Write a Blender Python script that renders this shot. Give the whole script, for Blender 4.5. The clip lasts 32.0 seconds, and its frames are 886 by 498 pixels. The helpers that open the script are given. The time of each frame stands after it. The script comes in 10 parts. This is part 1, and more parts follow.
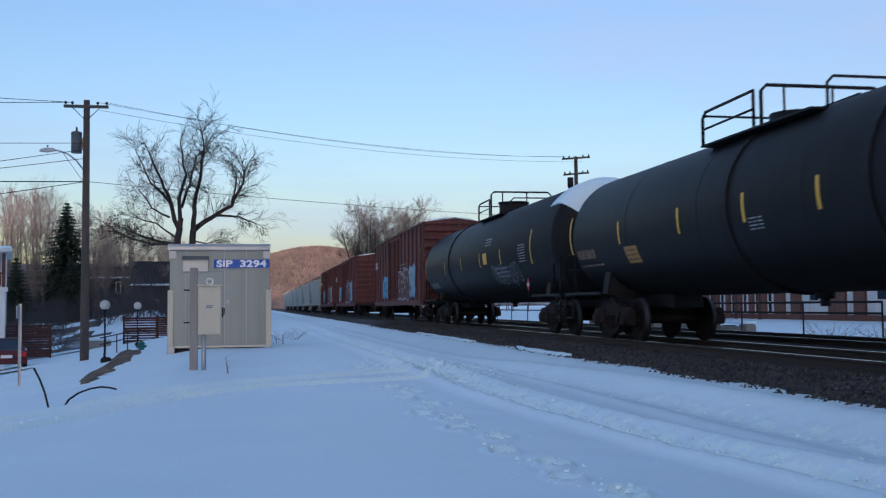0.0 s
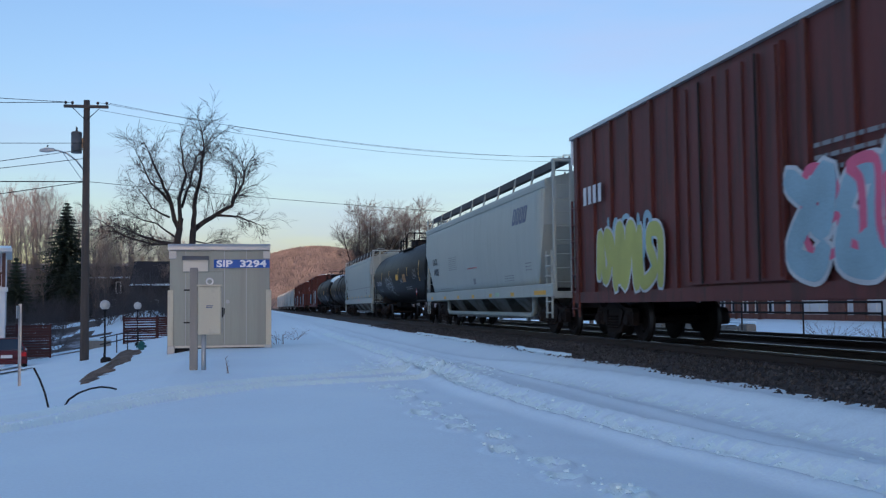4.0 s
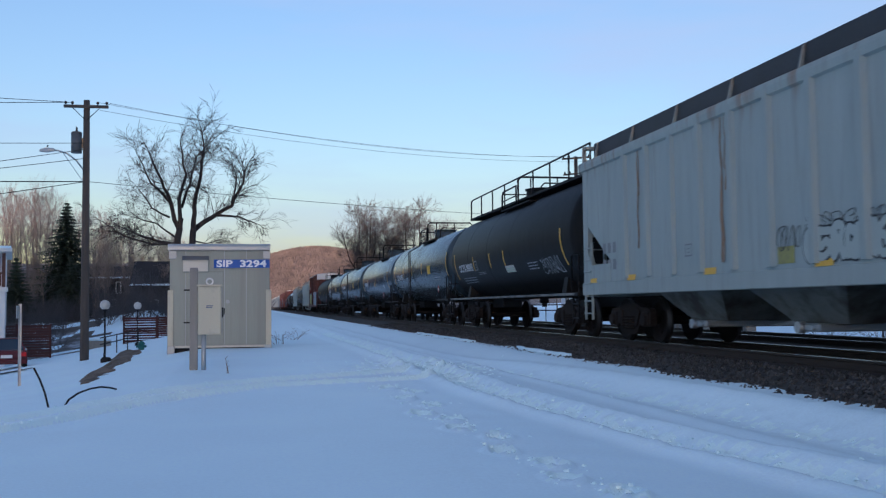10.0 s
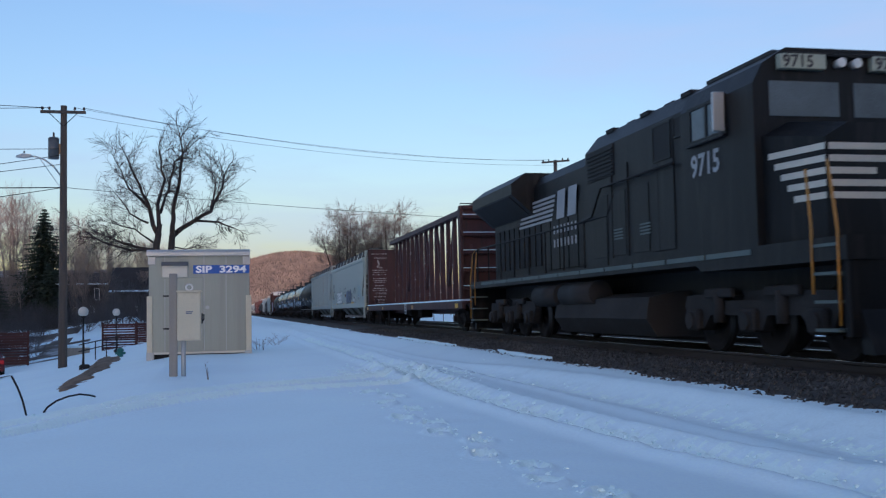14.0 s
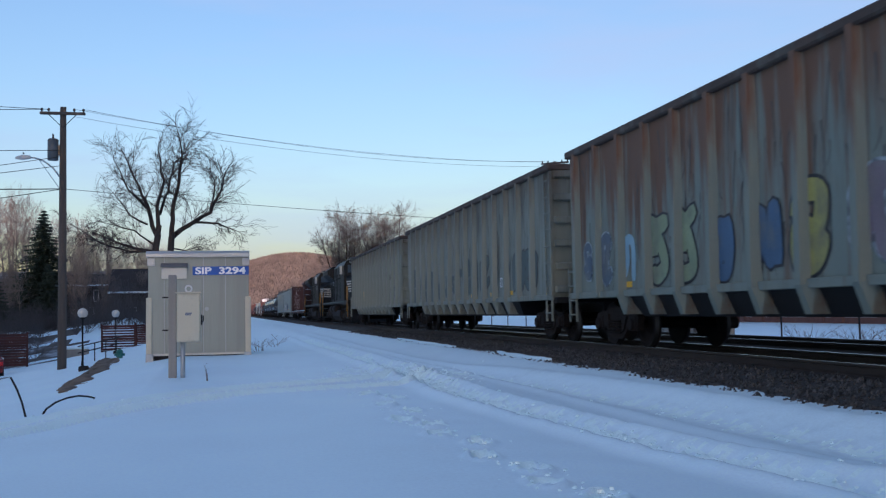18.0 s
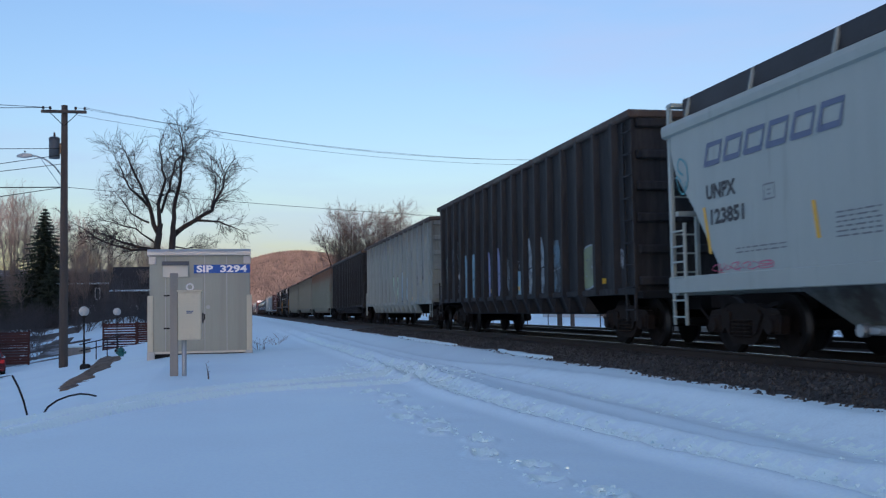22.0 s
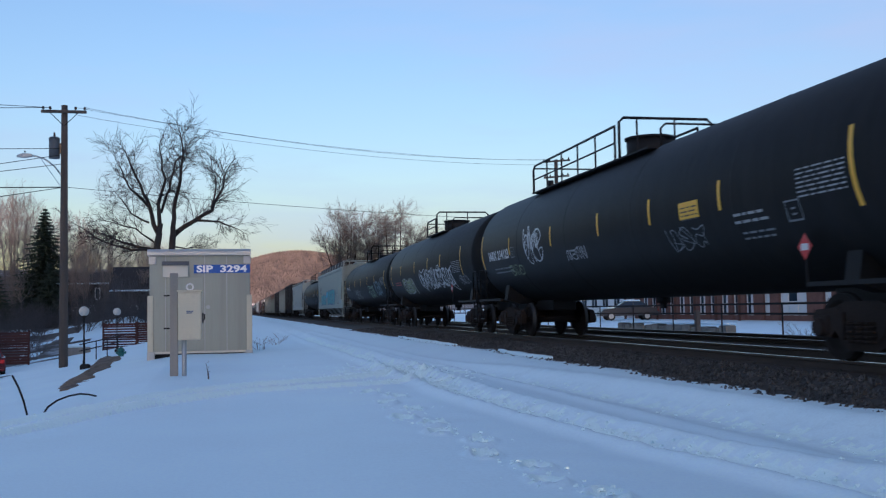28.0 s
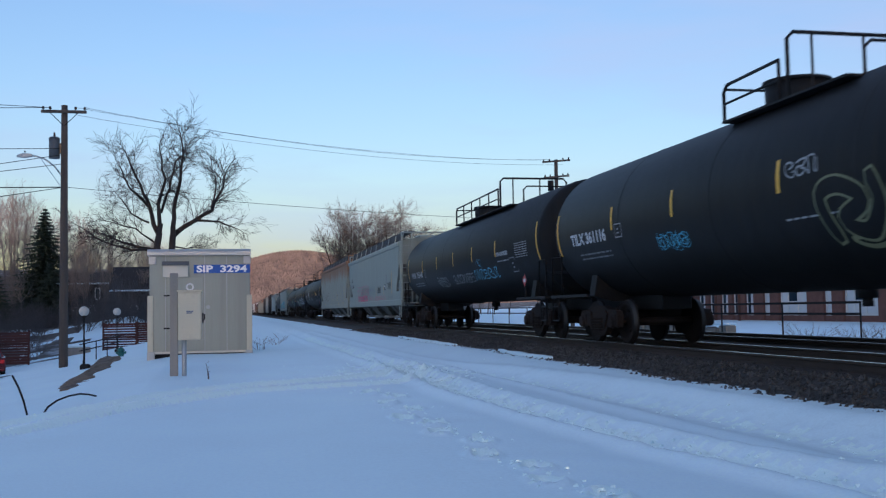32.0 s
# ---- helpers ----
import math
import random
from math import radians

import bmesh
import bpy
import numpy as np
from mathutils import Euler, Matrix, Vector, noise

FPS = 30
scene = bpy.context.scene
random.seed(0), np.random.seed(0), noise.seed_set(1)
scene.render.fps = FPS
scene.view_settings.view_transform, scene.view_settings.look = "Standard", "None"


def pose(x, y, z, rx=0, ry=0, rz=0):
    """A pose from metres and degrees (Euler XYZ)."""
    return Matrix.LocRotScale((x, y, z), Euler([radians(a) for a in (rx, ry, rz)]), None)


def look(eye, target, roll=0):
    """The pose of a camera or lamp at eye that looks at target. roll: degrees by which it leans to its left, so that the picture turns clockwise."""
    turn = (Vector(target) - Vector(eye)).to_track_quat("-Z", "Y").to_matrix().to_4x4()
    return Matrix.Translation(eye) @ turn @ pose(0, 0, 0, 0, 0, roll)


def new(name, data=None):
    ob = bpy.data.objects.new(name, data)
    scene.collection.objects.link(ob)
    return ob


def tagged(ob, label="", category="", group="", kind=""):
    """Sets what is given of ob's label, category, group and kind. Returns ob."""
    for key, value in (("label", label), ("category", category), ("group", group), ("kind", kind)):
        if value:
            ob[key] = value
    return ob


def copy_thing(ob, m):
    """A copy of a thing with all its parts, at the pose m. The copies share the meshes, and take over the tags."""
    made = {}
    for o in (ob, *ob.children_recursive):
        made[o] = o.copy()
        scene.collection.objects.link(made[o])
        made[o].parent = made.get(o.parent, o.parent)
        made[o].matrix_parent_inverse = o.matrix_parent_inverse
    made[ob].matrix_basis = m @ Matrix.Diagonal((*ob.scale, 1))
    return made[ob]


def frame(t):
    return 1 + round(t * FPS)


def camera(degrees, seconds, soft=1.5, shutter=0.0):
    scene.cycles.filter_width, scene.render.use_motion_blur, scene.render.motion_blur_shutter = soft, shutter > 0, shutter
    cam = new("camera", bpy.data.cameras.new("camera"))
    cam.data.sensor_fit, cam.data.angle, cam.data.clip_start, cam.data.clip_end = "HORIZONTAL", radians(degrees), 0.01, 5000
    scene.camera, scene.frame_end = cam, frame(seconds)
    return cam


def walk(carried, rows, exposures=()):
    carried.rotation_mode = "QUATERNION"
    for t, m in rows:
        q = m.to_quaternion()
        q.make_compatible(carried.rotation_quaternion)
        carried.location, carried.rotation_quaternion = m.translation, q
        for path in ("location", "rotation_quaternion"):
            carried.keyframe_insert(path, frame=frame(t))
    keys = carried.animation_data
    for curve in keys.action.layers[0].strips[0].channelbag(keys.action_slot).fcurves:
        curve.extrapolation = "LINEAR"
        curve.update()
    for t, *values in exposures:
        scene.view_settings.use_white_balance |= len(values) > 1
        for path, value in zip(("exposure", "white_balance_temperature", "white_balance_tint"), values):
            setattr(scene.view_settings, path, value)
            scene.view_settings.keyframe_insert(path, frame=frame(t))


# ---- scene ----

# camera: held by hand, one small turn at about eleven seconds
EYE = Vector((0.0, 0.0, 1.35))


def aim(yaw, pitch, roll):
    """Pose at the eye: yaw clockwise from the track's direction, pitch up, in degrees."""
    a, b = radians(yaw), radians(pitch)
    way = Vector((math.sin(a) * math.cos(b), math.cos(a) * math.cos(b), math.sin(b)))
    return look(EYE, EYE + way, roll)


cam = camera(47.74, 32.0, soft=1.25, shutter=0.12)
FIRST, SECOND, THIRD = (10.658, 3.234, -0.585), (11.748, 3.427, -1.023), (11.820, 3.530, -1.023)
walk(cam, [(0, aim(*FIRST)), (5.0, aim(*FIRST)), (10.5, aim(*FIRST)), (11.0, aim(11.60, 3.42, -0.95)),
           (11.4, aim(*SECOND)), (13.0, aim(*SECOND)), (14.0, aim(11.785, 3.45, -1.023)), (14.6, aim(*THIRD)),
           (19.0, aim(*THIRD)), (19.6, aim(11.77, 3.44, -1.023)), (20.0, aim(*SECOND)), (26.0, aim(*SECOND)),
           (32.0, aim(*SECOND))], [(0, 1.15, 5260, 24), (32, 1.15, 5260, 24)])

# dawn: the sun stands low behind the camera and reaches only the far tops
SUN_ELEV, SUN_AZ = 4.0, 192.0
world = bpy.data.worlds.new("dawn_sky")
scene.world = world
world.use_nodes = True
wn, wl = world.node_tree.nodes, world.node_tree.links
wn.clear()
sky = wn.new("ShaderNodeTexSky")
sky.sky_type = "NISHITA"
sky.sun_disc = False
sky.sun_elevation, sky.sun_rotation = radians(SUN_ELEV), radians(SUN_AZ)
sky.air_density, sky.dust_density, sky.ozone_density = 1.0, 1.5, 1.53
bg = wn.new("ShaderNodeBackground")
bg.inputs["Strength"].default_value = 0.139
out = wn.new("ShaderNodeOutputWorld")
# thin high cloud, a little paler than the blue
wc, wmap, wnoise, wband, wmix = wn.new("ShaderNodeTexCoord"), wn.new("ShaderNodeMapping"), wn.new("ShaderNodeTexNoise"), wn.new("ShaderNodeMapRange"), wn.new("ShaderNodeMix")
wmap.inputs["Scale"].default_value, wmap.inputs["Rotation"].default_value = (1.2, 1.6, 6.0), (0.25, 0.3, 0.4)
wnoise.inputs["Scale"].default_value, wnoise.inputs["Detail"].default_value, wnoise.inputs["Roughness"].default_value = 1.9, 6, 0.55
wband.inputs["From Min"].default_value, wband.inputs["From Max"].default_value, wband.inputs["To Max"].default_value = 0.42, 0.70, 0.62
wmix.data_type, wmix.blend_type = "RGBA", "MIX"
wl.new(wc.outputs["Generated"], wmap.inputs[0])
wl.new(wmap.outputs[0], wnoise.inputs["Vector"])
wl.new(wnoise.outputs[0], wband.inputs["Value"])
wl.new(wband.outputs[0], wmix.inputs[0])
for i in wmix.inputs:
    if i.type == "RGBA" and i.name == "A":
        wl.new(sky.outputs[0], i)
    if i.type == "RGBA" and i.name == "B":
        i.default_value = (1.7, 1.95, 2.15, 1)
wl.new([o for o in wmix.outputs if o.type == "RGBA"][0], bg.inputs[0])
wl.new(bg.outputs[0], out.inputs[0])
sun = new("sun", bpy.data.lights.new("sun", "SUN"))
sun.data.energy, sun.data.angle, sun.data.color = 1.7, radians(0.5), (1.0, 0.70, 0.52)
_a, _e = radians(SUN_AZ), radians(SUN_ELEV)
sun.matrix_world = look((0, 0, 50), Vector((0, 0, 50)) - Vector((math.sin(_a) * math.cos(_e), math.cos(_a) * math.cos(_e), math.sin(_e))))

# ---- materials ----
def mat(name, color, rough=0.6, metal=0.0, var=0.12, scale=6.0, fine=60.0, bump=0.1, spec=0.5, stain=None, amount=0.0, stain_scale=1.5, stretch=(1, 1, 1), per_piece=0.0):
    """Node material: base colour with broad and fine variation, stains of a second colour, fine relief."""
    m = bpy.data.materials.new(name)
    m.use_nodes = True
    n, l = m.node_tree.nodes, m.node_tree.links
    b = n["Principled BSDF"]
    tc = n.new("ShaderNodeTexCoord")
    mp = n.new("ShaderNodeMapping")
    mp.inputs["Scale"].default_value = stretch
    l.new(tc.outputs["Object"], mp.inputs[0])
    broad, grain = n.new("ShaderNodeTexNoise"), n.new("ShaderNodeTexNoise")
    broad.inputs["Scale"].default_value, broad.inputs["Detail"].default_value = scale * 0.2, 5
    grain.inputs["Scale"].default_value, grain.inputs["Detail"].default_value = fine, 3
    for q in (broad, grain):
        l.new(mp.outputs[0], q.inputs["Vector"])
    add = n.new("ShaderNodeMath")
    add.operation = "ADD"
    l.new(broad.outputs[0], add.inputs[0])
    l.new(grain.outputs[0], add.inputs[1])
    rng = n.new("ShaderNodeMapRange")
    rng.inputs["From Min"].default_value, rng.inputs["From Max"].default_value = 0.65, 1.35
    rng.inputs["To Min"].default_value, rng.inputs["To Max"].default_value = 1 - var, 1 + var
    l.new(add.outputs[0], rng.inputs["Value"])
    hsv = n.new("ShaderNodeHueSaturation")
    hsv.inputs["Color"].default_value = (*color, 1)
    l.new(rng.outputs[0], hsv.inputs["Value"])
    last = hsv.outputs[0]
    if per_piece:
        info = n.new("ShaderNodeObjectInfo")
        r2 = n.new("ShaderNodeMapRange")
        r2.inputs["To Min"].default_value, r2.inputs["To Max"].default_value = 1 - per_piece, 1 + per_piece
        l.new(info.outputs["Random"], r2.inputs["Value"])
        h2 = n.new("ShaderNodeHueSaturation")
        l.new(last, h2.inputs["Color"])
        l.new(r2.outputs[0], h2.inputs["Value"])
        last = h2.outputs[0]
    if stain:
        sn = n.new("ShaderNodeTexNoise")
        sn.inputs["Scale"].default_value, sn.inputs["Detail"].default_value, sn.inputs["Roughness"].default_value = stain_scale, 7, 0.65
        l.new(mp.outputs[0], sn.inputs["Vector"])
        sr = n.new("ShaderNodeMapRange")
        sr.inputs["From Min"].default_value, sr.inputs["From Max"].default_value = 0.62 - 0.35 * amount, 0.78 - 0.35 * amount
        l.new(sn.outputs[0], sr.inputs["Value"])
        mx = n.new("ShaderNodeMix")
        mx.data_type = "RGBA"
        mx.inputs["B"].default_value = (*stain, 1)
        for i in mx.inputs:
            if i.name == "B" and i.type == "RGBA":
                i.default_value = (*stain, 1)
            if i.name == "A" and i.type == "RGBA":
                l.new(last, i)
        l.new(sr.outputs[0], mx.inputs[0])
        last = [o for o in mx.outputs if o.type == "RGBA"][0]
    l.new(last, b.inputs["Base Color"])
    b.inputs["Roughness"].default_value, b.inputs["Metallic"].default_value = rough, metal
    b.inputs["Specular IOR Level"].default_value = spec
    if bump:
        bp = n.new("ShaderNodeBump")
        bp.inputs["Strength"].default_value, bp.inputs["Distance"].default_value = bump, 0.02
        l.new(add.outputs[0], bp.inputs["Height"])
        l.new(bp.outputs[0], b.inputs["Normal"])
    return m


STREAK = (3.0, 3.0, 0.35)
M = {}
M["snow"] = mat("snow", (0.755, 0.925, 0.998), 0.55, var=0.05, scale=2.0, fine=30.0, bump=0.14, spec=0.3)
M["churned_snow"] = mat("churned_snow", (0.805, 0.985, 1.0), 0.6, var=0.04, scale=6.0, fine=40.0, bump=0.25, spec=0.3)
M["ballast"] = mat("ballast", (0.045, 0.042, 0.040), 0.9, var=0.55, scale=8, fine=16.0, bump=0.8)
M["tie"] = mat("tie", (0.06, 0.05, 0.042), 0.9, var=0.4, stretch=(0.4, 3, 3))
M["rail_side"] = mat("rail_side", (0.04, 0.028, 0.022), 0.75, var=0.3)
M["rail_top"] = mat("rail_top", (0.66, 0.66, 0.65), 0.24, metal=1.0, var=0.06)
M["black"] = mat("black_paint", (0.0165, 0.0172, 0.0185), 0.5, var=0.3, spec=0.10, stain=(0.02, 0.019, 0.018), amount=0.3, stretch=STREAK)
M["black2"] = mat("worn_black_paint", (0.020, 0.0205, 0.023), 0.65, var=0.4, spec=0.25, stain=(0.042, 0.040, 0.040), amount=0.45, stretch=STREAK)
M["grey_tank"] = mat("slate_grey_paint", (0.050, 0.069, 0.080), 0.22, var=0.15, spec=0.5, stain=(0.045, 0.055, 0.06), amount=0.3, stretch=STREAK)
M["blue_tank"] = mat("blue_grey_paint", (0.045, 0.062, 0.082), 0.22, var=0.15, spec=0.5, stain=(0.04, 0.048, 0.055), amount=0.3, stretch=STREAK)
M["white_hopper"] = mat("dusty_white_paint", (0.385, 0.43, 0.40), 0.5, var=0.06, spec=0.3, stain=(0.31, 0.335, 0.305), amount=0.12, stretch=STREAK)
M["cream_hopper"] = mat("cream_paint", (0.295, 0.335, 0.30), 0.55, var=0.08, stain=(0.255, 0.275, 0.24), amount=0.25, stretch=STREAK)
M["box_red"] = mat("boxcar_red_paint", (0.115, 0.027, 0.023), 0.65, var=0.2, stain=(0.06, 0.022, 0.018), amount=0.45, stretch=STREAK)
M["beam_red"] = mat("oxide_brown_paint", (0.052, 0.014, 0.014), 0.65, var=0.25, stain=(0.032, 0.013, 0.012), amount=0.45, stretch=STREAK)
M["loco"] = mat("engine_black_paint", (0.0070, 0.0080, 0.0098), 0.5, var=0.35, spec=0.22, stain=(0.02, 0.0195, 0.019), amount=0.35, stretch=STREAK)
M["loco_truck"] = mat("dusty_bogie_steel", (0.034, 0.031, 0.030), 0.85, var=0.4, spec=0.25)
M["truck"] = mat("grimy_cast_steel", (0.028, 0.0215, 0.019), 0.9, var=0.4, spec=0.2)
M["wheel"] = mat("brown_wheel_steel", (0.019, 0.015, 0.0138), 0.8, var=0.3, spec=0.2)
M["tread"] = mat("polished_tread", (0.07, 0.066, 0.062), 0.5, metal=1.0, var=0.1)
M["steel_dark"] = mat("dark_steel", (0.014, 0.014, 0.0152), 0.65, var=0.3, spec=0.25)
M["galv"] = mat("galvanised_steel", (0.45, 0.47, 0.48), 0.45, metal=0.6, var=0.12)
M["shed"] = mat("dull_aluminium", (0.335, 0.355, 0.308), 0.5, metal=0.1, var=0.06, stain=(0.29, 0.303, 0.262), amount=0.45, stretch=(0.9, 0.9, 0.05))
M["wood_pole"] = mat("weathered_pole_wood", (0.090, 0.073, 0.062), 0.9, var=0.35, stretch=(5, 5, 0.3))
M["wood_grey"] = mat("grey_post_wood", (0.30, 0.28, 0.25), 0.85, var=0.2, stretch=(5, 5, 0.4))
M["bark"] = mat("bark", (0.042, 0.031, 0.026), 0.9, var=0.4)
M["twig"] = mat("twig", (0.15, 0.12, 0.098), 0.9, var=0.3)
M["needle"] = mat("spruce_needles", (0.034, 0.05, 0.034), 0.9, var=0.4)
M["roof_green"] = mat("dark_green_shingle", (0.022, 0.035, 0.03), 0.8, var=0.3)
M["white_trim"] = mat("white_painted_trim", (0.72, 0.72, 0.70), 0.55, var=0.06)
M["yellow"] = mat("yellow_reflective", (0.75, 0.42, 0.03), 0.45, var=0.1)
M["white_paint"] = mat("white_paint", (0.74, 0.74, 0.72), 0.5, var=0.06)
M["blue_sign"] = mat("blue_sign_enamel", (0.005, 0.09, 0.42), 0.35, var=0.05)



def rust_run(name, base, rust, dirt, stretch, low, high, lo, hi, reach=1.0):
    """Paint with rust that has run down from the upper edge, between two heights."""
    m = mat(name, base, 0.68, var=0.10, stain=dirt, amount=0.3, stretch=STREAK)
    n, l = m.node_tree.nodes, m.node_tree.links
    tc, mp, no, sep, up, add, cut, mix = (n.new("ShaderNode" + k) for k in ("TexCoord", "Mapping", "TexNoise", "SeparateXYZ", "MapRange", "Math", "MapRange", "Mix"))
    mp.inputs["Scale"].default_value = stretch
    no.inputs["Scale"].default_value, no.inputs["Detail"].default_value, no.inputs["Roughness"].default_value = 1.5, 6, 0.62
    up.inputs["From Min"].default_value, up.inputs["From Max"].default_value = low, high
    up.inputs["To Max"].default_value = reach
    cut.inputs["From Min"].default_value, cut.inputs["From Max"].default_value, cut.inputs["To Max"].default_value = lo, hi, 0.88
    add.operation, mix.data_type = "ADD", "RGBA"
    l.new(tc.outputs["Object"], mp.inputs[0])
    l.new(mp.outputs[0], no.inputs["Vector"])
    l.new(tc.outputs["Object"], sep.inputs[0])
    l.new(sep.outputs["Z"], up.inputs["Value"])
    l.new(up.outputs[0], add.inputs[0])
    l.new(no.outputs[0], add.inputs[1])
    l.new(add.outputs[0], cut.inputs["Value"])
    l.new(cut.outputs[0], mix.inputs[0])
    old = n["Principled BSDF"].inputs["Base Color"].links[0].from_socket
    for i in mix.inputs:
        if i.type == "RGBA" and i.name == "A":
            l.new(old, i)
        if i.type == "RGBA" and i.name == "B":
            i.default_value = (*rust, 1)
    l.new([o for o in mix.outputs if o.type == "RGBA"][0], n["Principled BSDF"].inputs["Base Color"])
    return m


M["rusty_hopper"] = rust_run("rust_banded_paint", (0.32, 0.325, 0.265), (0.265, 0.125, 0.058), (0.25, 0.25, 0.2), (0.6, 0.8, 0.42), 1.9, 3.9, 1.02, 1.34)
M["rusty_gon"] = rust_run("rust_streaked_grey_paint", (0.20, 0.23, 0.195), (0.155, 0.066, 0.030), (0.175, 0.165, 0.13), (1.2, 2.1, 0.16), 1.4, 4.3, 0.575, 0.73, 0.30)
M["tan_gon"] = rust_run("weathered_tan_paint", (0.235, 0.255, 0.215), (0.11, 0.085, 0.058), (0.165, 0.165, 0.125), (1.1, 1.5, 0.16), 1.0, 4.8, 1.02, 1.40)
M["pale_gon"] = rust_run("chalky_grey_paint", (0.285, 0.325, 0.305), (0.13, 0.12, 0.10), (0.215, 0.235, 0.21), (1.1, 1.5, 0.16), 1.0, 4.8, 1.08, 1.44)
M["streaked_hopper"] = rust_run("rust_dripped_white_paint", (0.34, 0.385, 0.365), (0.24, 0.14, 0.08), (0.29, 0.315, 0.295), (0.5, 1.9, 0.07), 0.8, 4.6, 1.33, 1.5)

# ---- mesh helpers ----
def part(name, bm, material, parent=None, label=""):
    me = bpy.data.meshes.new(name)
    bm.to_mesh(me)
    bm.free()
    me.materials.append(material)
    ob = new(name, me)
    if parent:
        ob.parent = parent
    if label:
        ob["label"] = label
    return ob


def empty(name, m=None, **tags):
    ob = new(name)
    ob.empty_display_size = 0.2
    if m is not None:
        ob.matrix_basis = m
    return tagged(ob, **tags)


def box(bm, x0, x1, y0, y1, z0, z1, bevel=0.0):
    """A box between two corners, with its edges cut off by bevel."""
    vs = [bm.verts.new((x, y, z)) for x in (x0, x1) for y in (y0, y1) for z in (z0, z1)]
    fs = [bm.faces.new([vs[i] for i in q]) for q in ((0, 1, 3, 2), (4, 6, 7, 5), (0, 4, 5, 1), (2, 3, 7, 6), (0, 2, 6, 4), (1, 5, 7, 3))]
    if bevel:
        bmesh.ops.bevel(bm, geom=list({e for f in fs for e in f.edges}), offset=bevel, segments=1, affect="EDGES")
    return bm


def rod(bm, a, b, r0, r1=None, n=8, cap=True):
    """A round bar from a to b."""
    a, b = Vector(a), Vector(b)
    r1 = r0 if r1 is None else r1
    q = (b - a).to_track_quat("Z", "Y")
    rings = []
    for p, r in ((a, r0), (b, r1)):
        rings.append([bm.verts.new(p + q @ Vector((r * math.cos(2 * math.pi * i / n), r * math.sin(2 * math.pi * i / n), 0))) for i in range(n)])
    for i in range(n):
        j = (i + 1) % n
        f = bm.faces.new((rings[0][i], rings[0][j], rings[1][j], rings[1][i]))
        f.smooth = n > 6
    if cap:
        bm.faces.new(rings[0][::-1])
        bm.faces.new(rings[1])
    return bm


def pipe(bm, pts, r, n=6):
    """A bent round bar through the points, in one piece."""
    pts = [Vector(p) for p in pts]
    rings = []
    for i, p in enumerate(pts):
        d = (pts[min(i + 1, len(pts) - 1)] - pts[max(i - 1, 0)]).normalized()
        u = d.cross(Vector((0.21, 0.35, 0.91)) if abs(d.z) < 0.8 else Vector((0.94, 0.31, 0.1))).normalized()
        v = d.cross(u)
        if rings:
            u0 = (rings[-1][0] - pts[i - 1])
            u0 = (u0 - d * u0.dot(d))
            if u0.length > 1e-5:
                u = u0.normalized()
                v = d.cross(u)
        rings.append([p + (u * math.cos(2 * math.pi * k / n) + v * math.sin(2 * math.pi * k / n)) * r for k in range(n)])
    return loft(bm, rings, True, n > 5)


def prism(bm, outline, axis, lo, hi):
    """Extrudes an outline along an axis: 'x' takes (y, z) pairs, 'y' (x, z), 'z' (x, y)."""
    def at(u, v, w):
        return {"x": (w, u, v), "y": (u, w, v), "z": (u, v, w)}[axis]
    a = [bm.verts.new(at(u, v, lo)) for u, v in outline]
    b = [bm.verts.new(at(u, v, hi)) for u, v in outline]
    n = len(outline)
    for i in range(n):
        j = (i + 1) % n
        bm.faces.new((a[i], a[j], b[j], b[i]))
    bm.faces.new(a[::-1])
    bm.faces.new(b)
    bmesh.ops.recalc_face_normals(bm, faces=bm.faces[:])
    return bm


def loft(bm, rings, close_ends=True, smooth=False):
    """Joins closed rings of points one after another."""
    vs = [[bm.verts.new(p) for p in r] for r in rings]
    n = len(vs[0])
    for r0, r1 in zip(vs, vs[1:]):
        for i in range(n):
            j = (i + 1) % n
            f = bm.faces.new((r0[i], r0[j], r1[j], r1[i]))
            f.smooth = smooth
    if close_ends:
        bm.faces.new(vs[0][::-1])
        bm.faces.new(vs[-1])
    return bm


def smoothstep(v, a, b):
    t = min(1.0, max(0.0, (v - a) / (b - a)))
    return t * t * (3 - 2 * t)


NB = bmesh.new

# ---- ground and track ----
TRACK_X, RAIL_Z, GAUGE = 8.83, 0.558, 1.505
TRACK2_X = 12.65
M["litter"] = mat("leaf_litter", (0.085, 0.074, 0.066), 0.95, var=0.4, scale=1.2, fine=9, bump=0.6, stain=(0.50, 0.54, 0.58), amount=0.30, stain_scale=0.30)
M["earth"] = mat("brown_earth_bank", (0.17, 0.125, 0.09), 0.95, var=0.45, scale=6, fine=30, bump=0.7, stain=(0.09, 0.07, 0.055), amount=0.4, stain_scale=3)
M["asphalt"] = mat("wet_asphalt", (0.045, 0.047, 0.05), 0.7, var=0.3, scale=3, fine=40, bump=0.3)


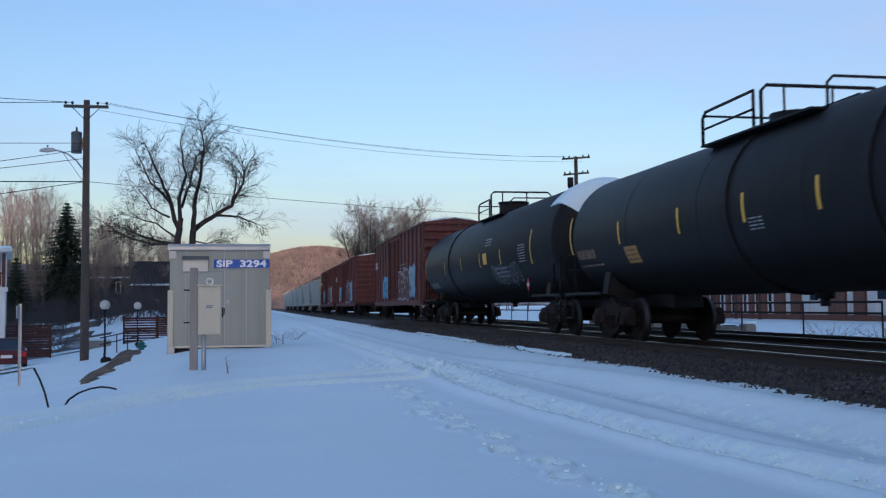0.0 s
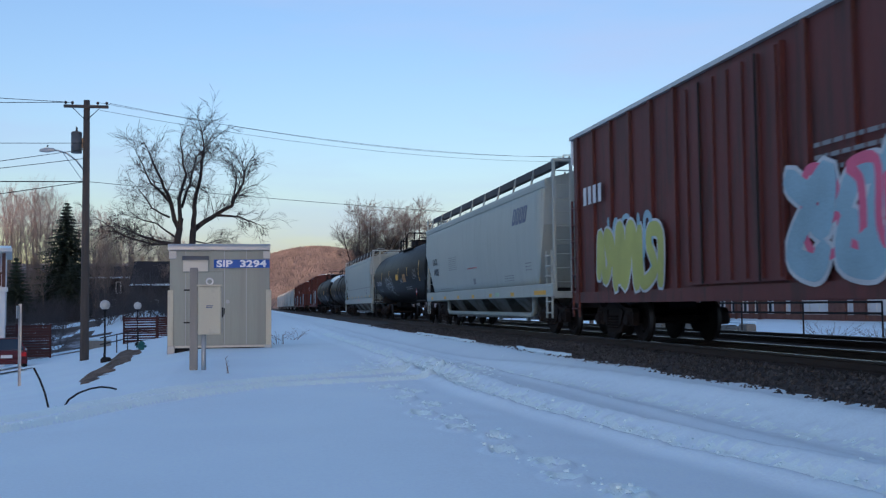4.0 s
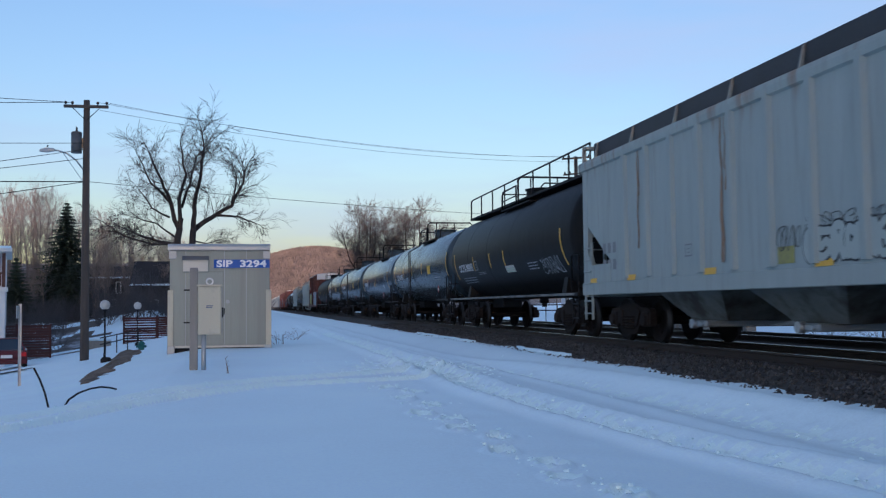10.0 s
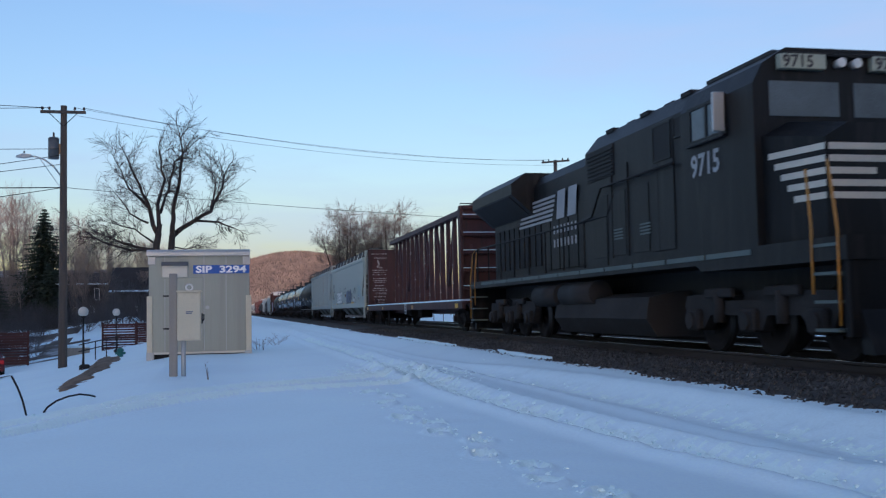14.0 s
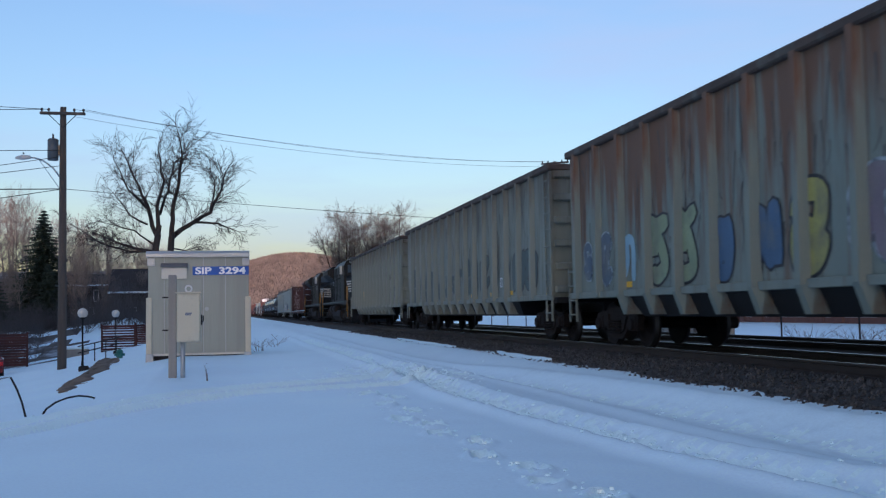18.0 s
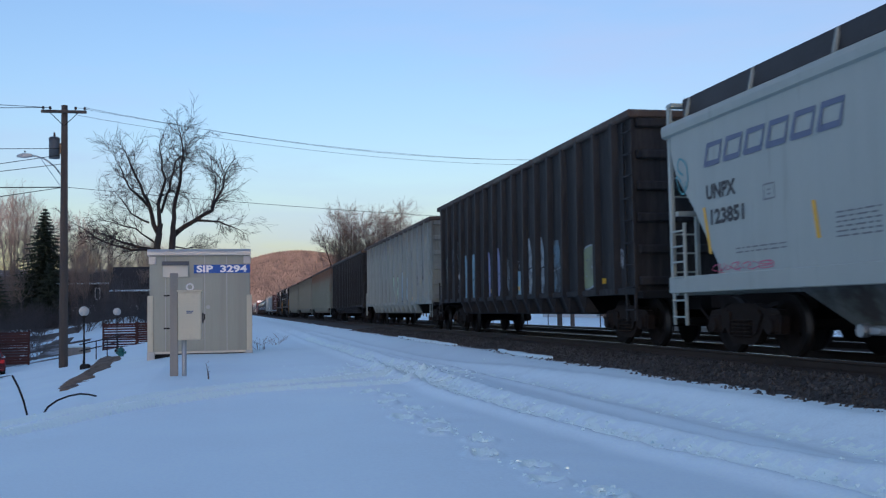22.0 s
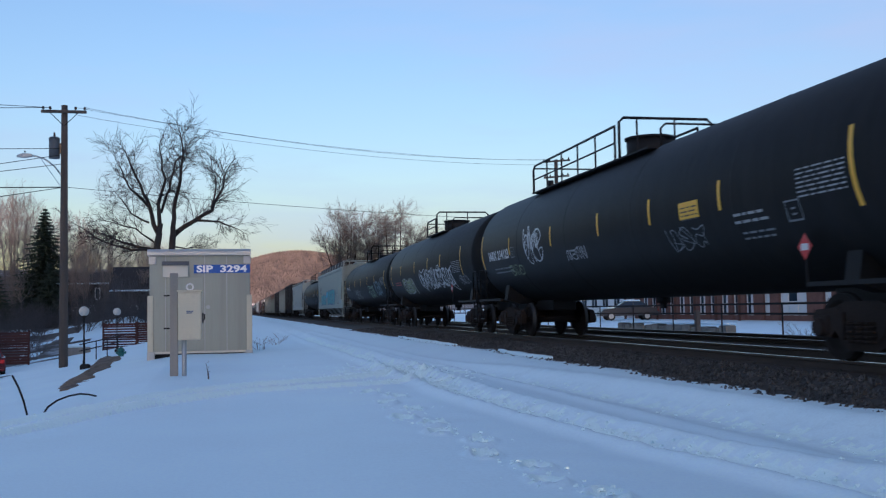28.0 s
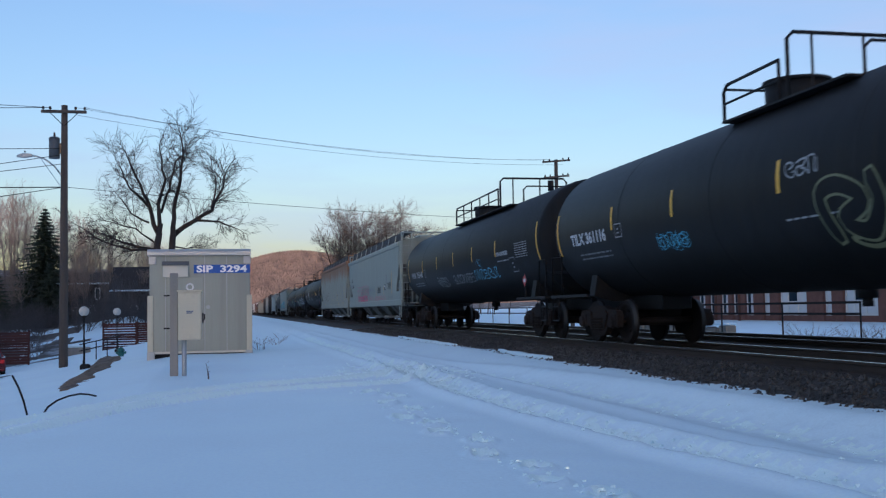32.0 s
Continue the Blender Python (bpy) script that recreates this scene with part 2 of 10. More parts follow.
def ground_z(x, y):
    """Height of the snow: level by the road, down to the houses, up to the woods, an unseen ridge behind that blocks
    the sun.
    """
    z = 0.22 * smoothstep(y, 6, 27)
    z += 0.30 * smoothstep(x, 4.8, 6.1) - (0.22 * smoothstep(y, 6, 27)) * smoothstep(x, 3.0, 6.1)
    if x < -1.5:
        z -= min(2.3, 0.165 * (-1.5 - x)) * smoothstep(y, 5, 25)
    if x > 15.0:
        z += -0.10 - 0.20 * smoothstep(x, 15.2, 18) + 0.22 * smoothstep(x, 18, 30) + 6.0 * smoothstep(x, 60, 260)
    if y > 60 and x < -5:
        z += 2.1 * smoothstep(y, 70, 90) * smoothstep(-x, 5, 9)
    if y > 70 and x < 4:
        z += 11.0 * smoothstep(y, 76, 230) * smoothstep(-x, -4, 26)
    # unseen ridge added behind the camera to keep the low sun off the foreground
    if y < -250:
        z += 54.0 * smoothstep(-y, 260, 460)
    return z


def to_line(x, y, pts):
    """Distance from a point to a bent line, and how far along it."""
    best, along = 1e9, 0.0
    for k, ((ax, ay), (bx, by)) in enumerate(zip(pts, pts[1:])):
        dx, dy = bx - ax, by - ay
        t = max(0.0, min(1.0, ((x - ax) * dx + (y - ay) * dy) / (dx * dx + dy * dy)))
        q = math.hypot(x - ax - t * dx, y - ay - t * dy)
        if q < best:
            best, along = q, k + t
    return best, along


RUTS = [[(5.75, 2.0), (5.34, 7.85), (5.32, 10.6), (5.23, 13.9), (4.96, 19.4), (4.35, 25.0), (4.05, 36.0), (4.0, 60.0)],
        [(4.9, 2.0), (4.41, 6.5), (4.03, 9.2), (3.72, 11.8), (3.40, 14.8), (3.33, 18.0), (3.15, 22.7), (2.9, 35.4), (2.9, 60.0)]]
SWEEPS = [[(-8, 7.5), (-2.82, 12.1), (-2.12, 13.4), (-1.19, 14.75), (0.25, 16.05), (2.1, 16.6), (3.6, 17.2)],
          [(-8, 8.9), (-3.1, 13.4), (-1.29, 15.7), (0.28, 17.2), (2.1, 18.4), (3.6, 19.4)]]
STEPS = [(2.00, 15.3), (2.28, 14.5), (2.02, 13.7), (2.24, 12.9), (1.98, 12.1), (2.22, 11.4), (2.12, 10.6), (2.38, 9.8), (2.22, 9.0), (2.46, 8.2), (2.35, 7.5), (2.58, 6.8), (2.5, 6.1), (2.75, 5.4)]


def snow_relief(x, y):
    """Tyre ruts, drifted edges and footprints."""
    if not (-30 < x < 7 and -10 < y < 95):
        return 0.0
    v = Vector((x, y, 0))
    z = 0.03 * noise.noise(v * 0.35) + 0.010 * noise.noise(v * 1.7)
    if x > 6.4:
        return z
    rough = noise.noise(v * 4.0)
    crumb = noise.noise(v * 9.0)
    for pts, deep in zip(RUTS, (0.55, 1.0)):
        d, _ = to_line(x, y, pts)
        if d < 0.9:
            k = smoothstep(0.9 - d, 0.0, 0.3)
            z -= deep * 0.13 * math.exp(-(d / 0.23) ** 2) * (0.85 + 0.3 * rough)
            z += deep * 0.095 * math.exp(-((d - 0.42) / 0.14) ** 2) * (0.9 + 0.25 * rough) * k
            z += deep ** 2 * (0.11 * max(0.0, crumb) + 0.05 * rough) * math.exp(-(d / 0.30) ** 4)
    for pts in SWEEPS:
        d, _ = to_line(x, y, pts)
        if d < 0.7:
            z += 0.075 * math.cos(d * 2 * math.pi / 0.42) * math.exp(-(d / 0.36) ** 4) * (0.95 + 0.2 * rough)
    # churned crossing
    d = math.hypot((x - 3.2) / 1.7, (y - 19.6) / 2.2)
    if d < 1:
        z += (0.09 * rough + 0.08 * max(0, crumb)) * (1 - d)
    for fx, fy in STEPS:
        d = math.hypot((x - fx) / 0.095, (y - fy) / 0.17)
        if d < 2.2:
            z += -0.065 * math.exp(-d * d) + 0.055 * math.exp(-((d - 1.35) / 0.35) ** 2) * (0.8 + rough)
    # low heap of snow by the edge of the ballast
    z += 0.012 * rough * smoothstep(x, 5.2, 5.9)
    return z


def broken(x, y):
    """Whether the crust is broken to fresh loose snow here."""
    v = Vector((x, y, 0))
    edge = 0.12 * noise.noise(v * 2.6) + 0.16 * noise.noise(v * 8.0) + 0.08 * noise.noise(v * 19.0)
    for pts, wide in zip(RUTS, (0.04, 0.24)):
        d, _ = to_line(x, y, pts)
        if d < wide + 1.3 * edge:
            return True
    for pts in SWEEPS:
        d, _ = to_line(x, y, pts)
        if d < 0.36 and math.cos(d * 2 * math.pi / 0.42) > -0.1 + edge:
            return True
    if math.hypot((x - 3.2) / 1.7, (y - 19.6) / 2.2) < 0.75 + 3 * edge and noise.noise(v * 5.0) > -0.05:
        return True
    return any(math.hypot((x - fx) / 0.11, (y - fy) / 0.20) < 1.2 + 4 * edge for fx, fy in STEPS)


def grid_axis(stops):
    vals = []
    for (a, step), (b, _) in zip(stops, stops[1:]):
        k = max(1, round((b - a) / step))
        vals += [a + (b - a) * i / k for i in range(k)]
    return vals + [stops[-1][0]]


gx = grid_axis([(-2500, 500), (-500, 60), (-80, 6), (-26, 1.5), (-9, 0.09), (-3, 0.045), (6.3, 0.3), (16, 1.5), (40, 12), (160, 60), (400, 300), (2600, 1)])
gy = grid_axis([(-2500, 400), (-500, 40), (-60, 6), (-6, 0.8), (4.5, 0.07), (22, 0.2), (45, 1.0), (90, 6), (250, 60), (700, 400), (3500, 1)])
verts = [(x, y, ground_z(x, y) + snow_relief(x, y)) for y in gy for x in gx]
nx = len(gx)
faces = [(j * nx + i, j * nx + i + 1, (j + 1) * nx + i + 1, (j + 1) * nx + i) for j in range(len(gy) - 1) for i in range(nx - 1)]
me = bpy.data.meshes.new("ground")
me.from_pydata(verts, [], faces)
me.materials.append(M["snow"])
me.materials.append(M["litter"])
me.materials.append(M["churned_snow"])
for p in me.polygons:
    p.use_smooth = True
    c = p.center
    if (c.y > 90 and c.x < 1.5) or c.y < -120 or abs(c.x) > 140 or c.y > 400:
        p.material_index = 1
    elif 66 < c.y <= 92 and c.x < -0.15 * c.y + 0.8 * math.sin(c.y * 0.9) and noise.noise(Vector((c.x * 0.5, c.y * 0.4, 7))) < 0.08:
        p.material_index = 1
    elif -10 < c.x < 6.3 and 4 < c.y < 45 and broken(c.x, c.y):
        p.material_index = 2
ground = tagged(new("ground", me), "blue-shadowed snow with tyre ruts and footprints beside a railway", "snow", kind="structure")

# the ballast bed
bed = [(5.7, -0.2), (5.98, 0.27), (6.5, 0.335), (7.25, 0.40), (10.4, 0.40), (11.1, 0.37), (11.8, 0.40), (13.7, 0.44), (14.6, 0.40), (15.3, 0.2), (15.5, -0.3)]
b = NB()
ys = grid_axis([(-400, 100), (0, 1.0), (60, 20), (300, 300), (1600, 1)])
rows = []
for y in ys:
    w = 0.05 * noise.noise(Vector((y * 1.3, 0, 3))) if -5 < y < 70 else 0
    rows.append([b.verts.new((x + (w if 5.8 < x < 7 else 0), y, z)) for x, z in bed])
for r0, r1 in zip(rows, rows[1:]):
    for i in range(len(bed) - 1):
        b.faces.new((r0[i], r0[i + 1], r1[i + 1], r1[i]))
bmesh.ops.recalc_face_normals(b, faces=b.faces[:])
track_bed = tagged(part("track_bed", b, M["ballast"]), "dark crushed-stone ballast bed under two tracks", "ballast", kind="structure")


def stones(count, rnd):
    """Loose ballast stones on the near shoulder."""
    vs, fs = [], []
    for _ in range(count):
        y = 6 + 48 * rnd.random() ** 1.5
        x = 5.85 + 1.75 * rnd.random() if rnd.random() < 0.86 else rnd.uniform(7.6, 10.3)
        z = np.interp(x, [p[0] for p in bed], [p[1] for p in bed])
        s = rnd.uniform(0.018, 0.042)
        k = len(vs)
        a = rnd.uniform(0, 6.28)
        for dx, dy, dz in ((1, 0, 0), (0, 1, 0), (-1, 0, 0), (0, -1, 0), (0, 0, 0.9), (0, 0, -0.9)):
            q = s * rnd.uniform(0.7, 1.3)
            vs.append((x + q * (dx * math.cos(a) - dy * math.sin(a)), y + q * (dx * math.sin(a) + dy * math.cos(a)), z + q * dz + 0.01))
        for f in ((0, 1, 4), (1, 2, 4), (2, 3, 4), (3, 0, 4), (1, 0, 5), (2, 1, 5), (3, 2, 5), (0, 3, 5)):
            fs.append(tuple(k + i for i in f))
    m = bpy.data.meshes.new("ballast_stones")
    m.from_pydata(vs, [], fs)
    m.materials.append(M["stone"])
    return tagged(new("ballast_stones", m), "loose grey-brown ballast stones on the track shoulder", "gravel", kind="stuff")


M["stone"] = mat("ballast_stone", (0.046, 0.045, 0.044), 0.9, var=0.3, fine=40)
_n, _l = M["stone"].node_tree.nodes, M["stone"].node_tree.links
_geo, _ramp, _hsv = _n.new("ShaderNodeNewGeometry"), _n.new("ShaderNodeMapRange"), _n.new("ShaderNodeHueSaturation")
_ramp.inputs["To Min"].default_value, _ramp.inputs["To Max"].default_value = 0.5, 1.9
_l.new(_geo.outputs["Random Per Island"], _ramp.inputs["Value"])
_link = _n["Principled BSDF"].inputs["Base Color"].links[0]
_l.new(_link.from_socket, _hsv.inputs["Color"])
_l.new(_ramp.outputs[0], _hsv.inputs["Value"])
_l.new(_hsv.outputs[0], _n["Principled BSDF"].inputs["Base Color"])
stones(9000, random.Random(3))

for tx, near in ((TRACK_X, True), (TRACK2_X, False)):
    track = empty("railway_track", pose(tx, 0, 0), label="steel rails on dark timber sleepers in ballast", category="track", kind="structure")
    for s in (-1, 1):
        b = NB()
        x = s * GAUGE / 2
        prism(b, [(x - .07, RAIL_Z - .17), (x + .07, RAIL_Z - .17), (x + .07, RAIL_Z - .155), (x + .012, RAIL_Z - .13), (x + .012, RAIL_Z - .05),
                  (x + .036, RAIL_Z - .038), (x + .036, RAIL_Z - .004), (x - .036, RAIL_Z - .004), (x - .036, RAIL_Z - .038), (x - .012, RAIL_Z - .05), (x - .012, RAIL_Z - .13), (x - .07, RAIL_Z - .155)], "y", -400, 1500)
        rail = part("rail", b, M["rail_side"], track)
        b = NB()
        box(b, x - .028, x + .028, -400, 1500, RAIL_Z - .004, RAIL_Z)
        part("rail_head", b, M["rail_top"], rail, "polished running surface of the rail")
    me = bpy.data.meshes.new("sleeper")
    b = NB()
    box(b, -1.3, 1.3, -0.11, 0.11, 0.26, RAIL_Z - 0.165, 0.01)
    b.to_mesh(me)
    b.free()
    me.materials.append(M["tie"])
    for i in range(130 if near else 60):
        ob = new("sleeper", me)
        ob.parent = track
        ob.matrix_basis = pose(0.02 * math.sin(i * 7.1), 5 + i * (0.52 if near else 1.04), 0, 0, 0, math.sin(i * 3.7))

# thin strips of snow left on the ballast
for x, y, w, l in ((6.12, 33.0, 0.16, 10.5), (6.2, 21.4, 0.16, 4.2), (5.86, 61.0, 0.14, 12.0)):
    b = NB()
    rnd = random.Random(int(y))
    rows = []
    n = 16
    for i in range(n + 1):
        t = i / n
        q = w * (math.sin(math.pi * t) ** 0.5) * rnd.uniform(0.5, 1.1) + 0.01
        yy = y - l / 2 + l * t
        o = rnd.uniform(-0.05, 0.05)
        zz = np.interp(x + o, [p[0] for p in bed], [p[1] for p in bed])
        rows.append([(x + o - q, yy, zz + 0.005), (x + o, yy, zz + 0.07), (x + o + q, yy, zz + 0.04), (x + o, yy, zz - 0.03)])
    loft(b, rows, True, True)
    bmesh.ops.recalc_face_normals(b, faces=b.faces[:])
    tagged(part("snow_strip", b, M["snow"]), "thin strip of snow left on the ballast", "snow", kind="structure")


def clods(rnd):
    """Broken lumps of snow in the ruts and round the footprints."""
    spots = []
    for pts, count, wide in [(RUTS[0], 160, 0.2), (RUTS[1], 1300, 0.27)] + [(q, 260, 0.3) for q in SWEEPS]:
        for _ in range(count):
            k = rnd.randrange(len(pts) - 1)
            t = rnd.random()
            x, y = pts[k][0] + (pts[k + 1][0] - pts[k][0]) * t, pts[k][1] + (pts[k + 1][1] - pts[k][1]) * t
            if 5 < y < 32:
                spots.append((x + rnd.gauss(0, wide * 0.6), y, rnd.uniform(0.007, 0.028)))
    for fx, fy in STEPS:
        for _ in range(16):
            spots.append((fx + rnd.gauss(0, 0.14), fy + rnd.gauss(0, 0.26), rnd.uniform(0.007, 0.028)))
    for _ in range(260):
        spots.append((3.2 + rnd.gauss(0, 0.8), 19.6 + rnd.gauss(0, 1.1), rnd.uniform(0.01, 0.035)))
    vs, fs = [], []
    for x, y, s in spots:
        z = ground_z(x, y) + snow_relief(x, y)
        k, a = len(vs), rnd.uniform(0, 6.28)
        for dx, dy, dz in ((1, 0, 0), (0, 1, 0), (-1, 0, 0), (0, -1, 0), (0.5, 0.5, 0.7), (-0.6, 0.4, 0.8), (0, -0.6, 0.75)):
            q = s * rnd.uniform(0.75, 1.3)
            vs.append((x + q * (dx * math.cos(a) - dy * math.sin(a)), y + q * (dx * math.sin(a) + dy * math.cos(a)), z - 0.006 + q * dz))
        for f in ((0, 1, 4), (1, 5, 4), (1, 2, 5), (2, 3, 6), (2, 6, 5), (3, 0, 6), (0, 4, 6), (4, 5, 6)):
            fs.append(tuple(k + i for i in f))
    m = bpy.data.meshes.new("snow_clods")
    m.from_pydata(vs, [], fs)
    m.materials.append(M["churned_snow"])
    return tagged(new("snow_clods", m), "crumbled lumps of snow in ruts and footprints", "snow", kind="stuff")


clods(random.Random(12))

# ---- pieces that all railcars share ----
M["g_blue"] = mat("sky_blue_spray_paint", (0.10, 0.42, 0.60), 0.5, var=0.2)
M["g_pale"] = mat("pale_blue_spray_paint", (0.25, 0.40, 0.48), 0.5, var=0.25)
M["g_white"] = mat("white_spray_paint", (0.50, 0.53, 0.55), 0.5, var=0.25)
M["g_pink_pale"] = mat("faded_pink_spray_paint", (0.33, 0.25, 0.30), 0.6, var=0.25)
M["g_pink"] = mat("pink_spray_paint", (0.62, 0.10, 0.20), 0.5, var=0.2)
M["g_green"] = mat("green_spray_paint", (0.35, 0.55, 0.38), 0.5, var=0.2)
M["g_yellow"] = mat("yellow_green_spray_paint", (0.42, 0.44, 0.10), 0.5, var=0.2)
M["g_black"] = mat("black_spray_paint", (0.02, 0.02, 0.025), 0.5, var=0.2)
M["g_navy"] = mat("navy_spray_paint", (0.03, 0.06, 0.22), 0.5, var=0.2)
M["ink"] = mat("black_lettering", (0.03, 0.03, 0.035), 0.5, var=0.1)
M["letter"] = mat("white_lettering", (0.62, 0.63, 0.64), 0.5, var=0.12)
M["grey_letter"] = mat("grey_lettering", (0.19, 0.20, 0.21), 0.5, var=0.15)
M["logo_blue"] = mat("slate_blue_emblem_paint", (0.115, 0.145, 0.23), 0.5, var=0.1)
M["red"] = mat("red_placard", (0.50, 0.03, 0.03), 0.45, var=0.1)
M["hopper_grey"] = mat("grimy_hopper_sheet", (0.185, 0.195, 0.178), 0.7, var=0.25, stain=(0.085, 0.075, 0.066), amount=0.45)
M["roofwalk"] = mat("dark_grating", (0.045, 0.047, 0.052), 0.7, var=0.3)
M["rust"] = mat("rust", (0.15, 0.078, 0.045), 0.85, var=0.35, stretch=STREAK)
M["glass"] = mat("dark_window_glass", (0.03, 0.045, 0.065), 0.08, var=0.1, bump=0)
M["lens"] = mat("lamp_lens", (0.6, 0.62, 0.62), 0.1, var=0.05, bump=0)
M["grime_yellow"] = mat("grimy_yellow_rail_paint", (0.42, 0.20, 0.03), 0.5, var=0.2)
M["ghost"] = mat("faded_blue_grey_spray_paint", (0.105, 0.138, 0.132), 0.7, var=0.25)
M["worn_letter"] = mat("worn_white_lettering", (0.36, 0.33, 0.32), 0.6, var=0.3, stain=(0.10, 0.05, 0.045), amount=0.5, stain_scale=7.0)
M["worn_pale"] = mat("worn_pale_spray_paint", (0.34, 0.40, 0.43), 0.6, var=0.25, stain=(0.06, 0.066, 0.072), amount=0.5, stain_scale=5.0)
M["worn_blue"] = mat("worn_blue_spray_paint", (0.14, 0.22, 0.27), 0.65, var=0.3, stain=(0.03, 0.038, 0.045), amount=0.55, stain_scale=2.6)
M["faded_green"] = mat("faded_green_spray_paint", (0.24, 0.29, 0.17), 0.65, var=0.25, stain=(0.18, 0.19, 0.14), amount=0.4)
M["faded_slate"] = mat("faded_slate_spray_paint", (0.095, 0.125, 0.165), 0.65, var=0.25, stain=(0.16, 0.17, 0.165), amount=0.4)
M["faded_blue"] = mat("faded_blue_spray_paint", (0.07, 0.13, 0.22), 0.65, var=0.25, stain=(0.12, 0.15, 0.18), amount=0.35)
M["faded_yellow"] = mat("faded_yellow_spray_paint", (0.33, 0.31, 0.09), 0.65, var=0.25, stain=(0.2, 0.19, 0.11), amount=0.4)
M["faded_mauve"] = mat("faded_mauve_spray_paint", (0.20, 0.16, 0.185), 0.65, var=0.25, stain=(0.2, 0.195, 0.18), amount=0.4)
M["scrape"] = mat("scraped_bare_steel", (0.085, 0.08, 0.072), 0.7, var=0.3)
M["rust_run"] = mat("orange_rust_run", (0.27, 0.165, 0.10), 0.75, var=0.3, stain=(0.33, 0.30, 0.26), amount=0.35, stain_scale=5.0)
M["g_slate"] = mat("slate_spray_paint", (0.10, 0.13, 0.20), 0.55, var=0.3)
M["g_lilac"] = mat("lilac_spray_paint", (0.26, 0.29, 0.46), 0.55, var=0.25)
M["g_teal"] = mat("teal_spray_paint", (0.08, 0.32, 0.36), 0.55, var=0.2)
M["g_brown"] = mat("brown_spray_paint", (0.06, 0.03, 0.025), 0.55, var=0.2)
M["g_olive"] = mat("olive_green_spray_paint", (0.20, 0.21, 0.11), 0.55, var=0.3)
M["dull_white"] = mat("grimy_white_lettering", (0.34, 0.35, 0.36), 0.55, var=0.2)
M["stripe"] = mat("cream_stripe_paint", (0.56, 0.54, 0.47), 0.5, var=0.15)

SHARED = {}


def mesh_once(key, build, materials):
    """One mesh for all alike pieces."""
    if key not in SHARED:
        bm = NB()
        build(bm)
        me = bpy.data.meshes.new(key)
        bm.to_mesh(me)
        bm.free()
        for m in materials:
            me.materials.append(m)
        SHARED[key] = me
    return SHARED[key]


def put(name, me, parent, x=0, y=0, z=0, rz=0, label=""):
    ob = new(name, me)
    ob.parent = parent
    ob.matrix_basis = pose(x, y, z, 0, 0, rz)
    if label:
        ob["label"] = label
    return ob


def wheelset_mesh(bm, r=0.457):
    rod(bm, (-1.0, 0, 0), (1.0, 0, 0), 0.085, n=10)
    for s in (-1, 1):
        x0, x1 = sorted((s * 0.68, s * 0.80))
        prof = [(x0, 0.10), (x0, r + 0.025), (x0 + 0.03, r + 0.025), (x0 + 0.035, r), (x1, r - 0.005), (x1, r - 0.09), (x1 - 0.05, r - 0.13), (x1 - 0.07, 0.2), (x1 - 0.02, 0.14), (x1 - 0.02, 0.08)]
        if s < 0:
            prof = [(-1.48 - a, b) for a, b in prof]
        n = 28
        rings = [[bm.verts.new((a, b * math.cos(2 * math.pi * i / n), b * math.sin(2 * math.pi * i / n))) for i in range(n)] for a, b in prof]
        for k in range(len(prof) - 1):
            for i in range(n):
                j = (i + 1) % n
                fc = bm.faces.new((rings[k][i], rings[k][j], rings[k + 1][j], rings[k + 1][i]))
                fc.smooth = k not in (0, 4)
                fc.material_index = 1 if k == 3 else 0
        # bosses that show the turning
        for i in range(3):
            a = 2 * math.pi * i / 3
            rod(bm, (s * 0.76, 0.24 * math.cos(a), 0.24 * math.sin(a)), (s * 0.785, 0.24 * math.cos(a), 0.24 * math.sin(a)), 0.03, n=6)
    bmesh.ops.recalc_face_normals(bm, faces=bm.faces[:])


def side_frame_mesh(bm):
    out = [(-1.12, 0.60), (-1.05, 0.69), (-0.62, 0.72), (-0.35, 0.80), (0.35, 0.80), (0.62, 0.72), (1.05, 0.69), (1.12, 0.60), (1.10, 0.34), (0.72, 0.32), (0.60, 0.42),
           (0.42, 0.22), (0.30, 0.16), (-0.30, 0.16), (-0.42, 0.22), (-0.60, 0.42), (-0.72, 0.32), (-1.10, 0.34)]
    prism(bm, out, "x", -0.07, 0.07)
    for s in (-1, 1):
        rod(bm, (-0.16, s * 0.89, 0.457), (0.10, s * 0.89, 0.457), 0.12, n=12)
        box(bm, -0.10, 0.0, s * 0.89 - 0.17, s * 0.89 + 0.17, 0.36, 0.63, 0.02)
        prism(bm, [(s * 0.36, 0.30), (s * 0.46, 0.36), (s * 0.62, 0.62), (s * 0.50, 0.70), (s * 0.36, 0.66)], "x", -0.11, -0.06)
    for i in range(3):
        for k in range(5):
            y = -0.2 + 0.2 * i
            rod(bm, (-0.09, y, 0.27 + 0.06 * k), (-0.09, y, 0.30 + 0.06 * k), 0.075, n=8)


def bolster_mesh(bm):
    prism(bm, [(-1.05, 0.48), (1.05, 0.48), (1.05, 0.62), (0.4, 0.82), (-0.4, 0.82), (-1.05, 0.62)], "y", -0.19, 0.19)
    rod(bm, (0, 0, 0.80), (0, 0, 0.95), 0.22, n=12)
    for s in (-1, 1):
        box(bm, -0.9, 0.9, s * 0.40 - 0.05, s * 0.40 + 0.05, 0.36, 0.46)


WHEELS = {}


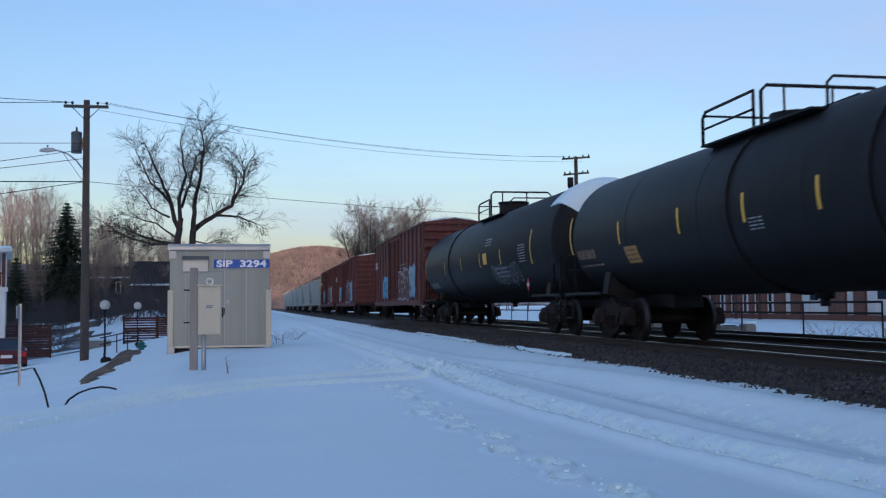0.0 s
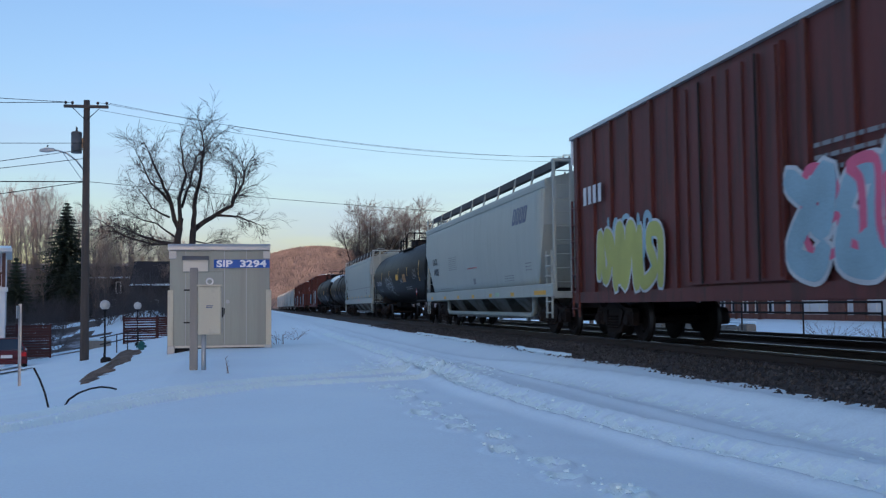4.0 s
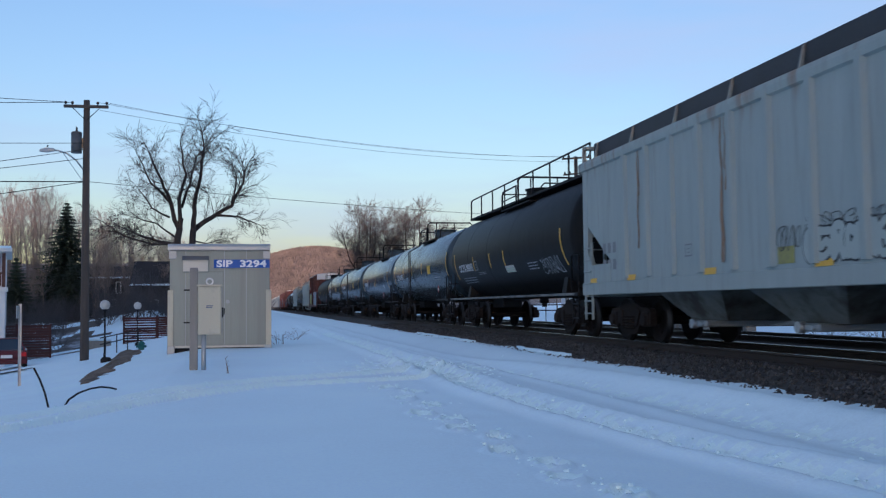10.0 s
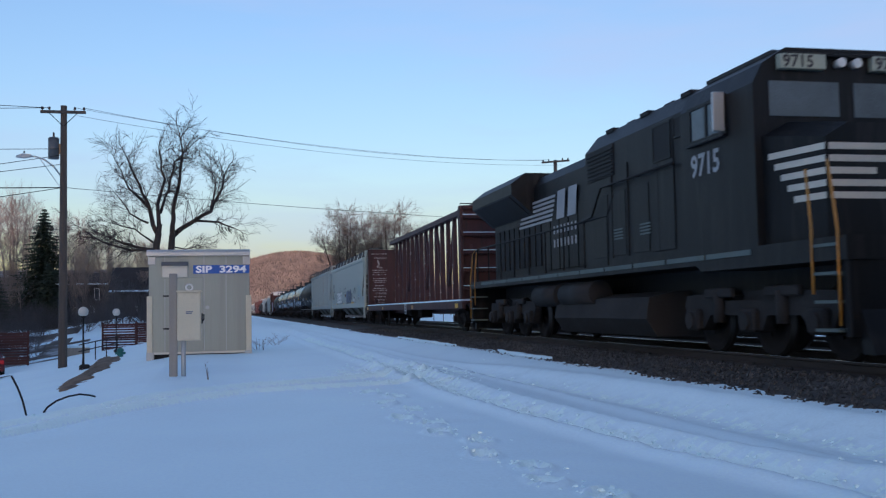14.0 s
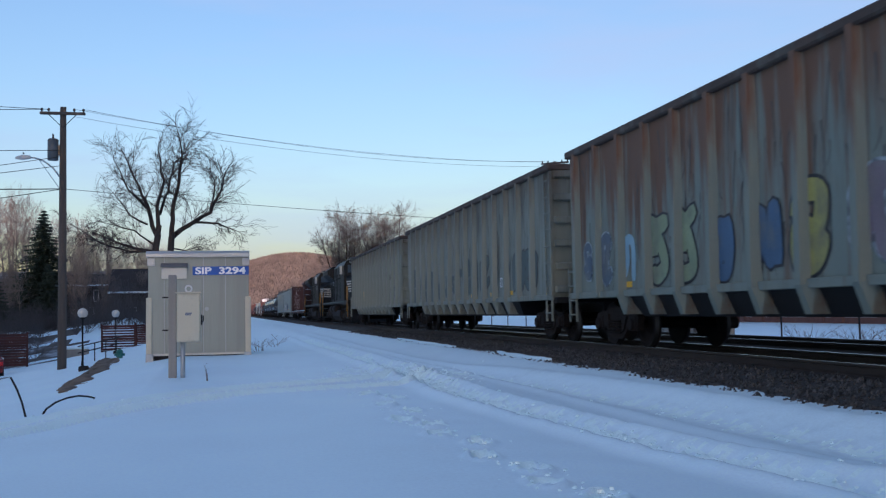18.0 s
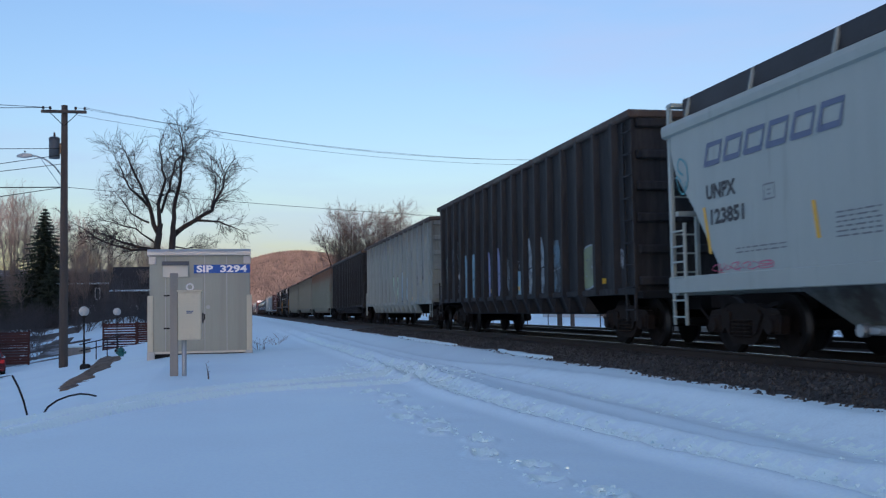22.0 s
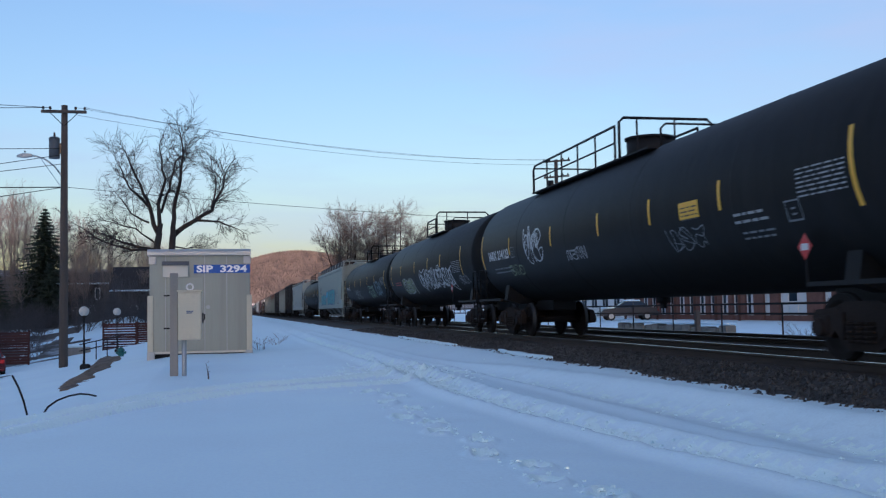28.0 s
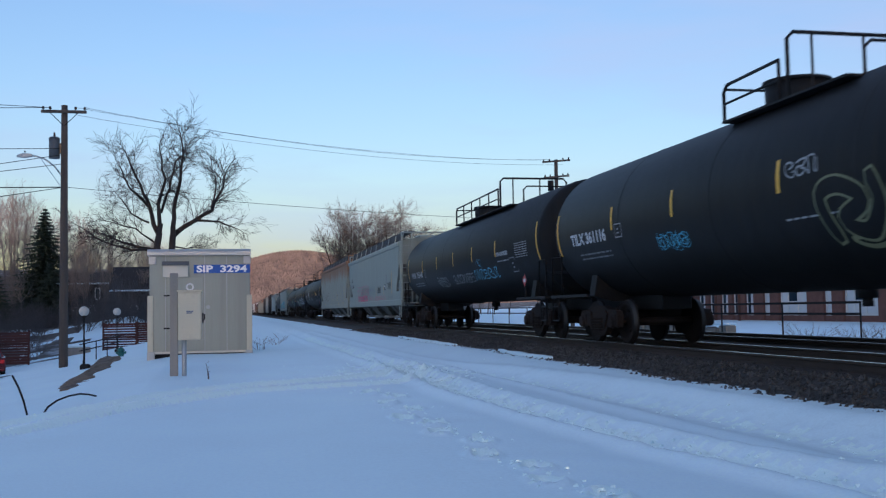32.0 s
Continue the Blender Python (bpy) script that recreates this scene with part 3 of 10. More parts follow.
def truck(parent, y):
    """Two-axle bogie under a car."""
    t = put("truck", mesh_once("bolster", bolster_mesh, [M["truck"]]), parent, 0, y, 0, label="grimy cast steel two-axle bogie")
    for s in (-1, 1):
        put("side_frame", mesh_once("side_frame", side_frame_mesh, [M["truck"]]), t, s * 1.0, 0, 0, 0 if s < 0 else 180)
    for s in (-1, 1):
        w = put("wheelset", mesh_once("wheelset", wheelset_mesh, [M["wheel"], M["tread"]]), t, 0, s * 0.89, 0.457)
        WHEELS.setdefault((s * 0.89, 0.457), []).append(w)
    return t


def coupler_mesh(bm):
    box(bm, -0.09, 0.09, -0.2, 0.55, 0.72, 0.95, 0.02)
    prism(bm, [(-0.16, 0.50), (0.14, 0.50), (0.16, 0.72), (0.05, 0.78), (-0.05, 0.68), (-0.18, 0.74)], "z", 0.66, 0.99)
    pipe(bm, [(0.35, 0.1, 0.75), (0.32, 0.35, 0.55), (0.2, 0.62, 0.5)], 0.025)


def couplers(parent, half):
    me = mesh_once("coupler", coupler_mesh, [M["truck"]])
    put("coupler", me, parent, 0, half - 0.15, 0)
    put("coupler", me, parent, 0, -half + 0.15, 0, 180)


def ladder(name, parent, material, x, y0, y1, z0, z1, n, r=0.018, label=""):
    """Ladder in a plane across x, with stiles at y0 and y1."""
    b = NB()
    for y in (y0, y1):
        box(b, x - 0.02, x + 0.02, y - 0.025, y + 0.025, z0, z1)
    for i in range(n):
        z = z0 + (z1 - z0) * (i + 0.5) / n
        rod(b, (x - 0.03, y0, z), (x - 0.03, y1, z), r, n=6)
    return part(name, b, material, parent, label)


# paint, lettering and spray on the side that faces the road: u runs to the reader's right (towards the tail), v up
def wrap(bm, surf, lift):
    for v in bm.verts:
        u, w = v.co.x, v.co.y
        v.co = Vector((surf(-u, w) - lift - v.co.z, -u, w))


def d_rect(bm, u, v, w, h, slant=0.0, k=4):
    """Rectangle, in strips, so that it follows a curved side."""
    for i in range(k):
        a, c = v + h * i / k, v + h * (i + 1) / k
        bm.faces.new([bm.verts.new(p) for p in ((u + slant * (a - v), a, 0), (u + w + slant * (a - v), a, 0), (u + w + slant * (c - v), c, 0), (u + slant * (c - v), c, 0))])


LAYER = iter([0.0006 * (i % 9) for i in range(60000)])


def d_stroke(bm, pts, w):
    for (a, b), (c, d) in zip(pts, pts[1:]):
        dx, dy = c - a, d - b
        n = math.hypot(dx, dy) or 1
        ox, oy = -dy / n * w / 2, dx / n * w / 2
        ex, ey = dx / n * w * 0.3, dy / n * w * 0.3
        z = next(LAYER)
        bm.faces.new([bm.verts.new(p) for p in ((a - ox - ex, b - oy - ey, z), (c - ox + ex, d - oy + ey, z), (c + ox + ex, d + oy + ey, z), (a + ox - ex, b + oy - ey, z))])


def decal(name, build, material, parent, surf, lift=0.006, label=""):
    b = NB()
    build(b)
    wrap(b, surf, lift)
    return part(name, b, material, parent, label)


def lettering(name, text, material, parent, surf, u, v, size, lift=0.006, bold=0.0, stretch=1.0, label=""):
    """Built-in lettering that starts at u, v on the side."""
    cu = bpy.data.curves.new("lettering", "FONT")
    cu.body, cu.size, cu.offset = text, size, bold
    cu.resolution_u = 2
    tmp = bpy.data.objects.new("lettering", cu)
    scene.collection.objects.link(tmp)
    me = bpy.data.meshes.new_from_object(tmp)
    bpy.data.objects.remove(tmp)
    bm = NB()
    bm.from_mesh(me)
    bpy.data.meshes.remove(me)
    bmesh.ops.triangulate(bm, faces=bm.faces[:])
    for w in bm.verts:
        w.co = Vector((u + w.co.x * stretch, v + w.co.y, 0))
    wrap(bm, surf, lift)
    return part(name, bm, material, parent, label)


def small_print(bm, u, v, w, lines, rnd, h=0.07, gap=0.12):
    """Lines of print too small to read, as broken bars."""
    for i in range(lines):
        x = u
        while x < u + w - 0.05:
            k = min(rnd.uniform(0.07, 0.26), u + w - x)
            d_rect(bm, x, v - i * gap, k, h, k=1)
            x += k + 0.05


def d_taper(bm, pts, w0, w1):
    """A stroke that thins towards its end."""
    n = len(pts) - 1
    for i, ((a, b), (c, d)) in enumerate(zip(pts, pts[1:])):
        dx, dy = c - a, d - b
        q = math.hypot(dx, dy) or 1
        nx_, ny_ = -dy / q / 2, dx / q / 2
        wa, wb = w0 + (w1 - w0) * i / n, w0 + (w1 - w0) * (i + 1) / n
        ex, ey = dx / q * wa * 0.25, dy / q * wa * 0.25
        z = next(LAYER)
        bm.faces.new([bm.verts.new(p) for p in ((a - nx_ * wa - ex, b - ny_ * wa - ey, z), (c - nx_ * wb, d - ny_ * wb, z), (c + nx_ * wb, d + ny_ * wb, z), (a + nx_ * wa - ex, b + ny_ * wa - ey, z))])


def smooth_line(pts, k=5):
    """Rounded line through the points."""
    out = []
    q = [pts[0]] + list(pts) + [pts[-1]]
    for p0, p1, p2, p3 in zip(q, q[1:], q[2:], q[3:]):
        for i in range(k):
            t = i / k
            out.append(tuple(0.5 * (2 * b + (c - a) * t + (2 * a - 5 * b + 4 * c - d) * t * t + (3 * b - a - 3 * c + d) * t ** 3) for a, b, c, d in zip(p0, p1, p2, p3)))
    return out + [pts[-1]]


GLYPHS = [
    [(.95, .7), (.6, 1), (.1, .85), (.35, .5), (.9, .55), (.8, .1), (.3, 0), (.05, .3), (.5, .35)],
    [(.1, .1), (.0, .7), (.4, 1), (.6, .6), (.35, .25), (.75, 0), (1, .5), (.85, .95)],
    [(.0, .2), (.35, .0), (.3, .6), (.1, 1), (.6, .9), (.7, .3), (1, .1), (.95, .75)],
    [(.9, .95), (.45, .8), (.0, .95), (.2, .45), (.65, .6), (.9, .25), (.45, .0), (.1, .2)],
    [(.05, .95), (.15, .3), (.45, .05), (.55, .55), (.4, .95), (.8, .85), (.95, .3), (.65, .0)],
    [(.5, .5), (.15, .7), (.4, 1), (.9, .8), (1, .3), (.55, .0), (.1, .1), (.0, .45), (.3, .35)],
    [(.0, .0), (.2, .75), (.5, 1), (.45, .4), (.7, .15), (.8, .8), (1, 1), (.95, .2)]]


def d_ribbon(bm, pts, w, taper=1.0):
    """One continuous painted stroke with rounded ends."""
    n = len(pts)
    rows = []
    z0 = next(LAYER)
    for i, (x, y) in enumerate(pts):
        a, c = pts[max(0, i - 1)], pts[min(n - 1, i + 1)]
        dx, dy = c[0] - a[0], c[1] - a[1]
        q = math.hypot(dx, dy) or 1
        k = w / 2 * (1 + (taper - 1) * i / (n - 1))
        ox, oy = -dy / q * k, dx / q * k
        z = z0 + 0.0009 * i / n
        if i == 0:
            rows.append([(x - dx / q * k + t * ox * 0.6, y - dy / q * k + t * oy * 0.6, z) for t in (-1, 0, 1)])
        rows.append([(x - ox, y - oy, z), (x, y, z), (x + ox, y + oy, z)])
        if i == n - 1:
            rows.append([(x + dx / q * k + t * ox * 0.6, y + dy / q * k + t * oy * 0.6, z) for t in (-1, 0, 1)])
    vs = [[bm.verts.new(p) for p in r] for r in rows]
    for r0, r1 in zip(vs, vs[1:]):
        for i in (0, 1):
            bm.faces.new((r0[i], r1[i], r1[i + 1], r0[i + 1]))


def spray(parent, surf, rnd, u0, u1, v0, v1, n, fill, line, style="letters"):
    """A run of sprayed letter-like shapes between two corners of the side."""
    w, h = (u1 - u0) / n, v1 - v0
    for i in range(n):
        x, lean = u0 + w * i, rnd.uniform(-0.06, 0.14) * h
        up, lo = rnd.uniform(-0.07, 0.07) * h, rnd.uniform(0, 0.06) * h
        g = rnd.choice(GLYPHS)
        pts = [(x + w * (0.02 + 0.96 * a) + lean * (b - 0.5) + rnd.gauss(0, 0.07) * w, v0 + lo + (h - lo + up) * b + rnd.gauss(0, 0.04) * h) for a, b in ([(1 - a, b) for a, b in g] if rnd.random() < 0.5 else g)]
        if style == "scrawl":
            pts = pts + [(x + w * rnd.uniform(0.6, 1.3), v0 + h * rnd.uniform(-0.12, 0.4)), (x + w * rnd.uniform(0.2, 0.9), v0 + h * rnd.uniform(0.3, 1.12))]
            thick = max(0.014, min(0.05, 0.06 * h))
            decal("sprayed_tag", lambda bb: d_ribbon(bb, smooth_line(pts, 6), thick, 0.55), M[line], parent, surf, 0.007)
            continue
        if style == "spike":
            forms = [[(0.08, 0.05), (0.30, 1.0)], [(0.28, 0.98), (0.50, 0.30)], [(0.46, 0.22), (0.92, 0.80)], [(0.95, 0.72), (0.62, 0.0)]]
            for k, q in enumerate(forms if rnd.random() < 0.6 else [[(1 - c, e) for c, e in q] for q in forms[:3]]):
                ends = [(x + w * (c + rnd.gauss(0, 0.05)) + lean * e, v0 + h * (e + rnd.gauss(0, 0.03))) for c, e in q]
                a0, a1 = (w * 0.28, w * 0.06) if k % 2 == 0 else (w * 0.07, w * 0.22)
                decal("sprayed_letter", lambda bb: d_taper(bb, [ends[0], ((ends[0][0] + ends[1][0]) / 2, (ends[0][1] + ends[1][1]) / 2), ends[1]], a0, a1), M[line], parent, surf, 0.007 + 0.001 * k)
            continue
        if style == "slab":
            pts = [(x + w * 0.5 + lean * 0.2, v0 + 0.22 * w), (x + w * 0.5, v0 + h * 0.5), (x + w * 0.5 + lean * 0.3, v1 - 0.22 * w)]
            body = decal("sprayed_letter", lambda bb: d_ribbon(bb, smooth_line(pts, 5), w * 0.88), M[fill], parent, surf, 0.007)
            slit = [(x + w * 0.52, v0 + h * 0.03), (x + w * 0.47, v0 + h * 0.45), (x + w * 0.53, v0 + h * 0.9)]
            decal("letter_line", lambda bb: d_ribbon(bb, smooth_line(slit, 4), 0.04, 0.6), M[line], body, surf, 0.012)
            cross = [(x + w * 0.05, v0 + h * 0.42), (x + w * 0.95, v0 + h * 0.50)]
            decal("letter_line", lambda bb: d_ribbon(bb, cross, 0.035), M[line], body, surf, 0.012)
            continue
        fat = min(0.46 * w, 0.27 * h) * rnd.uniform(0.9, 1.15)
        m = fat * 0.45
        pts = [(min(max(a, x + m * 0.6), x + w - m * 0.6), min(max(b, v0 + m), v1 - m + up)) for a, b in pts]
        curve = smooth_line(pts, 6)
        if style == "stroke":
            decal("sprayed_letter", lambda bb: d_ribbon(bb, curve, fat * 0.42, rnd.uniform(0.5, 0.9)), M[line], parent, surf, 0.007)
            continue
        edge = max(0.035, 0.055 * h)
        if line:
            body = decal("sprayed_letter", lambda bb: d_ribbon(bb, curve, fat + edge), M[line], parent, surf, 0.006)
            decal("letter_fill", lambda bb: d_ribbon(bb, curve, fat - edge * 0.5), M[fill], body, surf, 0.0115)
        else:
            decal("sprayed_letter", lambda bb: d_ribbon(bb, curve, fat), M[fill], parent, surf, 0.006)


def fit_text(text, material, parent, surf, u0, u1, v, cap, bold=0.012):
    """Painted characters that fill the width from u0 to u1, standing on v."""
    ob = lettering("lettering", text, material, parent, surf, 0.0, v, cap / 0.70, bold=bold)
    ys = [q.co.y for q in ob.data.vertices]
    a, c = -max(ys), -min(ys)
    for q in ob.data.vertices:
        q.co.y = -(u0 + (-q.co.y - a) * (u1 - u0) / (c - a))
    return ob


def dress(parent, surf, rnd, items):
    """Markings on the road side of a car, one tuple for each."""
    for kind, *q in items:
        if kind == "text":
            fit_text(q[0], M[q[5] if len(q) > 5 else "dull_white"], parent, surf, *q[1:5])
        elif kind == "bars":
            u0, u1, v, h, count, ink = q
            st = (u1 - u0) / count
            for i in range(count):
                decal("reporting_mark", lambda bb: d_rect(bb, u0 + st * i, v, st * 0.62, h), M[ink], parent, surf)
        elif kind == "emblem":
            u0, u1, v, h, count, ink = q
            st, th = (u1 - u0) / count, h * 0.24
            for i in range(count):
                x0, x1, sl = u0 + st * i + th / 2, u0 + st * (i + 0.86) - th / 2, 0.28 * h
                ring = [(x0, v + th / 2), (x1, v + th / 2), (x1 + sl, v + h - th / 2), (x0 + sl, v + h - th / 2), (x0, v + th / 2), (x0 + 0.02, v + th / 2)]
                decal("emblem", lambda bb: d_ribbon(bb, ring, th), M[ink], parent, surf, 0.006, "slate blue emblem block")
        elif kind == "strip":
            h = q[2] if len(q) > 2 else 0.46
            lean = q[3] if len(q) > 3 else 0.0
            for u in q[0]:
                decal("reflector", lambda bb: d_rect(bb, u - 0.045 - lean * h / 2, q[1] - h / 2, 0.09, h, slant=lean, k=5), M["yellow"], parent, surf, 0.006, "yellow reflective strip")
        elif kind == "patch":
            for u in q[0]:
                decal("reflector", lambda bb: d_rect(bb, u - q[2] / 2, q[1] - 0.055, q[2], 0.11, k=1), M["yellow"], parent, surf, 0.006, "worn yellow reflective patch")
        elif kind == "panel":
            u, v, w, h, ink = q
            ob = decal("panel", lambda bb: d_rect(bb, u, v, w, h), M[ink], parent, surf, 0.006)
            if ink == "ink":
                decal("panel_print", lambda bb: d_rect(bb, u + w * 0.12, v + h * 0.55, w * 0.3, h * 0.3), M["letter"], ob, surf, 0.010)
                decal("panel_print", lambda bb: d_rect(bb, u + w * 0.55, v + h * 0.2, w * 0.32, h * 0.65), M["letter"], ob, surf, 0.010)
        elif kind == "frame":
            u, v, w, ink = q
            rim = [(u, v), (u + w, v), (u + w, v + w * 0.75), (u, v + w * 0.75), (u, v + 0.01)]
            ob = decal("mark_frame", lambda bb: d_ribbon(bb, rim, 0.028), M[ink], parent, surf, 0.005)
            decal("frame_print", lambda bb: d_rect(bb, u + w * 0.35, v + w * 0.2, w * 0.3, w * 0.08), M[ink], ob, surf, 0.006)
            decal("frame_print", lambda bb: d_rect(bb, u + w * 0.35, v + w * 0.42, w * 0.3, w * 0.08), M[ink], ob, surf, 0.006)
        elif kind == "print":
            u, v, w, lines, gap, ink = q
            ob = decal("small_print", lambda bb: small_print(bb, u, v - gap, w, lines, rnd, gap * 0.36, gap), M[ink], parent, surf)
            ob["kind"] = "stuff"
        elif kind == "placard":
            flat = lambda y, z: -1.47
            ob = decal("hazard_placard", lambda bb: bb.faces.new([bb.verts.new((q[0] + a, q[1] + c, 0)) for a, c in ((0, -.18), (.17, 0), (0, .18), (-.17, 0))]), M["red"], parent, flat, 0.0, "red and white diamond placard")
            decal("placard_face", lambda bb: d_rect(bb, q[0] - 0.09, q[1] - 0.05, 0.18, 0.09, k=1), M["letter"], ob, flat, 0.004)
            b = NB()
            rod(b, (-1.45, -q[0], 1.0), (-1.45, -q[0], q[1] + 0.1), 0.02, n=6)
            part("placard_holder", b, M["steel_dark"], parent)
        elif kind == "drip":
            for u, v0, v1, w in q[0]:
                decal("rust_drip", lambda bb: d_ribbon(bb, [(u + 0.03 * math.sin(i * 2.1), v1 + (v0 - v1) * i / 7) for i in range(8)], w, 0.15), M["rust_run"], parent, surf, 0.005)
        else:
            spray(parent, surf, rnd, *q, style=kind)


# ---- the cars ----
def tank_car(L, paint, rnd, R=1.5, CZ=2.47, dome=True, front=1.4, hoop=(-0.5, -1.9), hoop_h=0.66, rings=(), ladder_mid=False, items=(), long_walk=False, snow=False, dome_at=None, rail_h=0.40, rail=False):
    """Tank car: x across (the road side is -x), y along, z from the rail tops; +y leads."""
    car = empty("tank_car")
    h = L / 2
    e = h - 0.10                  # end of the shell
    n = 40
    surf = lambda y, z: -math.sqrt(max(0.01, R * R - (z - CZ) ** 2))
    b = NB()
    ring = []
    prof = [(-e, 0.0)]
    hd = 0.50
    for i in range(1, 9):
        a = math.pi / 2 * i / 8
        prof.append((-e + hd * (1 - math.cos(a)), R * math.sin(a)))
    prof = prof[1:] + [(-p, r) for p, r in prof[1:][::-1]]
    rows = [[(r * math.cos(2 * math.pi * i / n), y, CZ + r * math.sin(2 * math.pi * i / n)) for i in range(n)] for y, r in prof]
    loft(b, rows, True, True)
    bmesh.ops.recalc_face_normals(b, faces=b.faces[:])
    tank = part("tank", b, M[paint], car)
    for y in list(rings):
        b = NB()
        n2 = 40
        rr = [[((R + o) * math.cos(2 * math.pi * i / n2), y + q, CZ + (R + o) * math.sin(2 * math.pi * i / n2)) for i in range(n2)] for q, o in ((-0.09, 0.0), (-0.09, 0.035), (0.09, 0.035), (0.09, 0.0))]
        loft(b, rr, False)
        bmesh.ops.recalc_face_normals(b, faces=b.faces[:])
        part("girth_band", b, M[paint], tank)
    # welds of the shell courses
    def seam(bm):
        loft(bm, [[((R + o) * math.cos(2 * math.pi * j / n), q, CZ + (R + o) * math.sin(2 * math.pi * j / n)) for j in range(n)] for q, o in ((-0.02, 0.0), (0, 0.006), (0.02, 0.0))], False, True)
    me = mesh_once("weld_%.2f_%.2f_%s" % (R, CZ, paint), seam, [M[paint]])
    for i in range(1, 5):
        put("weld_seam", me, tank, 0, -e + hd + (2 * (e - hd)) * i / 5, 0)
    # stub sills, saddles and bolsters
    for s in (-1, 1):
        b = NB()
        y0, y1 = sorted((s * (h - 3.8), s * (h - 0.05)))
        box(b, -0.33, 0.33, y0, y1, 0.70, 1.04, 0.02)
        box(b, -1.5, 1.5, s * (h - 0.30) - 0.2, s * (h - 0.30) + 0.2, 0.98, 1.06, 0.01)
        part("end_sill", b, M["steel_dark"], car)
        b = NB()
        prism(b, [(-1.2, 1.02), (-1.12, 1.5), (-0.95, CZ - math.sqrt(max(0.05, R * R - 1.0)) + 0.05), (0, CZ - R + 0.05), (0.95, CZ - math.sqrt(max(0.05, R * R - 1.0)) + 0.05), (1.12, 1.5), (1.2, 1.02), (0.8, 0.9), (-0.8, 0.9)], "y", s * (h - 2.1) - 0.16, s * (h - 2.1) + 0.16)
        part("saddle", b, M["steel_dark"], car)
        # end platform rails and steps
        b = NB()
        ye = s * (h - 0.12)
        for x in (-1.45, 1.45):
            pipe(b, [(x, ye, 0.45), (x, ye, 1.95), (x * 0.98, s * (h - 0.75), 1.95), (x * 0.98, s * (h - 0.75), 1.0)], 0.022)
            for z in (0.47, 0.80):
                rod(b, (x, ye, z), (x, s * (h - 0.55), z), 0.02, n=6)
            rod(b, (x, s * (h - 0.55), 0.47), (x, s * (h - 0.55), 1.05), 0.02, n=6)
        pipe(b, [(-1.45, ye, 1.62), (1.45, ye, 1.62)], 0.02)
        part("end_handrail", b, M["steel_dark"], car)
    # running rails along the sides or beside the end platforms
    for x in (-1.47, 1.47):
        for y0, y1 in [(-h + 0.3, h - 0.3)] if rail else [(-h + 0.3, -h + 2.6), (h - 2.6, h - 0.3)]:
            b = NB()
            box(b, x - 0.03, x + 0.03, y0, y1, 1.0, 1.06)
            part("side_rail", b, M["hopper_grey" if rail else "steel_dark"], car)
    # top: manway platform and fence
    top = CZ + R
    b = NB()
    if long_walk:
        box(b, -0.75, -0.15, -h + 0.9, h - 0.5, top - 0.02, top + 0.05)
    box(b, -1.0, 1.0, hoop[1], front, top - 0.22, top - 0.185)
    part("walkway", b, M["steel_dark"], car)
    pl, low = top - 0.2, top + rail_h
    for x in (-0.95, 0.95):
        b = NB()
        pipe(b, [(x, front, pl), (x, front, low - 0.1), (x, front - 0.12, low), (x, hoop[0] + 0.25, low + 0.02), (x, hoop[0] + 0.25, pl)], 0.03)
        k = max(1, int((front - hoop[0]) / 1.1))
        for i in range(1, k + 1):
            y = front + (hoop[0] + 0.25 - front) * i / (k + 0.001)
            rod(b, (x, y, pl), (x, y, low), 0.022, n=6)
        rod(b, (x, front, (pl + low) / 2), (x, hoop[0] + 0.25, (pl + low) / 2 + 0.02), 0.02, n=6)
        part("fence", b, M["steel_dark"], car, "dark tubular handrails round the top hatch")
    b = NB()
    hz = top + hoop_h
    pipe(b, [(-0.95, hoop[0], pl), (-0.95, hoop[0], hz - 0.1), (-0.85, hoop[0], hz), (1.05, hoop[0], hz), (1.15, hoop[0], hz - 0.1), (1.15, hoop[0], pl)], 0.03, 8)
    for x in (-0.55, 0.3):
        rod(b, (x, hoop[0], pl), (x, hoop[0], hz), 0.022, n=6)
    part("hoop", b, M["steel_dark"], car, "tall dark tubular hoop over the hatch")
    b = NB()
    rear = hoop[0] - 1.3
    pipe(b, [(-0.6, rear, pl), (-0.6, rear, top + 0.22), (-0.5, rear, top + 0.32), (1.0, rear, top + 0.32), (1.1, rear, top + 0.22), (1.1, rear, pl)], 0.024, 6)
    part("rear_hoop", b, M["steel_dark"], car)
    b = NB()
    rod(b, (-0.95, front, low - 0.05), (0.95, front, low - 0.05), 0.022, n=6)
    if long_walk:
        for i in range(9):
            y = h - 0.7 - i * (L - 1.9) / 8
            rod(b, (-0.75, y, top), (-0.75, y, top + 0.72), 0.025, n=6)
        pipe(b, [(-0.75, h - 0.7, top), (-0.75, h - 0.7, top + 0.62), (-0.75, h - 0.9, top + 0.72), (-0.75, -h + 1.2, top + 0.72), (-0.75, -h + 1.2, top)], 0.028)
    part("cross_rail", b, M["steel_dark"], car)
    b = NB()
    dy = hoop[0] + 0.62 if dome_at is None else dome_at
    if dome:
        rod(b, (0, dy, top - 0.2), (0, dy, top + 0.32), 0.50, n=20)
        rod(b, (0, dy, top + 0.32), (0, dy, top + 0.37), 0.54, n=20)
    else:
        rod(b, (0, dy, top - 0.2), (0, dy, top + 0.14), 0.42, n=18)
    part("manway", b, M["steel_dark" if "grey" not in paint and "blue" not in paint else "grey_tank"], car)
    # bottom outlet and brake gear
    b = NB()
    rod(b, (0, 0.1, CZ - R + 0.1), (0, 0.1, 0.84), 0.15, n=12)
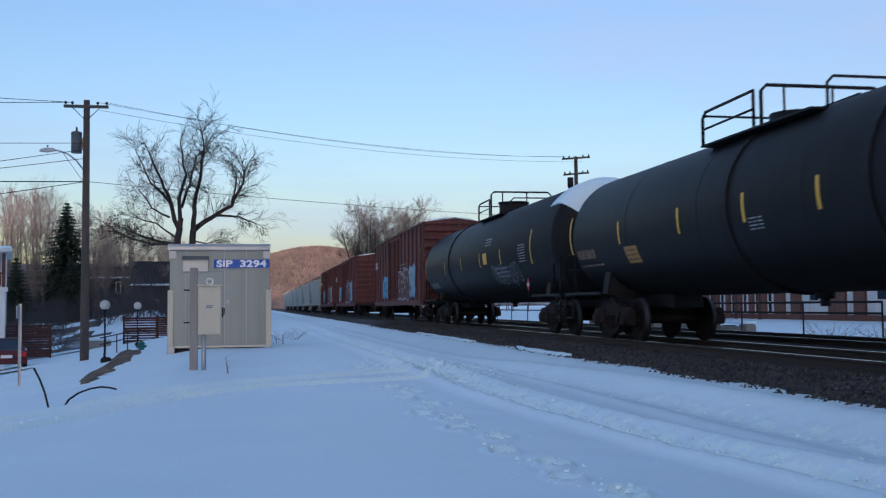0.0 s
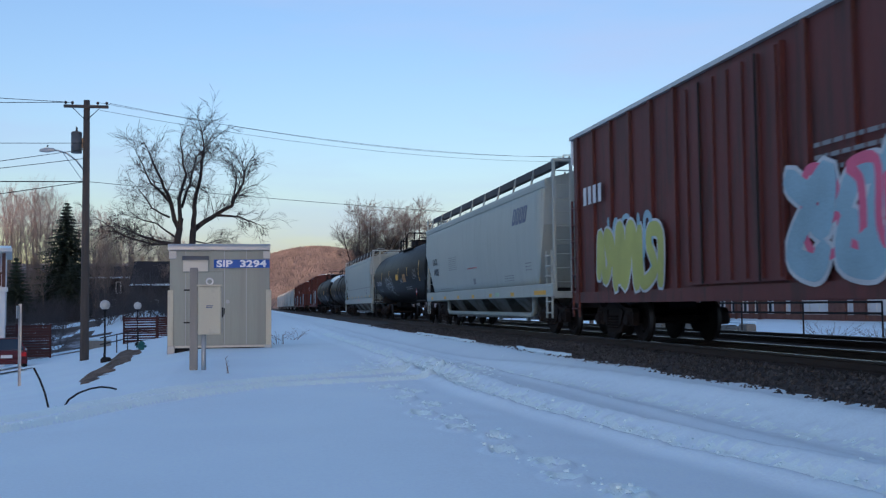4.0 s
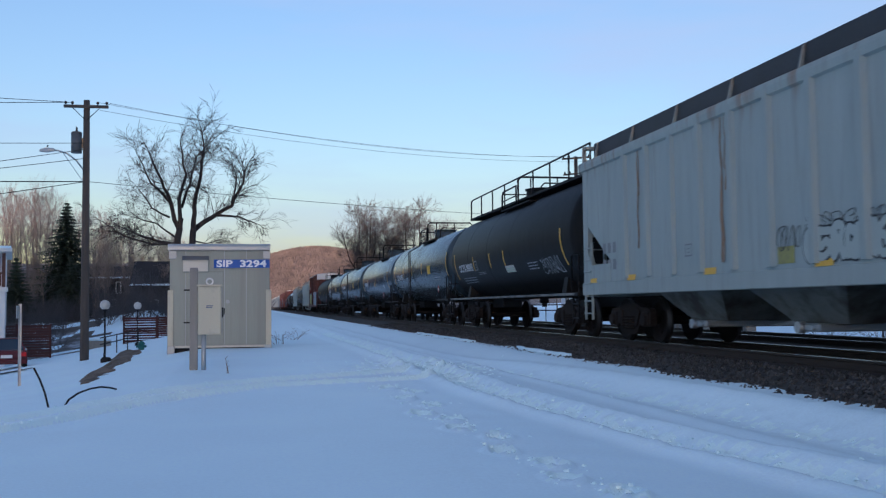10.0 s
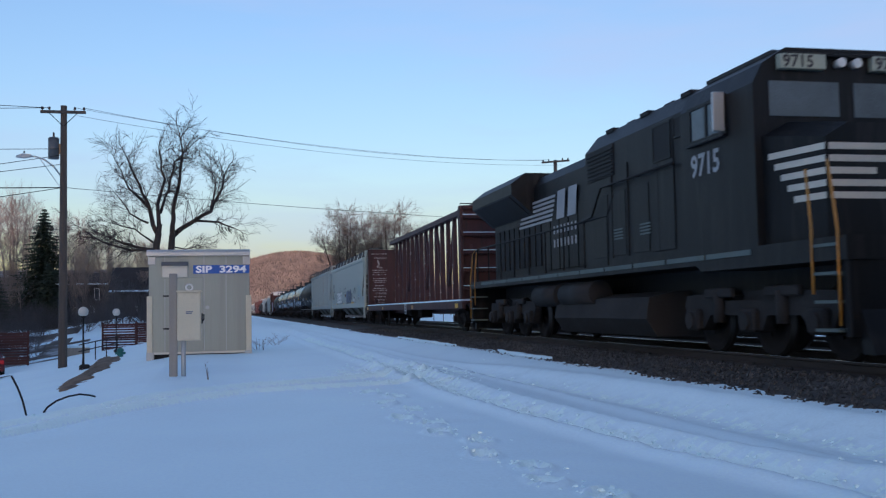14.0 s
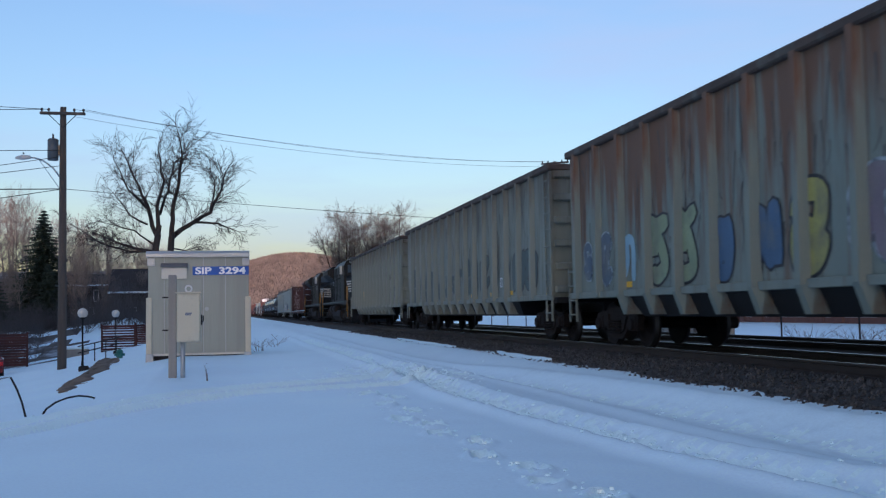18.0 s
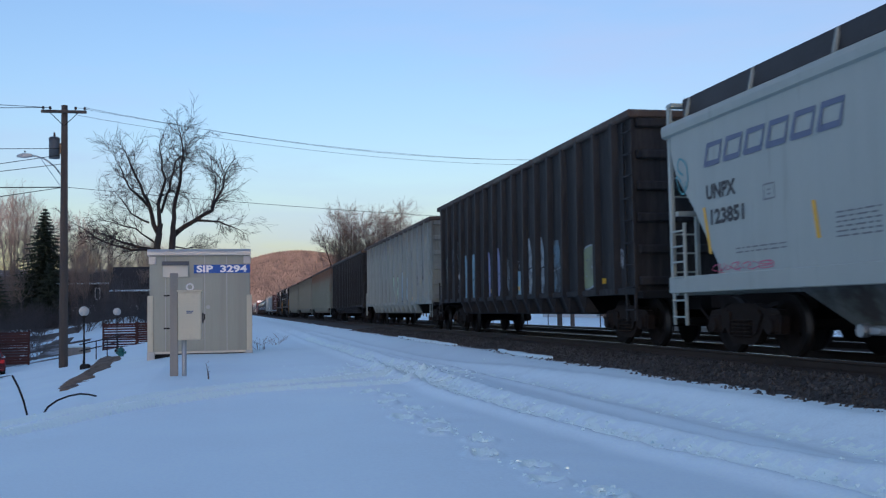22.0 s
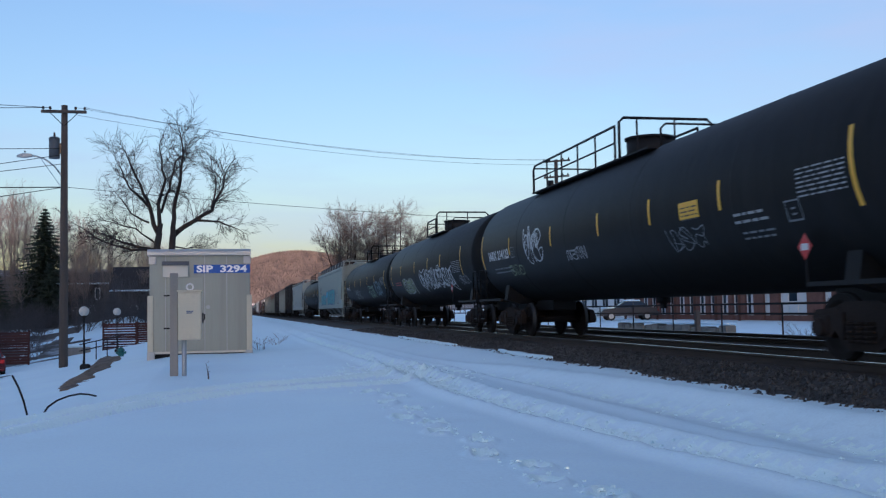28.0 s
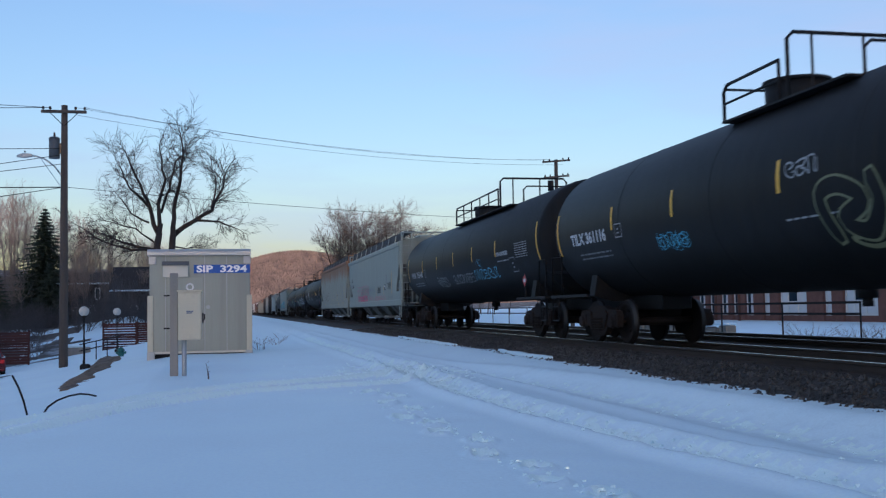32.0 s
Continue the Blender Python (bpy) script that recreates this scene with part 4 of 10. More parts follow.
    rod(b, (0, 0.1, 0.84), (0, 0.1, 0.72), 0.08, n=10)
    part("outlet_valve", b, M["steel_dark"], car)
    b = NB()
    rod(b, (0.3, -h + 3.3, 0.92), (0.3, -h + 3.8, 0.92), 0.10, n=12)
    part("brake_cylinder", b, M["steel_dark"], car)
    if ladder_mid:
        ladder("ladder", car, M["steel_dark"], -R - 0.06, 1.0, 1.45, 0.55, CZ + 0.9, 9)
        b = NB()
        for s in (-1, 1):
            pipe(b, [(-R - 0.06, 1.22 + s * 0.22, CZ + 0.9), (-R * 0.72, 1.22 + s * 0.22, CZ + R * 0.78), (-0.9, 1.22 + s * 0.22, top)], 0.02)
        part("ladder_top", b, M["steel_dark"], car)
    dress(car, surf, rnd, items)
    if snow:
        b = NB()
        rows = []
        for y, r0 in ((e - hd - 0.9, R), (e - hd - 0.6, R), (e - hd, R), (e - hd * 0.55, R * 0.893), (e - hd * 0.3, R * 0.714)):
            rr = []
            for i in range(13):
                a = math.pi * (0.30 + 0.5 * i / 12)
                o = (0.012 if y < e - hd - 0.8 or r0 < R * 0.8 else 0.05) + r0 - R
                rr.append(((R + o) * math.cos(a), -y, CZ + (R + o) * math.sin(a)))
            for i in range(12, -1, -1):
                a = math.pi * (0.30 + 0.5 * i / 12)
                rr.append(((r0 - 0.02) * math.cos(a), -y, CZ + (r0 - 0.02) * math.sin(a)))
            rows.append(rr)
        loft(b, rows)
        bmesh.ops.recalc_face_normals(b, faces=b.faces[:])
        part("snow_cap", b, M["snow"], car, "white snow lying on the tank")
    for s in (-1, 1):
        truck(car, s * (h - 2.1))
    couplers(car, h)
    return car


def hopper_side(z):
    """Half width of a round-sided hopper at a height."""
    return 1.42 + 0.14 * math.sin(math.pi * min(1, max(0, (z - 1.2) / 3.4)))


def hopper_car(L, paint, rnd, ribbed=False, top=4.0, sill="white_hopper", bays=4, items=(), flat=False, walk_top=4.55, cut=2.1, panel=False, pipe_run=False, closed=True):
    car = empty("hopper_car")
    h = L / 2
    half = (lambda z: 1.53) if flat or ribbed else hopper_side
    surf = lambda y, z: -half(z)
    # shell: lofted along the car, its underside slopes up to both ends
    st = [(-h + 0.78, 2.85), (-h + cut, 1.25), (h - cut + 0.25, 1.25), (h - 0.10, 2.92), (h - 0.06, 3.3)]
    if flat or ribbed:
        st = [(-h + 0.78, 2.85), (-h + 1.50, 1.85), (-h + 1.56, 1.22), (h - 1.95, 1.22), (h - 1.87, 1.72), (h - 0.50, 2.52), (h - 0.32, 2.70), (h - 0.30, 3.3)]
    if not closed:
        st = [(-h + 1.10, 3.4), (-h + 1.16, 2.85), (-h + 2.28, 2.0), (-h + 2.36, 1.22), (h - 2.05, 1.22), (h - 1.10, 2.37), (h - 0.50, 2.95), (h - 0.30, 3.4)]
    rows = []
    for y, zb in st:
        zs = [zb + (top - zb) * i / 8 for i in range(9)]
        right = [(half(z), y, z) for z in zs]
        roof = [(half(top) - 0.10, y, top + 0.08), (0.75, y, top + 0.22), (-0.75, y, top + 0.22), (-half(top) + 0.10, y, top + 0.08)]
        rows.append(right + roof + [(-half(z), y, z) for z in zs[::-1]])
    b = NB()
    loft(b, rows, True, False)
    bmesh.ops.recalc_face_normals(b, faces=b.faces[:])
    for f in b.faces:
        if abs(f.normal.x) > 0.7:
            f.smooth = not (flat or ribbed)
    body = part("body", b, M[paint], car)
    # top chord along the roof edge
    b = NB()
    for s in (-1, 1):
        prism(b, [(s * (half(top) - 0.05), top + 0.07), (s * (half(top) + 0.045), top + 0.02), (s * (half(top) + 0.06), top - 0.05), (s * (half(top) + 0.05), top - 0.16), (s * (half(top) - 0.02), top - 0.20)], "y", -h + 0.7, h - 0.06)
    part("roof_rail", b, M[paint], body)
    if ribbed:
        n = 16
        me = mesh_once("hopper_rib_%.2f_%s" % (top, paint), lambda bm: prism(bm, [(0.0, -0.13), (-0.06, -0.07), (-0.06, 0.07), (0.0, 0.13)], "z", 1.3, top - 0.06), [M[paint]])
        for s in (-1, 1):
            for i in range(n):
                y = -h + 1.1 + (L - 2.2) * (i + 0.5) / n
                if abs(y) > h - cut:
                    continue
                put("rib", me, body, s * 1.53, y, 0, 0 if s < 0 else 180)
    # side sills with corner posts
    for s in (-1, 1):
        b = NB()
        x0, x1 = sorted((s * 1.42, s * 1.545))
        box(b, x0, x1, -h + 0.12, h - 0.12, 0.99, 1.26 if flat or ribbed else 1.32, 0.012)
        part("side_sill", b, M[sill], car)
    for s in (-1, 1):
        b = NB()
        box(b, -1.5, 1.5, s * (h - 0.25) - 0.13, s * (h - 0.25) + 0.13, 0.95, 1.12, 0.01)
        part("end_sill", b, M[sill], car)
        b = NB()
        y0, y1 = sorted((s * (h - 2.6), s * (h - 0.1)))
        box(b, -0.3, 0.3, y0, y1, 0.7, 0.96)
        part("draft_sill", b, M["truck"], car)
    if (flat or ribbed) and closed:
        # sheet below the corner openings and the strip beside the corner posts
        for s in (-1, 1):
            for x in (-1, 1):
                b = NB()
                x0, x1 = sorted((x * 1.43, x * 1.538))
                y0, y1 = sorted((s * (h - (1.92 if s > 0 else 1.53)), s * (h - 0.21)))
                box(b, x0, x1, y0, y1, 1.26, 1.64)
                inner, outer, k = s * (h - (0.50 if s > 0 else 0.44)), s * (h - 0.21), s * 0.22
                prism(b, [(inner - k, 1.64), (outer, 1.64), (outer, top), (inner, top), (inner, 1.95)][::s], "x", x0, x1)
                part("corner_sheet", b, M[paint], body)
    for s in (-1, 1):
        for x in (-1, 1):
            b = NB()
            box(b, x * 1.47 - 0.035, x * 1.47 + 0.035, s * (h - 0.16) - 0.05, s * (h - 0.16) + 0.05, 1.1, walk_top - 0.12, 0.01)
            part("corner_post", b, M[sill], car)
        # ladder up the end, beside the corner
        b = NB()
        for i in range(9):
            z = 1.35 + (walk_top - 1.7) * i / 8
            rod(b, (-1.46, s * (h - 0.13), z), (-1.02, s * (h - 0.13), z), 0.017, n=6)
        box(b, -1.05, -0.99, s * (h - 0.16) - 0.04, s * (h - 0.16) + 0.04, 1.1, walk_top - 0.12)
        part("end_ladder", b, M[sill], car)
        b = NB()
        box(b, -1.5, 1.5, s * (h - 0.2) - 0.10, s * (h - 0.2) + 0.10, walk_top - 0.12, walk_top - 0.05, 0.01)
        part("end_platform", b, M[sill], car)
        b = NB()
        pipe(b, [(-1.2, s * (h - 0.2), walk_top - 0.06), (-1.2, s * (h - 0.2), walk_top + 0.05), (-0.7, s * (h - 0.2), walk_top + 0.05), (-0.7, s * (h - 0.2), walk_top - 0.06)], 0.015)
        part("grab_iron", b, M[sill], car)
        b = NB()
        for x in (-0.75, 0.75):
            box(b, x - 0.05, x + 0.05, s * (h - 0.5) - 0.05, s * (h - 0.5) + 0.05, 1.1, 2.8, 0.01)
        box(b, -1.45, 1.45, s * (h - 0.3) - 0.06, s * (h - 0.3) + 0.06, 2.3, 2.38)
        part("end_frame", b, M[sill], car)
        ya, yb = sorted((s * (h - 0.26), s * (h - 0.72)))
        for x in (-1.52, 1.52):
            ladder("ladder", car, M[sill], x, ya, yb, 0.45, 1.0, 2)
        ladder("side_ladder", car, M[sill], -1.52, ya, yb, 1.12, 2.15, 4)
    b = NB()
    rod(b, (-0.3, h - 0.15, 2.2), (-0.3, h - 0.08, 2.2), 0.28, n=14)
    part("brake_wheel", b, M["steel_dark"], car)
    # roof walk on brackets, hatches
    for s in (-1, 1):
        b = NB()
        x0, x1 = sorted((s * 0.80, s * 1.28))
        box(b, x0, x1, -h + 0.32, h - 0.32, walk_top - 0.05, walk_top)
        box(b, s * 1.28 - 0.012, s * 1.28 + 0.012, -h + 0.32, h - 0.32, min(walk_top - 0.22, top + 0.16) if flat or ribbed else walk_top - 0.2, walk_top)
        part("roof_walk", b, M["roofwalk"], car, "dark steel grating walkway along the roof")
    me = mesh_once("walk_bracket_%.2f_%.2f_%s" % (top, walk_top, sill), lambda bm: prism(bm, [(-0.10, top - 0.03), (0.02, walk_top - 0.01), (0.06, walk_top - 0.01), (-0.04, top - 0.03)], "y", -0.02, 0.02), [M["hopper_grey" if sill == "rusty_hopper" else sill]])
    nb = 9
    for i in range(nb + 1):
        put("walk_bracket", me, car, -1.33, -h + 0.6 + (L - 1.2) * i / nb, 0)
    me = mesh_once("hatch_%.2f" % top, lambda bm: (box(bm, -0.42, 0.42, -0.8, 0.8, top + 0.16, top + 0.42, 0.05)), [M[sill]])
    for i in range(6):
        put("hatch", me, car, 0, -h + 2.4 + (L - 4.8) * i / 5, 0)
    # discharge bays
    inner = L - 2 * (cut + 0.9)
    for i in range(bays):
        y = -inner / 2 + inner * (i + 0.5) / bays
        w = inner / bays * 0.46
        b = NB()
        loft(b, [[(-1.38, y - w, 1.28), (1.38, y - w, 1.28), (1.38, y + w, 1.28), (-1.38, y + w, 1.28)],
                 [(-0.72, y - w * 0.42, 0.48), (0.72, y - w * 0.42, 0.48), (0.72, y + w * 0.42, 0.48), (-0.72, y + w * 0.42, 0.48)]])
        bmesh.ops.recalc_face_normals(b, faces=b.faces[:])
        bay = part("discharge_bay", b, M["hopper_grey"], car)
        b = NB()
        box(b, -0.95, 0.95, y - 0.33, y + 0.33, 0.36, 0.48, 0.02)
        rod(b, (-1.0, y - 0.2, 0.42), (1.0, y - 0.2, 0.42), 0.04, n=8)
        rod(b, (-1.02, y + 0.15, 0.42), (-0.9, y + 0.15, 0.42), 0.09, n=8)
        part("outlet_gate", b, M["galv"], bay)
    if pipe_run:
        b = NB()
        pipe(b, [(-1.2, 6.0, 1.0), (-1.2, 6.0, 0.62), (-1.2, 5.8, 0.52), (-1.2, -6.2, 0.50), (-1.2, -6.4, 0.62), (-1.2, -6.4, 1.0)], 0.075, 10)
        part("discharge_pipe", b, M[sill], car, "pale discharge pipe slung under the bays")
    # end slopes seen through the corner openings, their shadow put into darker grey sheets
    for s in (-1, 1):
        b = NB()
        if not (flat or ribbed):
            prism(b, [(s * (h - cut), 1.28), (s * (h - 0.9), 2.7), (s * (h - 1.1), 2.84), (s * (h - cut - 0.2), 1.4)], "x", -1.36, 1.36)
        elif not closed:
            prism(b, [(h - 0.46, 2.94), (h - 1.06, 2.34), (h - 2.00, 1.23), (h - 2.15, 1.23), (h - 1.20, 2.42), (h - 0.60, 3.02)] if s > 0 else
                  [(-h + 1.10, 2.84), (-h + 2.22, 1.98), (-h + 2.30, 1.23), (-h + 2.45, 1.23), (-h + 2.40, 2.08), (-h + 1.25, 2.96)], "x", -1.5, 1.5)
        elif s < 0:
            prism(b, [(-h + 0.73, 2.87), (-h + 1.44, 1.86), (-h + 1.50, 1.24), (-h + 1.62, 1.24), (-h + 1.60, 1.9), (-h + 0.9, 2.9)], "x", -1.5, 1.5)
        else:
            prism(b, [(h - 0.46, 2.51), (h - 1.83, 1.71), (h - 1.91, 1.23), (h - 2.05, 1.23), (h - 1.98, 1.80), (h - 0.60, 2.62)], "x", -1.5, 1.5)
        part("slope_sheet", b, M["hopper_grey"], body)
    sill_top = 1.262 if flat or ribbed else 1.322
    dress(car, lambda y, z: -1.546 if z < sill_top else surf(y, z), rnd, items)
    if panel:
        b = NB()
        for s in (-1, 1):
            box(b, s * 1.50 - 0.02, s * 1.50 + 0.02, -h + 1.2, h - 1.2, 2.02, 2.06)
        part("seam", b, M["grey_letter"], body)
    for s in (-1, 1):
        truck(car, s * (h - 1.75))
    couplers(car, h)
    return car


M["rim_rust"] = mat("rusty_rim_steel", (0.075, 0.052, 0.040), 0.8, var=0.4, stain=(0.13, 0.125, 0.105), amount=0.35)


def gondola_car(L, paint, rnd, top=4.3, ribs=15, pitch=1.23, items=(), load=True, end_paint=None):
    car = empty("gondola_car")
    h = L / 2
    w = 1.46
    # open box with thick sides
    b = NB()
    box(b, -w + 0.05, w - 0.05, -h + 0.36, h - 0.36, 1.02, 1.12)
    body = part("floor", b, M[paint], car)
    for s in (-1, 1):
        b = NB()
        x0, x1 = sorted((s * (w - 0.05), s * w))
        box(b, x0, x1, -h + 0.35, h - 0.35, 1.02, top - 0.05)
        part("side_sheet", b, M[paint], car)
    # belly between the trucks
    b = NB()
    loft(b, [[(-w + 0.02, -h + 3.4, 1.05), (w - 0.02, -h + 3.4, 1.05), (w - 0.02, h - 3.4, 1.05), (-w + 0.02, h - 3.4, 1.05)],
             [(-w + 0.25, -h + 3.7, 0.62), (w - 0.25, -h + 3.7, 0.62), (w - 0.25, h - 3.7, 0.62), (-w + 0.25, h - 3.7, 0.62)]])
    bmesh.ops.recalc_face_normals(b, faces=b.faces[:])
    part("belly", b, M["steel_dark"], car)
    for s in (-1, 1):
        b = NB()
        box(b, -w, w, s * (h - 0.4) - 0.04, s * (h - 0.4) + 0.04, 1.0, top - 0.05)
        wall_ = part("end_wall", b, M[end_paint or paint], car)
        for i in range(6):
            z = 1.25 + (top - 1.5) * i / 5
            b = NB()
            box(b, -w + 0.05, w - 0.05, s * (h - 0.36) - 0.09 if s < 0 else h - 0.40, s * (h - 0.36) + 0.04 if s < 0 else h - 0.27, z - 0.09, z + 0.09, 0.03)
            part("end_rib", b, M[end_paint or paint], wall_)
        b = NB()
        box(b, -0.3, 0.3, *sorted((s * (h - 3.2), s * (h - 0.1))), 0.7, 1.02)
        box(b, -w, w, s * (h - 0.25) - 0.15, s * (h - 0.25) + 0.15, 0.92, 1.06, 0.01)
        part("end_sill", b, M["steel_dark"], car)
        ya, yb = sorted((s * (h - 0.30), s * (h - 0.72)))
        ladder("ladder", car, M[end_paint or paint], -w - 0.05, ya, yb, 0.5, 1.75 if s > 0 else top - 0.2, 4 if s > 0 else 9)
    for s in (-1, 1):
        b = NB()
        box(b, s * (w + 0.02) - 0.09, s * (w + 0.02) + 0.09, -h + 0.28, h - 0.28, top - 0.16, top, 0.03)
        part("top_chord", b, M["rim_rust"], car, "rusty rim along the top of the side")
        b = NB()
        box(b, -w, w, s * (h - 0.36) - 0.08, s * (h - 0.36) + 0.08, top - 0.16, top - 0.002, 0.03)
        part("end_chord", b, M["rim_rust"], car)
    for s in (-1, 1):
        b = NB()
        box(b, s * (w + 0.02) - 0.05, s * (w + 0.02) + 0.05, -h + 0.3, h - 0.3, 1.0, 1.13, 0.01)
        part("side_sill", b, M[paint], car)
    key = "gon_rib_%s_%.2f" % (paint, top)
    def rib(bm):
        loft(bm, [[(0, -0.13, 1.05), (-0.15, -0.07, 1.05), (-0.15, 0.07, 1.05), (0, 0.13, 1.05)],
                  [(0, -0.13, top - 0.12), (-0.11, -0.07, top - 0.12), (-0.11, 0.07, top - 0.12), (0, 0.13, top - 0.12)]])
        loft(bm, [[(0.0, -0.2, 1.05), (-0.15, -0.07, 1.05), (-0.15, 0.07, 1.05), (0.0, 0.2, 1.05)],
                  [(0.30, -0.16, 0.66), (0.0, -0.08, 0.66), (0.0, 0.08, 0.66), (0.30, 0.16, 0.66)]])
        bmesh.ops.recalc_face_normals(bm, faces=bm.faces[:])
    def rib_end(bm):
        loft(bm, [[(0, -0.13, 1.02), (-0.13, -0.07, 1.02), (-0.13, 0.07, 1.02), (0, 0.13, 1.02)],
                  [(0, -0.13, top - 0.12), (-0.11, -0.07, top - 0.12), (-0.11, 0.07, top - 0.12), (0, 0.13, top - 0.12)]])
        bmesh.ops.recalc_face_normals(bm, faces=bm.faces[:])
    m1, m2 = mesh_once(key, rib, [M[paint]]), mesh_once(key + "e", rib_end, [M[paint]])
    spots = [pitch * (i - (ribs - 1) / 2) + 0.1 for i in range(ribs)]
    for s in (-1, 1):
        for y in spots:
            put("rib", m1 if abs(y) < h - 3.2 else m2, car, s * w, y, 0, 0 if s < 0 else 180)
    surf = lambda y, z: -w
    bays = list(zip(spots, spots[1:]))
    # scrapes along the sheets
    if "black" not in paint:
        b = NB()
        for y0, y1 in bays:
            for k in range(13):
                u, v = -rnd.uniform(y0 + 0.2, y1 - 0.2), rnd.uniform(1.4, top - 0.5)
                a = rnd.uniform(-1.2, 1.2) * (0.2 if k > 3 else 1)
                q = rnd.uniform(0.06, 0.5 if k > 3 else 0.22)
                d_taper(b, smooth_line([(u - q * math.sin(a) * 0.5, v + q), (u + rnd.uniform(-.06, .06), v), (u + q * math.sin(a), v - q)], 3), rnd.uniform(0.016, 0.05), 0.010)
        wrap(b, surf, 0.004)
        part("scraped_paint", b, M["scrape"], body, "thin dark scrapes in the paint")["kind"] = "stuff"
    dress(car, surf, rnd, items)
    if load:
        b = NB()
        gx2, gy2 = 6, 40
        vs = [[b.verts.new((-w + 0.08 + (2 * w - 0.16) * i / gx2, -h + 0.5 + (L - 1.0) * j / gy2, top - 0.12 + 0.22 * rnd.random() * (0 < i < gx2))) for i in range(gx2 + 1)] for j in range(gy2 + 1)]
        for j in range(gy2):
            for i in range(gx2):
                b.faces.new((vs[j][i], vs[j][i + 1], vs[j + 1][i + 1], vs[j + 1][i]))
        part("load", b, M["truck"], car, "dark scrap load showing over the rim")
    for s in (-1, 1):
        truck(car, s * (h - 1.9))
    couplers(car, h)
    return car


def boxcar(L, paint, rnd, top=4.55, items=(), snow=True, white_end=False):
    car = empty("boxcar")
    h, w = L / 2, 1.45
    b = NB()
    box(b, -w, w, -h + 0.3, h - 0.3, 1.0, top)
    body = part("body", b, M[paint], car)
    b = NB()
    prism(b, [(-w - 0.08, top - 0.06), (-w - 0.08, top + 0.02), (0, top + 0.22), (w + 0.08, top + 0.02), (w + 0.08, top - 0.06)], "y", -h + 0.22, h - 0.22)
    roof = part("roof", b, M["galv" if not snow else paint], car)
    if snow:
        b = NB()
        rows = []
        for i in range(12):
            y = -h + 0.5 + (L - 1.0) * i / 11
            o = rnd.uniform(0.04, 0.16)
            rows.append([(-w, y, top + 0.03), (-w * 0.5, y, top + 0.14 + o), (0, y, top + 0.22 + o), (w * 0.5, y, top + 0.14 + o), (w, y, top + 0.03), (0, y, top + 0.1)])
        loft(b, rows)
        bmesh.ops.recalc_face_normals(b, faces=b.faces[:])
        part("roof_snow", b, M["snow"], car, "snow lying on the roof")
    me = mesh_once("box_rib_%s_%.2f" % (paint, top), lambda bm: box(bm, -0.07, 0, -0.05, 0.05, 1.05, top - 0.05), [M[paint]])
    n = 15
    for s in (-1, 1):
        for i in range(n):
            y = -h + 0.7 + (L - 1.4) * i / (n - 1)
            if abs(y) < 1.7:
                continue
            put("rib", me, body, s * w, y, 0, 0 if s < 0 else 180)
        b = NB()
        x0, x1 = sorted((s * w, s * (w + 0.09)))
        box(b, x0, x1, -1.6, 1.6, 1.1, top - 0.2)
        door = part("door", b, M[paint], car)
        mr = mesh_once("door_rib_%s_%.2f" % (paint, top), lambda bm: box(bm, -0.03, 0.03, -0.03, 0.03, 1.15, top - 0.25), [M[paint]])
        for i in range(7):
            put("door_rib", mr, door, s * (w + 0.10), -1.5 + 0.5 * i, 0)
        for y in (-1.0, 0.9):
            b = NB()
            rod(b, (s * (w + 0.16), y, 1.1), (s * (w + 0.16), y, top - 0.25), 0.02, n=6)
            part("lock_rod", b, M["steel_dark"], door)
        b = NB()
        x0, x1 = sorted((s * (w - 0.02), s * (w + 0.06)))
        box(b, x0, x1, -h + 0.3, h - 0.3, 0.82, 1.06)
        part("side_sill", b, M[paint], car)
    for s in (-1, 1):
        b = NB()
        for i in range(9):
            z = 1.2 + (top - 1.5) * i / 8
            box(b, -w + 0.06, w - 0.06, *sorted((s * (h - 0.3), s * (h - 0.18))), z - 0.1, z + 0.1, 0.04)
        part("end_corrugation", b, M[paint], car)
        if white_end:
            b = NB()
            box(b, -w - 0.02, w + 0.02, *sorted((s * (h - 0.3), s * (h - 0.16))), top - 0.62, top + 0.05)
            part("end_cap", b, M["white_paint"], car, "white painted band at the top of the end")
        b = NB()
        box(b, -w, w, s * (h - 0.25) - 0.12, s * (h - 0.25) + 0.12, 0.85, 1.02)
        box(b, -0.3, 0.3, *sorted((s * (h - 3.0), s * (h - 0.1))), 0.7, 1.0)
        part("end_sill", b, M["steel_dark"], car)
        ya, yb = sorted((s * (h - 0.34), s * (h - 0.76)))
        ladder("ladder", car, M[paint], -w - 0.07, ya, yb, 0.5, 3.2, 7)
    surf = lambda y, z: -w - 0.075
    dress(car, surf, rnd, [("bars", -h + 1.2, -h + 2.5, 3.0, 0.4, 4, "letter"), ("print", 2.4, 3.0, 2.2, 5, 0.17, "grey_letter")] + list(items))
    for s in (-1, 1):
        truck(car, s * (h - 1.8))
    couplers(car, h)
    return car


